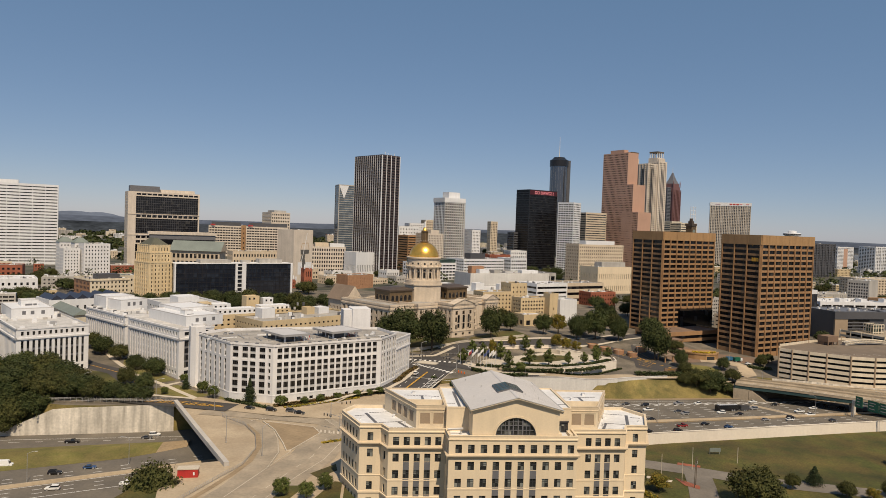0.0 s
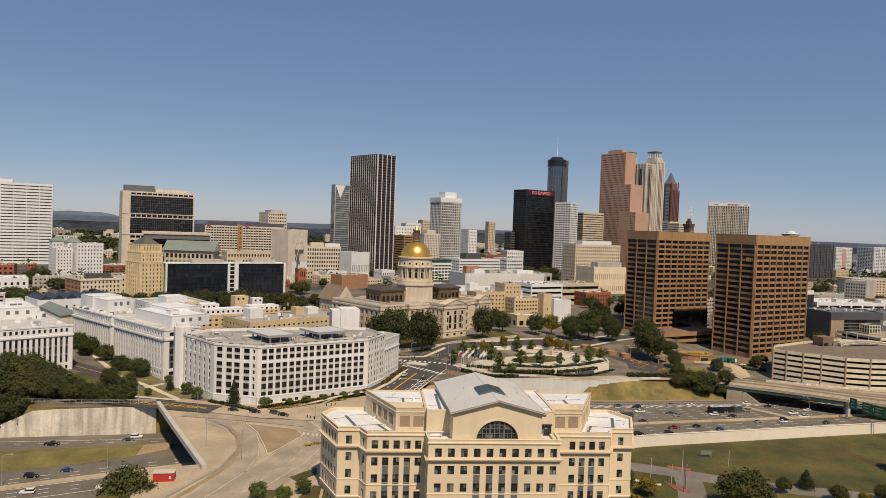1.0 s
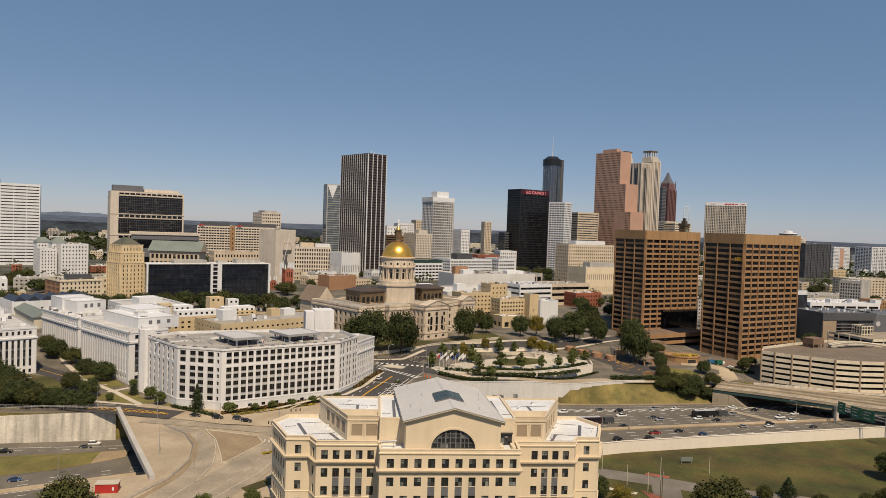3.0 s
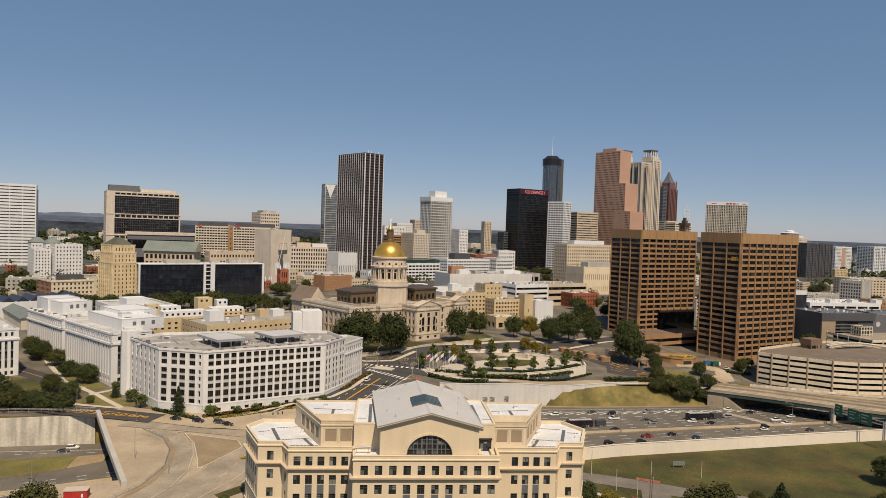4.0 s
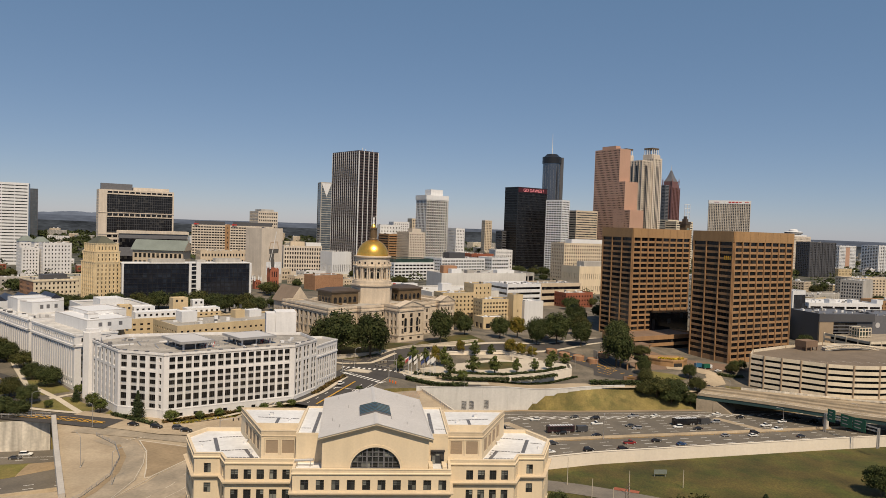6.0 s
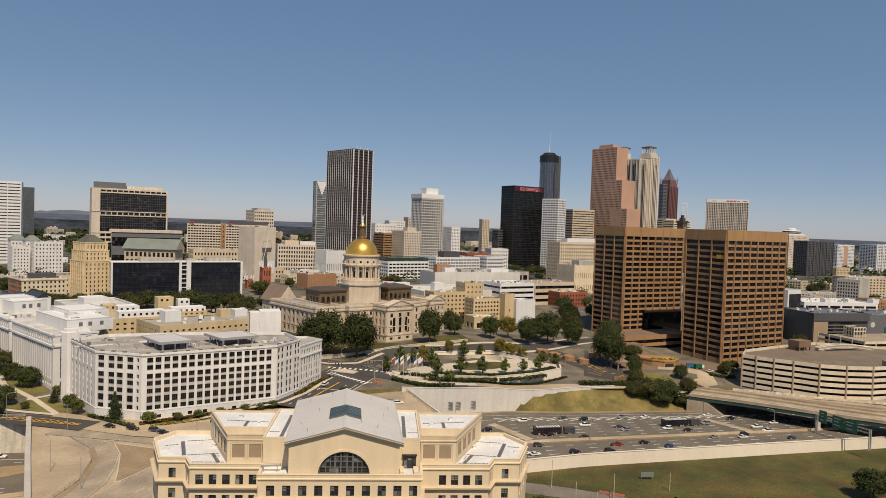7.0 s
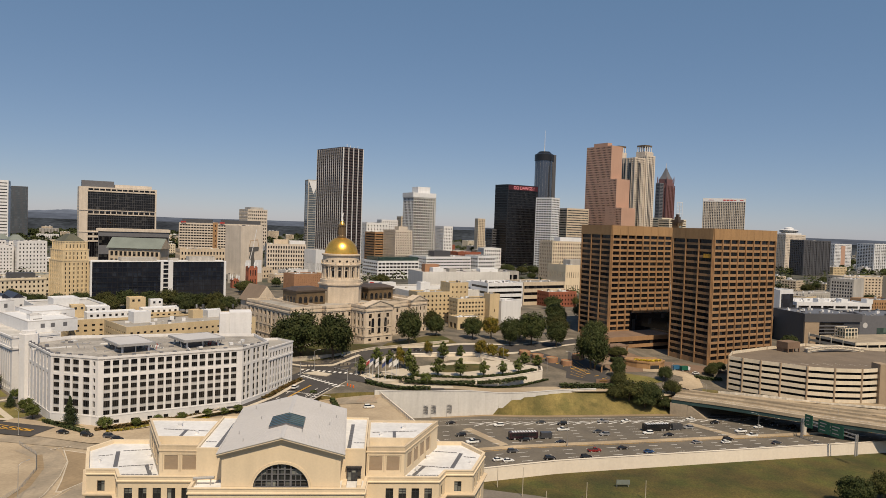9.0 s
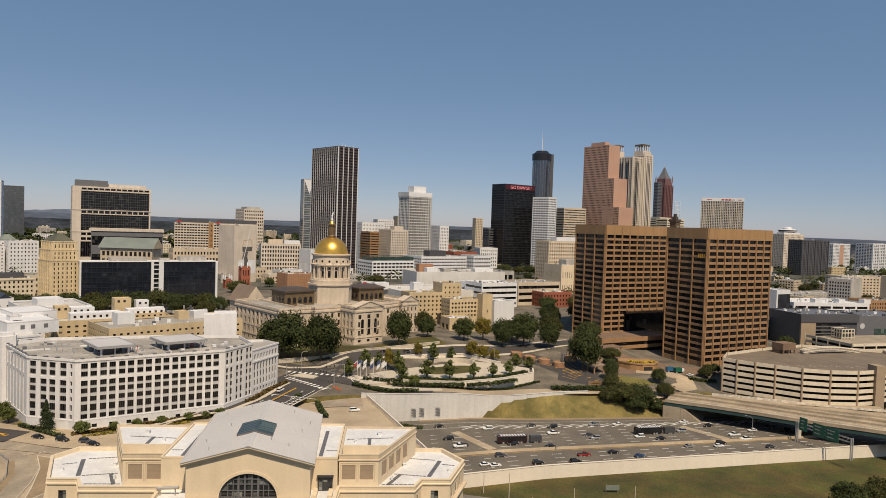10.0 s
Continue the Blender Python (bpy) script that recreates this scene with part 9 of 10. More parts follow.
for i in range(6):
    u = 0.12 + i * 0.13
    ax, ay, bx, by = 170 + 13 * u, 430 + 42 * u, 184 + 13 * u, 422 + 22 * u
    patch("road_marking", [(ax + 2, ay - 1), (bx - 6, by + 3), (bx - 5.9, by + 3.35), (ax + 2.1, ay - 0.65)], 0.16, M_YELLOW, "yellow painted parking bay line", n=3)
patch("ground", [(215, 396), (330, 372), (345, 388), (222, 414)], 0.05, M_DIRT, "bare earth between slip roads")


def flat_disc(cx, cy, rx, ry, ang, z, seg=40):
    return [(cx + rx * math.cos(t) * math.cos(ang) - ry * math.sin(t) * math.sin(ang), cy + rx * math.cos(t) * math.sin(ang) + ry * math.sin(t) * math.cos(ang)) for t in [2 * math.pi * i / seg for i in range(seg)]]


PARK_Z = 3.0
g = Geo()
g.prism([(62, 408), (84, 400), (110, 399.5), (132, 408), (152, 424), (154, 434), (140, 445), (120, 452), (96, 446), (74, 432)], -4, PARK_Z)
solid("park_terrace", g, [M_WALK], "pale paved park terrace on a raised base", "terrace")
g = Geo()
g.prism(flat_disc(108, 426, 19, 9.5, 0.45, 0), PARK_Z - 0.2, PARK_Z + 0.12)
solid("lawn", g, [M_GRASS], "oval green lawn in the park", "grass")
wall_line("park_wall", [(112, 397.8), (134, 407), (154, 422), (156, 433)], lambda x, y: PARK_Z + 0.2, lambda x, y: -5.0, 0.5, [M_WALL_PALE], "pale curved park retaining wall", 0, 0.15)
g = Geo()
for i in range(14):
    t0, t1 = 0.2 + i * 0.19, 0.2 + (i + 1) * 0.19
    q = [(111 + r * math.cos(t), 440 + r * 0.6 * math.sin(t)) for r, t in ((11, t0), (11, t1), (12.2, t1), (12.2, t0))][::-1]
    g.prism(q, PARK_Z, PARK_Z + 2.6)
solid("curved_wall", g, [M_WALK], "curved pale stone seating wall", "wall", "")
# planting beds below the terrace
M_HEDGE = leaf_mat("clipped_hedge_leaves", (0.030, 0.045, 0.014), (0.05, 0.06, 0.02))
M_RUST = leaf_mat("rust_brown_shrub_leaves", (0.13, 0.075, 0.025), (0.07, 0.06, 0.02))
M_BED = leaf_mat("flowering_bed", (0.30, 0.21, 0.02), (0.10, 0.10, 0.02))


def hedge(pts, w, h, label, mat_=None, seed=1, dens=10, z=None):
    """A hedge of leaf blades along a line."""
    rng = random.Random(seed)
    g = Geo()
    for a, b in zip(pts, pts[1:]):
        L = span(a, b)
        for _ in range(int(L * dens * (w + h))):
            u, o, k = rng.uniform(0, L), rng.uniform(-w / 2, w / 2), rng.random() ** 0.6
            x, y = along(a, b, u, o)
            zz = (land(x, y) if z is None else z) + h * k * (0.85 + 0.3 * noise.noise((x * 0.5, y * 0.5, 0)))
            n = Vector((rng.gauss(0, 0.6), rng.gauss(0, 0.6), 0.7)).normalized()
            a1 = n.orthogonal().normalized() * rng.uniform(0.25, 0.5)
            a1 = Matrix.Rotation(rng.uniform(0, 6.28), 3, n) @ a1
            b1 = n.cross(a1)
            p = Vector((x, y, zz))
            g.poly([tuple(p - a1), tuple(p - b1), tuple(p + a1), tuple(p + b1)])
    ob = solid("hedge", g, [mat_ or M_HEDGE], label, "hedge", "")
    return ob


hedge([(82, 403), (110, 401), (133, 410), (150, 424)], 3.2, 1.5, "dark clipped hedge round the park terrace", seed=2, z=2.6)
hedge([(82, 399), (110, 396.5), (136, 404), (157, 421)], 1.6, 1.1, "row of small rounded shrubs along the park wall", seed=3)
hedge([(55, 388), (70, 383), (88, 386.5)], 3.0, 2.2, "dark bushy hedge above the retaining wall", seed=4)
hedge([(66, 374.5), (78, 369.5), (89, 364.5)], 2.6, 1.5, "dark shrubs spilling over the top of the pale wall", seed=17)
hedge([(160, 405), (200, 407)], 4.0, 3.0, "bushy hedge along the frontage road", seed=5)
hedge([(-70, 324), (-48, 310)], 2.4, 1.3, "low green shrubs before the white offices", seed=6)
hedge([(-46, 313), (-20, 330), (2, 344)], 2.6, 1.2, "rust brown and green shrubs before the white offices", M_RUST, 7)
hedge([(-41, 311.5), (-22, 323), (-8, 331.5)], 1.6, 0.6, "yellow flower bed before the white offices", M_BED, 8)
hedge([(10, 355), (16, 372), (23, 386)], 2.6, 1.5, "reddish shrubs at the street corner", M_RUST, 9)
hedge([(26, 352), (32, 366)], 2.6, 1.6, "dark hedge along the avenue", seed=10)
hedge([(-20, 262), (-8, 268)], 2.0, 0.5, "grass tuft strip beside the ramp", M_BED, 12, z=0.1)
hedge([(249, 432.5), (266, 433.5)], 2.4, 1.6, "dark hedge before the brown towers", seed=14)
hedge([(92, 296), (98, 290)], 5.0, 4.0, "dark scrub at the foot of the pale wall", seed=15)
hedge([(98, 272), (104, 258), (110, 244)], 2.5, 1.2, "dry shrubs beside the street", M_BED, 16)


# ---- vehicles ----
M_ORANGE = mat("orange_plastic", (0.65, 0.12, 0.015), 0.5, 0.05)
PAINTS = [mat("black_car_paint", (0.012, 0.012, 0.014), 0.25, 0.05), mat("white_car_paint", (0.72, 0.72, 0.70), 0.3, 0.04), mat("silver_car_paint", (0.38, 0.38, 0.39), 0.3, 0.04, metal=0.5), mat("dark_grey_car_paint", (0.06, 0.062, 0.068), 0.25, 0.05), mat("red_car_paint", (0.22, 0.02, 0.02), 0.3, 0.05), mat("blue_car_paint", (0.02, 0.06, 0.16), 0.3, 0.05)]
M_TYRE = mat("black_rubber", (0.015, 0.015, 0.015), 0.9, 0.1)
M_CARGLASS = mat("tinted_car_glass", (0.015, 0.017, 0.02), 0.06, 0.05)
M_LAMP = mat("clear_lamp_lens", (0.7, 0.68, 0.6), 0.2, 0.05)
M_TAIL = mat("red_lamp_lens", (0.35, 0.01, 0.01), 0.3, 0.05)


def loft(g, sections, m=0):
    """A closed skin over cross sections of equal point count."""
    k, n = len(g.v), len(sections[0])
    for s in sections:
        g.v.extend(s)
    for i in range(len(sections) - 1):
        for j in range(n):
            a, b = k + i * n + j, k + i * n + (j + 1) % n
            g.f.append((a, b, b + n, a + n))
            g.m.append(m)
    g.f.append(tuple(k + j for j in reversed(range(n))))
    g.m.append(m)
    g.f.append(tuple(k + (len(sections) - 1) * n + j for j in range(n)))
    g.m.append(m)


def wheel_data(r, w):
    g = Geo()
    k = 14
    for y in (-w / 2, w / 2):
        g.v.extend((r * math.cos(2 * math.pi * i / k), y, r * math.sin(2 * math.pi * i / k)) for i in range(k))
    for i in range(k):
        j = (i + 1) % k
        g.f.append((i, j, k + j, k + i))
        g.m.append(0)
    g.f.append(tuple(range(k)))
    g.m.append(1)
    g.f.append(tuple(reversed(range(k, 2 * k))))
    g.m.append(1)
    return data_of("wheel", g, [M_TYRE, M_STEEL])


WHEEL = wheel_data(0.34, 0.24)
WHEEL_BIG = wheel_data(0.5, 0.35)


def make_car(kind, paint, label):
    """A car that heads along +x: body, glazed cabin, wheels and lamps."""
    e = thing("car" if kind != "van" else "van", label, "car" if kind != "van" else "van", (0, 0, 0), "traffic")
    L, W = {"sedan": (4.7, 1.84), "suv": (4.8, 1.95), "pickup": (5.8, 2.0), "van": (5.9, 2.05)}[kind]
    lo, belt = 0.28, {"sedan": 0.92, "suv": 1.08, "pickup": 1.15, "van": 1.2}[kind]
    top = {"sedan": 1.45, "suv": 1.78, "pickup": 1.88, "van": 2.5}[kind]

    def ring(x, w, z0, z1, r=0.12):
        h = w / 2
        return [(x, -h, z0 + r), (x, -h + r, z0), (x, h - r, z0), (x, h, z0 + r), (x, h, z1 - r), (x, h - r, z1), (x, -h + r, z1), (x, -h, z1 - r)]

    g = Geo()
    hood = belt - (0.12 if kind in ("sedan", "suv") else 0.05)
    loft(g, [ring(-L / 2, W * 0.86, lo + 0.15, belt - 0.12), ring(-L / 2 + 0.25, W * 0.97, lo, belt), ring(-L * 0.1, W, lo, belt), ring(L * 0.22, W, lo, belt), ring(L / 2 - 0.35, W * 0.96, lo, hood), ring(L / 2, W * 0.82, lo + 0.12, hood - 0.22)])
    body = part("body", g, [paint], e, smooth=False)
    g = Geo()
    xr, xf = {"sedan": (-L * 0.40, L * 0.20), "suv": (-L * 0.47, L * 0.20), "pickup": (-L * 0.08, L * 0.24), "van": (-L * 0.48, L * 0.34)}[kind]
    sl = {"sedan": (0.75, 0.8), "suv": (0.25, 0.7), "pickup": (0.15, 0.7), "van": (0.08, 0.7)}[kind]
    a0 = ring(xr, W * 0.90, belt - 0.02, belt + 0.06, 0.02)
    lowb = [(xr, -W * 0.46, belt - 0.02), (xf, -W * 0.46, belt - 0.02), (xf, W * 0.46, belt - 0.02), (xr, W * 0.46, belt - 0.02)]
    upp = [(xr + sl[0], -W * 0.38, top - 0.06), (xf - sl[1], -W * 0.38, top - 0.06), (xf - sl[1], W * 0.38, top - 0.06), (xr + sl[0], W * 0.38, top - 0.06)]
    for k, nm in enumerate(("side_window", "windscreen", "side_window", "rear_window")):
        g = Geo()
        g.poly([lowb[k], lowb[(k + 1) % 4], upp[(k + 1) % 4], upp[k]])
        part(nm, g, [M_CARGLASS if kind != "van" else paint], e)
    g = Geo()
    g.hexa([(xr + sl[0] - 0.05, -W * 0.39, top - 0.08), (xf - sl[1] + 0.05, -W * 0.39, top - 0.08), (xf - sl[1] + 0.05, W * 0.39, top - 0.08), (xr + sl[0] - 0.05, W * 0.39, top - 0.08), (xr + sl[0] + 0.08, -W * 0.35, top), (xf - sl[1] - 0.08, -W * 0.35, top), (xf - sl[1] - 0.08, W * 0.35, top), (xr + sl[0] + 0.08, W * 0.35, top)])
    part("roof", g, [paint], e)
    if kind == "pickup":
        g = Geo()
        g.box(-L / 2 + 0.2, xr - 0.1, -W * 0.42, W * 0.42, belt - 0.5, belt + 0.004)
        part("cargo_bed", g, [M_DARK], e)
    if kind == "van":
        g = Geo()
        g.hexa([(xf - 0.65, -W * 0.4, belt + 0.1), (xf + 0.03, -W * 0.42, belt + 0.1), (xf + 0.03, W * 0.42, belt + 0.1), (xf - 0.65, W * 0.4, belt + 0.1), (xf - 1.0, -W * 0.37, top - 0.5), (xf - 0.45, -W * 0.37, top - 0.5), (xf - 0.45, W * 0.37, top - 0.5), (xf - 1.0, W * 0.37, top - 0.5)])
        part("windscreen", g, [M_CARGLASS], e)
    for x in (-L * 0.31, L * 0.31):
        for y in (-W / 2 + 0.08, W / 2 - 0.08):
            part("wheel", WHEEL, None, e).location = (x, y, 0.34)
    for y in (-W * 0.33, W * 0.33):
        for x, mm, nm in ((L / 2 - 0.03, M_LAMP, "headlight"), (-L / 2 + 0.02, M_TAIL, "tail_light")):
            g = Geo()
            g.box(x - 0.06, x + 0.06, y - 0.2, y + 0.2, belt - 0.38, belt - 0.22)
            part(nm, g, [mm], e)
    return e


CARS = {}
NAMES = {0: "black", 1: "white", 2: "silver", 3: "dark grey", 4: "red", 5: "blue"}


def park(kind, colour, x, y, z, heading):
    m = Matrix.Translation((x, y, z)) @ Matrix.Rotation(heading, 4, "Z")
    if (kind, colour) not in CARS:
        CARS[kind, colour] = make_car(kind, PAINTS[colour], f"{NAMES[colour]} {kind} on the road with tinted windows")
        CARS[kind, colour].matrix_basis = m
        return CARS[kind, colour]
    return copy_thing(CARS[kind, colour], m)


def lane_heading(x):
    return math.atan2(between(x + 5, 0.5) - between(x - 5, 0.5), 10)


rng = random.Random(4)
KINDS = ["sedan", "suv", "sedan", "suv", "pickup", "sedan"]
for k, (x, y) in enumerate(((97, 368), (120, 365), (142, 371), (152, 368.5), (174, 373), (186, 374), (144, 340), (120, 327.5), (116, 316), (134, 319), (156, 329), (180, 328), (208, 341.5), (225, 346), (251, 366), (268, 365.7), (240, 352), (262, 371), (199, 352), (168, 352), (300, 372), (285, 360), (105, 340), (222, 379), (130, 351))):
    h = lane_heading(x) + (math.pi if between(x, 0.31) < y else 0)
    park(KINDS[k % 6], (0, 1, 3, 0, 2, 1, 0, 3, 1, 0, 4, 5, 2, 0, 1)[k % 15], x, y, FREEWAY_Z + 0.03, h)
for k, (x, f) in enumerate(((112, 0.12), (128, 0.42), (150, 0.62), (166, 0.55), (170, 0.18), (190, 0.48), (204, 0.66), (214, 0.58), (238, 0.44), (232, 0.70), (246, 0.12), (150, 0.05), (222, 0.20), (100, 0.58), (104, 0.44))):
    park(KINDS[(k + 2) % 6], (1, 0, 1, 3, 0, 1, 0, 2, 1, 0, 3, 0, 1, 0, 1)[k], x, between(x, f), FREEWAY_Z + 0.03, lane_heading(x) + (math.pi if f > 0.31 else 0))
for k, (x, y) in enumerate(((-127.6, 298.5), (-99, 305), (-97, 309), (-108, 268), (-118, 262), (-88, 251.5), (-112, 247), (-160, 256), (-140, 270))):
    park(("pickup", "sedan", "suv", "sedan", "suv", "pickup", "suv", "sedan", "van")[k], (0, 3, 1, 5, 0, 1, 1, 2, 1)[k], x, y, FREEWAY_Z + 0.03, math.atan2(0.11, 1) + (0 if y > 260 else math.pi))
for k, (x, y) in enumerate(((-56, 309), (-46, 306), (-37, 304), (-33, 301))):
    park(("sedan", "suv", "suv", "sedan")[k], (0, 0, 3, 0)[k], x, y, max(deck_z(x, y), lift(x, y)) + 0.35, -0.3)
for x, y, kind, c, h in ((22, 372, "suv", 1, 1.2), (58, 350, "suv", 1, 0.2), (232, 408, "sedan", 0, -0.3), (258, 404, "suv", 0, -0.25), (252, 438, "sedan", 1, 0.3), (245, 447, "sedan", 2, 0.3), (300, 386, "sedan", 3, -0.25), (70, 446, "sedan", 0, 0.4), (84, 452, "suv", 3, 0.4), (276, 400, "sedan", 1, -0.35)):
    zz = deck_z(x, y) + 0.02 if (x, y) == (58, 350) else land(x, y) + 0.2
    park(kind, c, x, y, zz, h)


def make_bus(paint, label, x, y, z, heading, length=13.5):
    e = thing("coach_bus", label, "bus", (0, 0, 0))
    g = Geo()
    L, W, H = length, 2.6, 3.5
    r = 0.25
    ring = lambda xx, s: [(xx, -W / 2 * s, 0.4 + r), (xx, -W / 2 * s + r, 0.4), (xx, W / 2 * s - r, 0.4), (xx, W / 2 * s, 0.4 + r), (xx, W / 2 * s, H - r), (xx, W / 2 * s - r, H), (xx, -W / 2 * s + r, H), (xx, -W / 2 * s, H - r)]
    loft(g, [ring(-L / 2, 0.95), ring(-L / 2 + 0.3, 1), ring(L / 2 - 0.4, 1), ring(L / 2, 0.94)])
    part("body", g, [paint], e)
    for s in (-1, 1):
        for k in range(7):
            g = Geo()
            x0 = -L / 2 + 1.0 + k * (L - 2) / 7
            g.box(x0, x0 + (L - 2) / 7 - 0.12, s * W / 2 - 0.02, s * W / 2 + 0.02, 1.75, 2.95)
            part("side_window", g, [M_CARGLASS], e)
    g = Geo()
    g.box(L / 2 - 0.03, L / 2 + 0.03, -W * 0.42, W * 0.42, 1.5, 3.0)
    part("windscreen", g, [M_CARGLASS], e)
    for k in range(9):
        g = Geo()
        x0 = -L / 2 + 0.8 + k * (L - 1.6) / 9
        g.box(x0, x0 + 0.8, -W * 0.44, W * 0.44, H, H + 0.12)
        part("roof_hatch", g, [M_WHITE_PAINT], e)
    for xx in (-L * 0.3, -L * 0.2, L * 0.32):
        for yy in (-W / 2 + 0.15, W / 2 - 0.15):
            part("wheel", WHEEL_BIG, None, e).location = (xx, yy, 0.5)
    e.matrix_basis = Matrix.Translation((x, y, z)) @ Matrix.Rotation(heading, 4, "Z")
    # trailer behind
    t = thing("box_trailer", "dark enclosed trailer behind the coach", "trailer", (0, 0, 0))
    g = Geo()
    g.box(-2.6, 2.6, -1.2, 1.2, 0.55, 3.0)
    part("box_body", g, [PAINTS[3]], t)
    g = Geo()
    g.rod((2.6, 0, 0.7), (4.0, 0, 0.7), 0.1)
    part("drawbar", g, [M_STEEL], t)
    for xx in (-0.5, 0.5):
        for yy in (-1.1, 1.1):
            part("wheel", WHEEL, None, t).location = (xx, yy, 0.34)
    d = Vector((math.cos(heading), math.sin(heading)))
    t.matrix_basis = Matrix.Translation((x - d.x * (L / 2 + 4.2), y - d.y * (L / 2 + 4.2), z)) @ Matrix.Rotation(heading, 4, "Z")


make_bus(M_PLUM, "black coach with dark windows towing a trailer", 128, 345.5, FREEWAY_Z + 0.03, lane_heading(128) + math.pi)
make_bus(PAINTS[0], "black coach with dark windows towing a trailer", 196, 360, FREEWAY_Z + 0.03, lane_heading(196) + math.pi)

# red container hut with a pale roof
e = thing("container_hut", "red steel container hut with a pale roof", "container", (-61, 229, 0))
g = Geo()
g.obox((-63.5, 225.6), 0.1, 0, 6.4, 0, 3.0, 0.0, 2.9)
part("hut_body", g, [M_RED], e)
g = Geo()
g.obox((-63.7, 225.4), 0.1, 0, 6.8, 0, 3.4, 2.9, 3.15)
part("hut_roof", g, [M_WALK], e)
for k in range(12):
    g = Geo()
    g.obox((-63.5, 225.6), 0.1, 0.2 + k * 0.52, 0.4 + k * 0.52, -0.06, 0.0, 0.1, 2.8)
    part("rib", g, [M_RED], e)
g = Geo()
g.obox((-63.5, 225.6), 0.1, 4.9, 5.4, -0.12, -0.06, 1.0, 2.0)
part("notice_plate", g, [M_WHITE_PAINT], e)


# ---- lamps, signs, flags ----
def make_lamp(h, reach, label):
    e = thing("street_lamp", label, "street lamp", (0, 0, 0), "street lamps")
    g = Geo()
    g.lathe([(0.22, 0), (0.22, 0.5), (0.12, 0.6), (0.08, h)], 8)
    part("pole", g, [M_STEEL], e)
    g = Geo()
    pts = [(0, 0, h - 0.2), (reach * 0.3, 0, h + 0.35), (reach * 0.7, 0, h + 0.6), (reach, 0, h + 0.65)]
    for a, b in zip(pts, pts[1:]):
        g.rod(a, b, 0.06)
    part("arm", g, [M_STEEL], e)
    g = Geo()
    g.hexa([(reach - 0.1, -0.16, h + 0.58), (reach + 0.8, -0.12, h + 0.58), (reach + 0.8, 0.12, h + 0.58), (reach - 0.1, 0.16, h + 0.58), (reach, -0.1, h + 0.78), (reach + 0.7, -0.06, h + 0.72), (reach + 0.7, 0.06, h + 0.72), (reach, 0.1, h + 0.78)])
    part("lamp_head", g, [M_STEEL], e)
    return e


lamp = make_lamp(10.5, 2.6, "tall grey steel street lamp with a curved arm")
spots = ((27, 409, 0.4, 1.0), (13, 424, 0.2, 1.0), (136, 450, 3.0, 0.9), (177, 446, 3.1, 0.9), (-100, 319, 0.2, 1.0), (-71, 307, 2.5, 0.85), (-60, 326, 0.1, 0.9), (49, 404, 2.0, 1.0), (231, 424, 1.0, 0.9), (86, 384, 2.0, 0.6), (160, 436, 2.5, 0.8), (240, 400, 2.2, 0.9), (95, 432, 1, 0.5), (145, 424, 1, 0.5), (-160, 346, 0.5, 0.9), (-136, 330, 0.3, 0.9))
for k, (x, y, a, s) in enumerate(spots):
    z = deck_z(x, y) if (x, y) == (-71, 307) else land(x, y)
    m = Matrix.Translation((x, y, z)) @ Matrix.Rotation(a, 4, "Z") @ Matrix.Diagonal((s, s, s, 1))
    if k == 0:
        lamp.matrix_basis = m
    else:
        copy_thing(lamp, Matrix.Identity(4)).matrix_basis = m
for x, y, a in ((-56, 262, 2.4), (-40, 247, 1.0), (-95, 272, 3.1), (-124, 254, 0.2), (243, 352, 2.6), (146, 336, 1.2), (290, 362, 2.6)):
    z = deck_z(x, y) if x > -60 and x < 60 else FREEWAY_Z
    copy_thing(lamp, Matrix.Identity(4)).matrix_basis = Matrix.Translation((x, y, z)) @ Matrix.Rotation(a, 4, "Z")


def make_pole(h, label, wires=True):
    e = thing("utility_pole", label, "pole", (0, 0, 0), "utility poles")
    g = Geo()
    g.rod((0, 0, -0.5), (0, 0, h), 0.16, 0.11, 8)
    part("shaft", g, [M_BARK if wires else M_WALK], e)
    if wires:
        for z in (h - 0.6, h - 1.6):
            g = Geo()
            g.box(-1.2, 1.2, -0.06, 0.06, z, z + 0.12)
            part("crossarm", g, [M_BARK], e)
        g = Geo()
        g.lathe([(0.25, h - 3.2), (0.25, h - 2.2), (0.1, h - 2.1)], 10, (0.4, 0))
        part("transformer", g, [M_STEEL], e)
    return e


wp = make_pole(12, "weathered wooden utility pole with crossarms")
wp.matrix_basis = Matrix.Translation((131, 262, -16.2)) @ Matrix.Rotation(0.6, 4, "Z")
copy_thing(wp, Matrix.Identity(4)).matrix_basis = Matrix.Translation((129, 259, -16.2)) @ Matrix.Rotation(0.9, 4, "Z")
cp = make_pole(8.5, "plain pale concrete light pole on the lawn", False)
spots = ((117, 291, 1.3), (138, 280, 1.15), (163, 288, 0.85), (122, 275, 1.0), (127, 266, 1.0), (109, 300, 0.9))
for k, (x, y, s) in enumerate(spots):
    m = Matrix.Translation((x, y, land(x, y) - 0.05)) @ Matrix.Diagonal((1, 1, s, 1))
    (cp if k == 0 else copy_thing(cp, Matrix.Identity(4))).matrix_basis = m

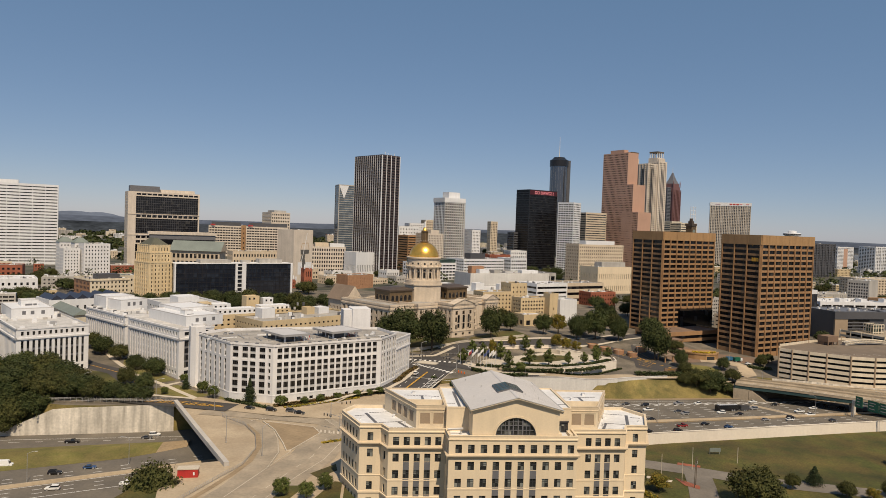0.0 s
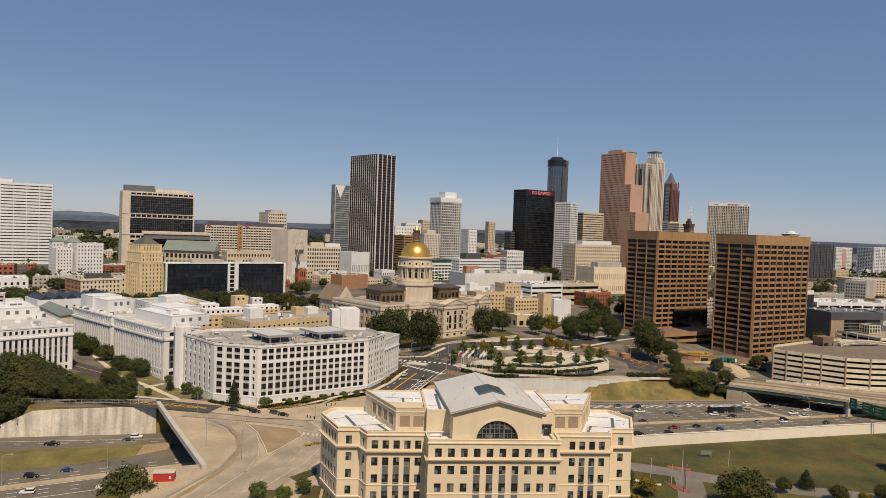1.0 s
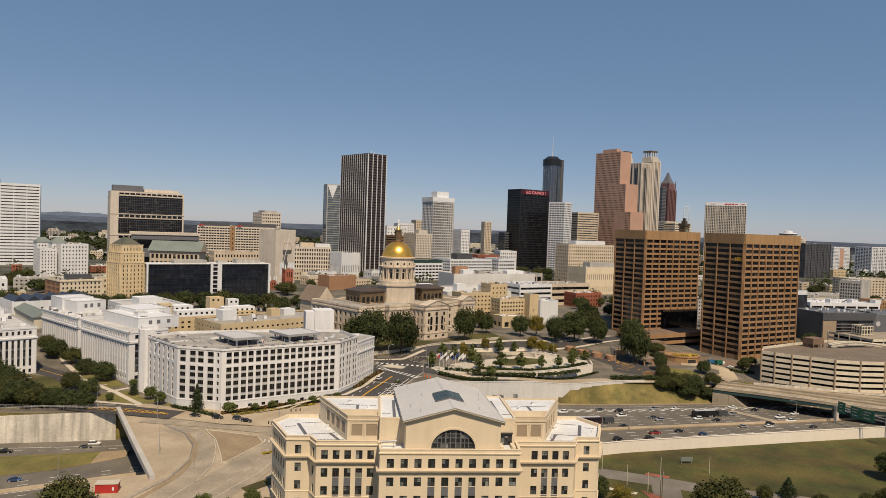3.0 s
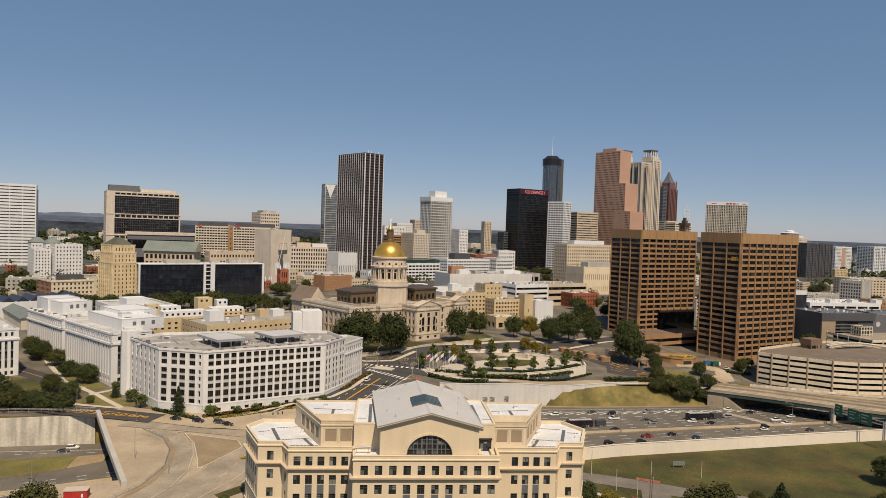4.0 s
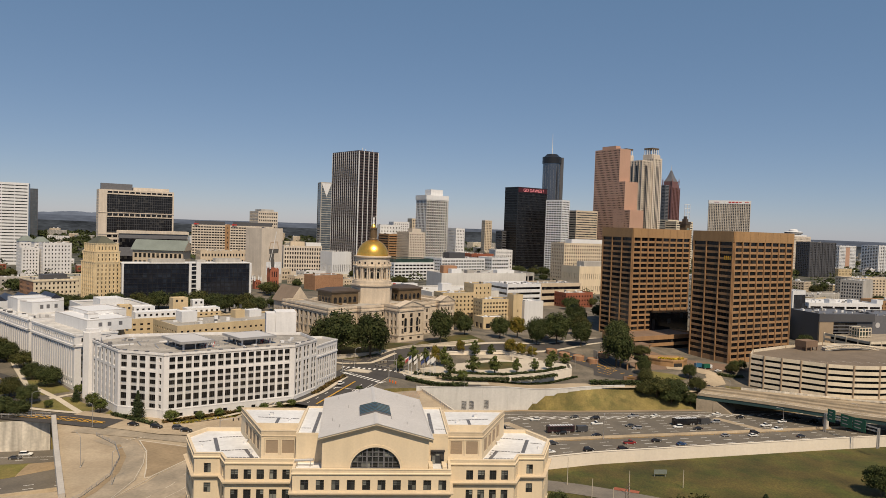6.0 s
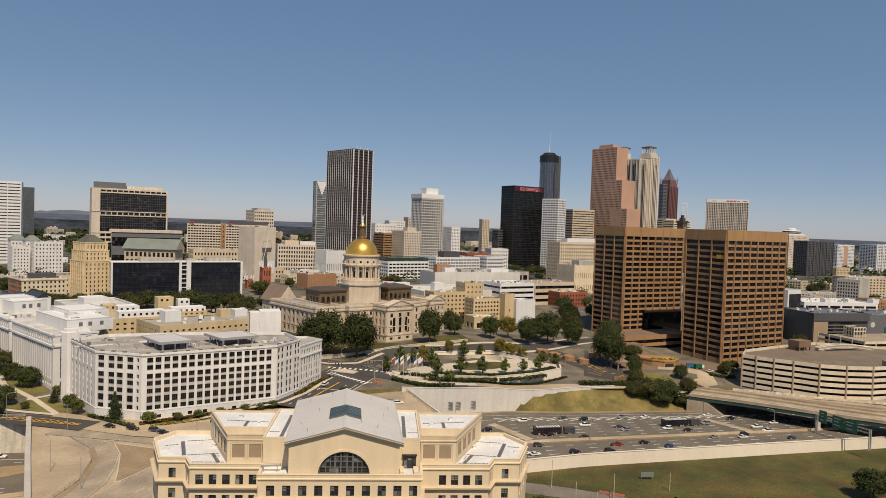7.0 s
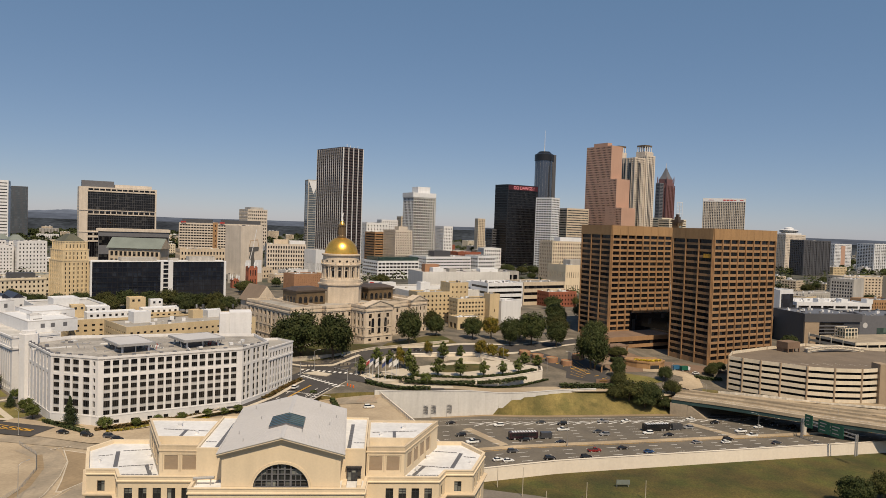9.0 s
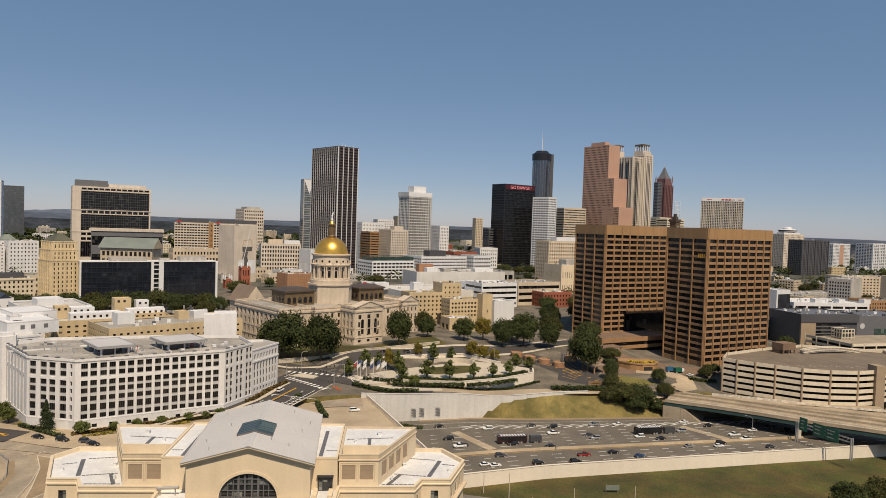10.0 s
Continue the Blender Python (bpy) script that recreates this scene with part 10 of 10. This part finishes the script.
# flags round a plaza
M_FLAGS = [mat("white_flag_cloth", (0.7, 0.68, 0.64), 0.8, 0.06), mat("blue_flag_cloth", (0.05, 0.07, 0.18), 0.8, 0.06), mat("red_flag_cloth", (0.35, 0.05, 0.05), 0.8, 0.06)]
g = Geo()
g.prism(flat_disc(64, 401, 10, 8, 0.4, 0), -2, 2.5)
solid("flag_plaza", g, [M_WALK], "round pale paved flag plaza", "plaza")
for k in range(13):
    t = 2 * math.pi * k / 13
    x, y = 64 + 7.6 * math.cos(t), 401 + 6 * math.sin(t)
    e = thing("flagpole", "tall white flagpole with a hanging flag", "flagpole", (x, y, 2.5), "flags in a ring")
    g = Geo()
    g.rod((x, y, 2.4), (x, y, 12.5), 0.09, 0.05)
    part("pole", g, [M_WHITE_PAINT], e)
    g = Geo()
    pr = None
    for i in range(7):
        xx, yy = x - 0.1 - i * 0.28, y + 0.12 * math.sin(i * 1.3 + k)
        cur = ((xx, yy, 12.2 - i * 0.24), (xx, yy, 10.5 - i * 0.28))
        if pr:
            g.poly([pr[1], cur[1], cur[0], pr[0]])
        pr = cur
    part("flag", g, [M_FLAGS[(0, 0, 1, 0, 0, 1, 0, 2)[k % 8]]], e)
g = Geo()
g.lathe([(2.0, 2.5), (1.8, 3.0), (1.2, 3.2), (1.0, 5.4), (1.3, 5.6), (0.9, 5.9)], 16, (64, 401))
tagged(solid("monument", g, [M_WALK], "pale stone monument in the flag plaza", "monument", ""), "pale stone monument in the flag plaza")

# round planters by the brown towers
for k, (x, y) in enumerate(((153, 468), (160, 462), (168, 457), (176, 452), (186, 462))):
    e = thing("round_planter", "large round brown planter drum", "planter", (x, y, land(x, y)), "planter drums")
    g = Geo()
    z = land(x, y)
    g.lathe([(3.6, z - 1), (3.7, z + 2.6), (3.3, z + 2.8), (3.2, z + 2.3)], 28, (x, y))
    part("drum", g, [M_TERRA], e)
    g = Geo()
    g.lathe([(3.2, z + 2.2), (1.5, z + 2.5)], 20, (x, y))
    part("soil", g, [M_DIRT], e)
# street wall and benches between the park and the far street
wall_line("park_wall_far", [(74, 436), (96, 449), (118, 457), (140, 450)], lambda x, y: lift(x, y) + 1.6, lambda x, y: 0.0, 0.6, [M_WALL_PALE], "low pale stone park wall with piers", 6.0, 0.2)
wall_line("capitol_wall", [(-5, 418), (36, 434), (58, 446), (105, 476)], lambda x, y: lift(x, y) + 1.2, lambda x, y: 0.0, 0.5, [M_WALK], "low pale stone boundary wall of the capitol lawn", 0, 0.15)


# ---- overpass on the east side ----
def build_overpass():
    """A curving slip-road bridge of steel girders over the freeway."""
    e = thing("overpass", "concrete overpass on dark teal steel girders", "bridge", (255, 372, -12))
    line = [(216, 388.5), (224.3, 383.3), (233, 378.5), (242, 372.6), (252.6, 365.3), (262.6, 357.9), (272.5, 351), (283, 344.4), (295.5, 336.5), (318, 321.5), (345, 303), (385, 276), (430, 246)]
    wd, z = 21.0, -3.4

    def edge(o):
        out = []
        for k, p in enumerate(line):
            a, b = Vector(line[max(k - 1, 0)]), Vector(line[min(k + 1, len(line) - 1)])
            d = (b - a).normalized()
            out.append((p[0] - d.y * o, p[1] + d.x * o))
        return out

    def sweep(name, o0, o1, z0, z1, mat_, label=""):
        g = Geo()
        p, q = edge(o0), edge(o1)
        loft(g, [[(*p[k], z0), (*q[k], z0), (*q[k], z1), (*p[k], z1)] for k in range(len(line))])
        return part(name, g, [mat_], e, label)

    sweep("deck_slab", 0, wd, z - 0.5, z, M_SLAB)
    sweep("median", 12.6, 13.1, z, z + 0.9, M_RAMP, "weathered concrete divider")
    for o in (1.6, 5.4, 9.2):
        sweep("lane_line", o, o + 0.16, z + 0.004, z + 0.02, M_MARK)
    for o in (0.0, wd - 0.4):
        sweep("parapet", o, o + 0.4, z, z + 1.0, M_RAMP, "weathered concrete parapet")
    for o in (0.3, 5.3, 10.3, 15.3, 20.2):
        gi = sweep("girder", o, o + 0.3, z - 2.2, z - 0.5, M_GIRDER, "dark teal steel girder")
        sweep("flange", o - 0.2, o + 0.5, z - 2.32, z - 2.2, M_GIRDER)
    for x, y in ((268.5, 356), (300, 336), (345, 305.5)):
        g = Geo()
        g.obox((x, y), -0.5, -1.0, 1.0, -1.0, 9.0, FREEWAY_Z - 0.2, -5.7)
        part("pier", g, [M_WALL_CONC], e, "concrete pier wall")
    # sloped concrete abutment
    g = Geo()
    g.hexa([(215, 388.4, -13), (222.5, 384.4, -13), (234, 401, -13), (225, 407, -13), (215, 388.4, -5.8), (222.5, 384.4, -5.8), (234, 401, -5.8), (225, 407, -5.8)])
    g.hexa([(222.5, 384.2, -13), (232, 379, -13), (244, 395, -13), (234, 401, -13), (222.5, 384.2, -6.1), (224, 383.4, -6.1), (235, 400, -6.1), (234, 401, -6.1)])
    part("abutment", g, [M_RAMP], e, "stained stepped concrete abutment")


build_overpass()
# second, higher carriageway behind
g = Geo()
strip(g, [(226, 404), (262, 393), (300, 376), (345, 355), (430, 318)], 14, 0, 0, level=lambda x, y: -4.3)
solid("road_slip", g, [M_SLAB], "pale concrete slip road beside the overpass", "road")
barrier("road_barrier", [(228, 404), (264, 389), (302, 371), (345, 350), (430, 313)], 1.0, lambda x, y: -4.4, "stained concrete barrier between slip roads", M_RAMP, 0.6, 0.4)
barrier("road_barrier", [(250, 406), (272, 398), (300, 383), (340, 372)], 1.1, lambda x, y: -4.4, "pale concrete barrier before the garage", M_WALL_CONC, 0.6, 0.4)


def sign_gantry(x, y, ang, label):
    """Green road signs on a steel truss over the freeway, their writing as plain bars."""
    e = thing("sign_gantry", label, "road sign", (x, y, FREEWAY_Z))
    c, s = math.cos(ang), math.sin(ang)
    at = lambda u, v, z: (x + u * c - v * s, y + u * s + v * c, FREEWAY_Z + z)
    for u in (0, 27):
        g = Geo()
        g.rod(at(u, 0, 0), at(u, 0, 9.5), 0.32)
        part("post", g, [M_STEEL], e)
        g = Geo()
        g.rod(at(u, 1.2, 0), at(u, 1.2, 9.5), 0.32)
        part("post", g, [M_STEEL], e)
    for z in (7.6, 9.2):
        for v in (0, 1.2):
            g = Geo()
            g.rod(at(0, v, z), at(27, v, z), 0.14)
            part("chord", g, [M_STEEL], e)
    for k in range(13):
        g = Geo()
        g.rod(at(k * 2, 0, 7.6), at(k * 2 + 2, 0, 9.2), 0.08, seg=4)
        part("brace", g, [M_STEEL], e)
    for u0, u1, z0, z1 in ((2, 6, 6.2, 12.2), (9, 14.8, 5.8, 11.6), (15.2, 21.5, 5.8, 11.6)):
        g = Geo()
        p = [at(u0, -0.5, z0), at(u1, -0.5, z0), at(u1, -0.3, z0), at(u0, -0.3, z0), at(u0, -0.5, z1), at(u1, -0.5, z1), at(u1, -0.3, z1), at(u0, -0.3, z1)]
        g.hexa(p)
        pl = part("sign_plate", g, [M_SIGN_GREEN], e, "green road sign plate")
        for zz, f in ((0.74, 0.8), (0.5, 0.6), (0.2, 0.7)):
            g = Geo()
            zc = z0 + (z1 - z0) * zz
            g.poly([at(u0 + 0.8, -0.53, zc), at(u0 + 0.8 + (u1 - u0 - 1.6) * f, -0.53, zc), at(u0 + 0.8 + (u1 - u0 - 1.6) * f, -0.53, zc + 0.45), at(u0 + 0.8, -0.53, zc + 0.45)])
            part("text_bar", g, [M_STEEL], pl)
    return e


sign_gantry(263.5, 350.5, -1.24, "green freeway signs on a grey steel gantry")
# panels on the retaining wall
for k, x in enumerate((84, 88, 96)):
    e = thing("wall_sign", "dark steel trellis panel on the retaining wall", "sign", (x, north_edge(x) - 0.8, FREEWAY_Z), "wall panels")
    y = north_edge(x) - 0.75
    g = Geo()
    for i in range(5):
        g.box(x + i * 0.6, x + i * 0.6 + 0.12, y, y + 0.1, FREEWAY_Z + 2.0, FREEWAY_Z + 6.0)
    for i in range(6):
        g.box(x, x + 2.52, y, y + 0.1, FREEWAY_Z + 2.0 + i * 0.77, FREEWAY_Z + 2.12 + i * 0.77)
    part("lattice", g, [M_DARKGREY], e)
    g = Geo()
    g.rod((x + 0.1, y + 0.05, FREEWAY_Z), (x + 0.1, y + 0.05, FREEWAY_Z + 6.2), 0.1)
    part("post", g, [M_STEEL], e)
# small green name sign on the lawn (writing as a bar)
e = thing("lawn_sign", "small green name sign on two posts", "sign", (158.5, 300, -16))
g = Geo()
g.box(156, 161.4, 300, 300.25, -15.2, -13.4)
part("board", g, [M_GREEN_ROOF], e)
for x in (156.3, 160.9):
    g = Geo()
    g.rod((x, 300.3, -16.6), (x, 300.3, -13.6), 0.12)
    part("post", g, [M_STEEL], e)
# red paved corners
for pts in ([(133.8, 285.6), (142.6, 281.8), (143.9, 284.2), (135.3, 288.4)], [(126.2, 261.6), (130.5, 257.2), (132.3, 260.8), (125.6, 270)]):
    patch("pavement", pts, 0.2, M_BRICK, "red brick paved street corner", n=3)
patch("pavement", [(100, 277), (122, 265), (123.5, 267), (101.5, 279.5)], 0.15, M_WALK, "pale concrete pavement beside the street", n=6)
# roads, ramp and islands south of the deck
flat = lambda x, y: 0.16
g = Geo()
g.poly([(x, y, 0.19) for x, y in ((-71.6, 236.5), (-62, 196), (-9, 196), (-9, 238), (22, 268), (22, 275), (-50, 243))])
solid("pavement", g, [M_PALE_ROAD], "pale worn concrete apron beside the ramp", "pavement")
RAMP = [(-61.1, 293.5), (-50.7, 286.1), (-44.5, 277), (-41.2, 266), (-38.6, 251.5), (-40.0, 232.2), (-44.5, 215.7), (-52, 198)]
RAIL = [(-65.2, 296.5), (-54.0, 285.5), (-46.8, 271.0), (-43.5, 254.5), (-45.1, 237.4), (-49.4, 227.7), (-53.8, 217.1), (-59, 204)]
g = Geo()
strip(g, RAMP, 8.5, 0.07, 0, level=flat)
strip(g, [(-14, 303), (-15, 285), (-22, 247), (-29.5, 228), (-36.5, 209.5), (-42, 196)], 17, 0.11, 0, level=flat)
strip(g, [(-75, 306), (-48, 300), (-20, 292), (10, 285)], 12, 0.14, 0, level=flat)
solid("road_ramp", g, [M_RAMP], "worn grey concrete loop ramp and street", "road")
g = Geo()
strip(g, [((a[0] * 0.72 + b[0] * 0.28), (a[1] * 0.72 + b[1] * 0.28)) for a, b in zip(RAIL, RAMP)][1:], 1.9, 0.13, 0, level=flat)
solid("verge", g, [M_DIRT], "brown earth verge beside the loop ramp", "ground")
isl = [(-47.0, 290.0), (-40.2, 277.9), (-34.5, 260.9), (-32.2, 252.6), (-30.6, 253.0), (-21.6, 274.0), (-25.0, 282.0)]
g = Geo()
g.prism(isl, 0.1, 0.55)
solid("traffic_island", g, [M_DIRT], "bare tan earth island between ramp and street", "ground")
g = Geo()
parapet(g, isl, 0.2, 0.42, 0.25, 0, 0.12)
solid("kerb", g, [M_WALK], "pale kerb round the earth island", "kerb")
g = Geo()
dashes(g, [(-24.5, 281), (-31.0, 250.6), (-38, 230), (-45.2, 209.6)], 0.3, 60, 1, 0.33, lambda x, y: 0)
dashes(g, [(-17, 276), (-22, 247), (-29.5, 228), (-36.5, 209.5)], 0.25, 3, 6, 0.33, lambda x, y: 0)
dashes(g, [(-13, 262), (-17.5, 244), (-25.5, 226.5), (-32.5, 209)], 0.25, 60, 1, 0.33, lambda x, y: 0)
dashes(g, [(-44, 290), (-37.2, 266), (-34.8, 251), (-36.4, 234)], 0.25, 60, 1, 0.33, lambda x, y: 0)
for k in range(9):
    dashes(g, [(-23.5 + k * 1.75, 279.5 - k * 0.5), (-23.2 + k * 1.75, 275.8 - k * 0.5)], 0.75, 9, 1, 0.34, lambda x, y: 0)
    dashes(g, [(-21.4 + k * 0.75, 293.5 - k * 1.4), (-18.2 + k * 0.75, 294.3 - k * 1.4)], 0.7, 9, 1, 0.36, lambda x, y: 0)
dashes(g, [(-52, 291), (-46, 295)], 1.0, 0.6, 0.6, 0.36, lambda x, y: 0)
solid("ramp_markings", g, [M_WALK], "white painted ramp edge lines and crossings", "road marking", "stuff")
fence(RAIL, flat, 1.2, "low grey steel rail beside the loop ramp", 2.8)
for pts in ([(-21.1, 229.8), (-13.1, 239.0), (-12.2, 233.0), (-18.2, 226.1)], [(-31.1, 206.5), (-27.3, 219.0), (-21.3, 219.0), (-26.2, 206.5)], [(-18.6, 206.4), (-12.4, 222.7), (-9.9, 222), (-9.9, 206.4)]):
    g = Geo()
    g.prism(pts[::-1], 0.1, 0.32)
    solid("lawn", g, [M_GRASS], "small mown lawn beside the courthouse", "grass")
# car park and hedge on the deck near the junction
g = Geo()
g.poly([(x, y, deck_z(x, y) + 0.22) for x, y in ((42, 354.5), (61.5, 358), (60, 371), (43.5, 372))])
solid("car_park", g, [M_RAMP], "small grey asphalt car park on the deck", "pavement")
g = Geo()
for k in range(7):
    dashes(g, [(52 + k * 1.3, 359), (54 + k * 1.3, 368)], 0.18, 12, 1, 0.26, deck_z)
solid("bay_markings", g, [mat("faded_orange_paint", (0.42, 0.22, 0.12), 0.9, 0.15)], "faded orange painted hatching in the car park", "road marking", "stuff")
# low kerbs of the avenue
for pts in ([(-18, 321), (-4, 345), (15, 391)], [(13, 312), (27, 342), (46, 388)]):
    barrier("kerb", pts, 0.32, lambda x, y: lift(x, y), "pale concrete kerb along the avenue", M_WALK, 0.35, 0.3)

hedge([(40.5, 361), (43, 350), (46.5, 339)], 2.2, 1.6, "dark clipped hedge beside the avenue", seed=41, z=0.5)
hedge([(113, 395.8), (128, 401), (142, 410)], 2.6, 2.2, "dark shrubs before the curved park wall", seed=42, z=0.6)
hedge([(75, 397), (95, 395.5), (112, 396.5)], 3.4, 2.0, "dense dark shrubs below the park terrace", seed=43, z=0.8)
hedge([(60, 402), (72, 398), (80, 399)], 3.0, 1.8, "dark shrubs by the flag circle", seed=44, z=2.4)

# forecourt of the brown towers: curved planter terrace, awning, kiosk and brick sign wall
def curved_terrace():
    e = thing("planter_terrace", "curved tan concrete planter terrace with yellow flowers", "planter", (228, 450, 0))
    pts = [(214, 456), (219.5, 449.5), (226, 445.5), (233, 446.5), (238.5, 453), (236, 462), (218, 462)]
    base = land(228, 450)
    g = Geo()
    g.prism(pts, base - 1, base + 4.2)
    part("planter_body", g, [M_BROWN_TOP], e)
    g = Geo()
    ring(g, pts, [(0.0, base + 3.3), (0.35, base + 3.5), (0.35, base + 4.3), (-0.5, base + 4.3), (-0.5, base + 4.1)])
    part("planter_rim", g, [M_BROWN_TOP], e)
    # flat near-black sheet on the solid wall, painted as an opening's shade
    g = Geo()
    g.poly([(*along(pts[2], pts[3], 0.5, 0.05), base), (*along(pts[2], pts[3], 6.4, 0.05), base), (*along(pts[2], pts[3], 6.4, 0.05), base + 2.4), (*along(pts[2], pts[3], 0.5, 0.05), base + 2.4)])
    part("dark_opening", g, [M_DARK], e)
    return base + 4.2


top = curved_terrace()
hedge([(219, 452.5), (227, 448.5), (235, 451)], 2.4, 1.1, "bright yellow flower bed on the planter terrace", mat("yellow_flowers", (0.50, 0.36, 0.02), 0.8, 0.2, 1.0, 3.0), 51, z=top)
hedge([(206, 460), (214, 456)], 4.0, 2.6, "dark shrubs beside the planter terrace", seed=52, z=2.0)


def awning(x, y, w, d, h, label, hip=0.0):
    """A flat or hipped roof on square posts."""
    e = thing("forecourt_pavilion", label, "pavilion", (x, y, land(x, y)))
    z = land(x, y)
    q = block((x - w / 2, y - d / 2), 23, w, d)
    g = Geo()
    g.prism(q, z + h, z + h + 0.7, bottom=True)
    if hip:
        u = inset(q, min(w, d) * 0.36)
        for i in range(4):
            j = (i + 1) % 4
            g.poly([(*q[i], z + h + 0.7), (*q[j], z + h + 0.7), (*u[j], z + h + hip), (*u[i], z + h + hip)])
        g.poly([(*p, z + h + hip) for p in u])
    part("roof", g, [M_SLATE if hip else M_TERRA2], e)
    for p in inset(q, 0.9):
        g = Geo()
        g.box(p[0] - 0.4, p[0] + 0.4, p[1] - 0.4, p[1] + 0.4, z - 0.5, z + h)
        part("post", g, [M_BROWN], e)
    return e


awning(198, 442, 9, 8, 4.0, "small brown hip-roofed pavilion beside the street", 2.2)
awning(216, 474, 20, 9, 5.0, "long brown flat-roofed walkway canopy")
e = thing("sign_wall", "brown brick entrance wall with plain lettering bars", "wall", (188, 415, 0))
g = Geo()
g.obox((183, 414.5), 0.06, 0, 11, 0, 0.8, land(188, 415) - 1, land(188, 415) + 3.2)
part("wall_body", g, [M_TERRA2], e)
g = Geo()
g.obox((185, 414.5), 0.06, 0, 4.5, -0.06, 0.0, land(188, 415) + 2.0, land(188, 415) + 2.5)
part("lettering_bar", g, [M_GOLD], e)
for x, y, c, lab in ((246, 442.5, M_SIGN_GREEN, "green refuse truck parked by the tower"), (241.5, 444, mat("blue_truck_paint", (0.03, 0.12, 0.22), 0.4, 0.05), "blue service truck parked by the tower")):
    e = thing("service_truck", lab, "truck", (x, y, land(x, y)))
    z = land(x, y) + 0.1
    g = Geo()
    g.obox((x, y), 0.2, -1.8, 2.6, -1.2, 1.2, z + 0.7, z + 3.0)
    part("cargo_box", g, [c], e)
    g = Geo()
    g.obox((x, y), 0.2, 2.7, 4.2, -1.1, 1.1, z + 0.6, z + 2.5)
    part("cab", g, [M_WHITE_PAINT], e)
    for u in (-1.0, 3.4):
        for v in (-1.0, 1.0):
            w_ = part("wheel", WHEEL_BIG, None, e)
            cc, ss = math.cos(0.2), math.sin(0.2)
            w_.matrix_basis = Matrix.Translation((x + u * cc - v * ss, y + u * ss + v * cc, z + 0.5)) @ Matrix.Rotation(0.2, 4, "Z")
# slip-road kerbs and lines before the garage
g = Geo()
dashes(g, [(206, 408), (232, 404), (258, 399), (320, 381)], 0.2, 60, 1, 0.17)
dashes(g, [(208, 414), (226, 410), (256, 405), (320, 387)], 0.2, 60, 1, 0.17)
solid("slip_markings", g, [M_MARK], "white edge lines of the frontage road", "road marking", "stuff")
g = Geo()
g.prism([(238, 411), (247, 407.5), (256, 408), (252, 413), (243, 415)], land(247, 411) - 0.5, land(247, 411) + 0.35)
solid("traffic_island", g, [M_DRY], "kerbed dry grass island on the frontage road", "ground")


def traffic_signal(x, y, ang, reach, z):
    """A pole with a mast arm and hanging signal heads."""
    e = thing("traffic_signal", "grey steel mast arm with dark signal heads", "traffic light", (x, y, z), "traffic signals")
    c, s_ = math.cos(ang), math.sin(ang)
    g = Geo()
    g.lathe([(0.22, z - 0.5), (0.14, z + 7.0)], 8, (x, y))
    part("pole", g, [M_STEEL], e)
    g = Geo()
    g.rod((x, y, z + 6.4), (x + reach * c, y + reach * s_, z + 6.9), 0.12, 0.07)
    part("mast_arm", g, [M_STEEL], e)
    for f in (0.55, 0.78, 0.98):
        g = Geo()
        px_, py_ = x + reach * f * c, y + reach * f * s_
        g.box(px_ - 0.2, px_ + 0.2, py_ - 0.18, py_ + 0.18, z + 5.7, z + 6.75)
        part("signal_head", g, [M_BLACK], e)


for x, y, a, r, z in ((46, 385, 2.5, 9, 3.0), (21, 398, -0.6, 9, 3.4), (50, 400, 3.6, 10, 4.0), (-19, 296, 0.4, 9, 0.2), (-14, 276, 2.6, 8, 0.2)):
    traffic_signal(x, y, a, r, z)
for x, y in ((46.5, 379), (48, 377.6), (49.5, 376.4)):
    e = thing("traffic_barrel", "orange plastic traffic barrel at the junction", "barrel", (x, y, lift(x, y)), "traffic barrels")
    g = Geo()
    g.lathe([(0.42, 0), (0.36, 0.05), (0.33, 1.0), (0.25, 1.15)], 12, (x, y))
    g.v = [(p[0], p[1], p[2] + lift(x, y) + 0.15) for p in g.v]
    part("barrel_body", g, [M_ORANGE], e)
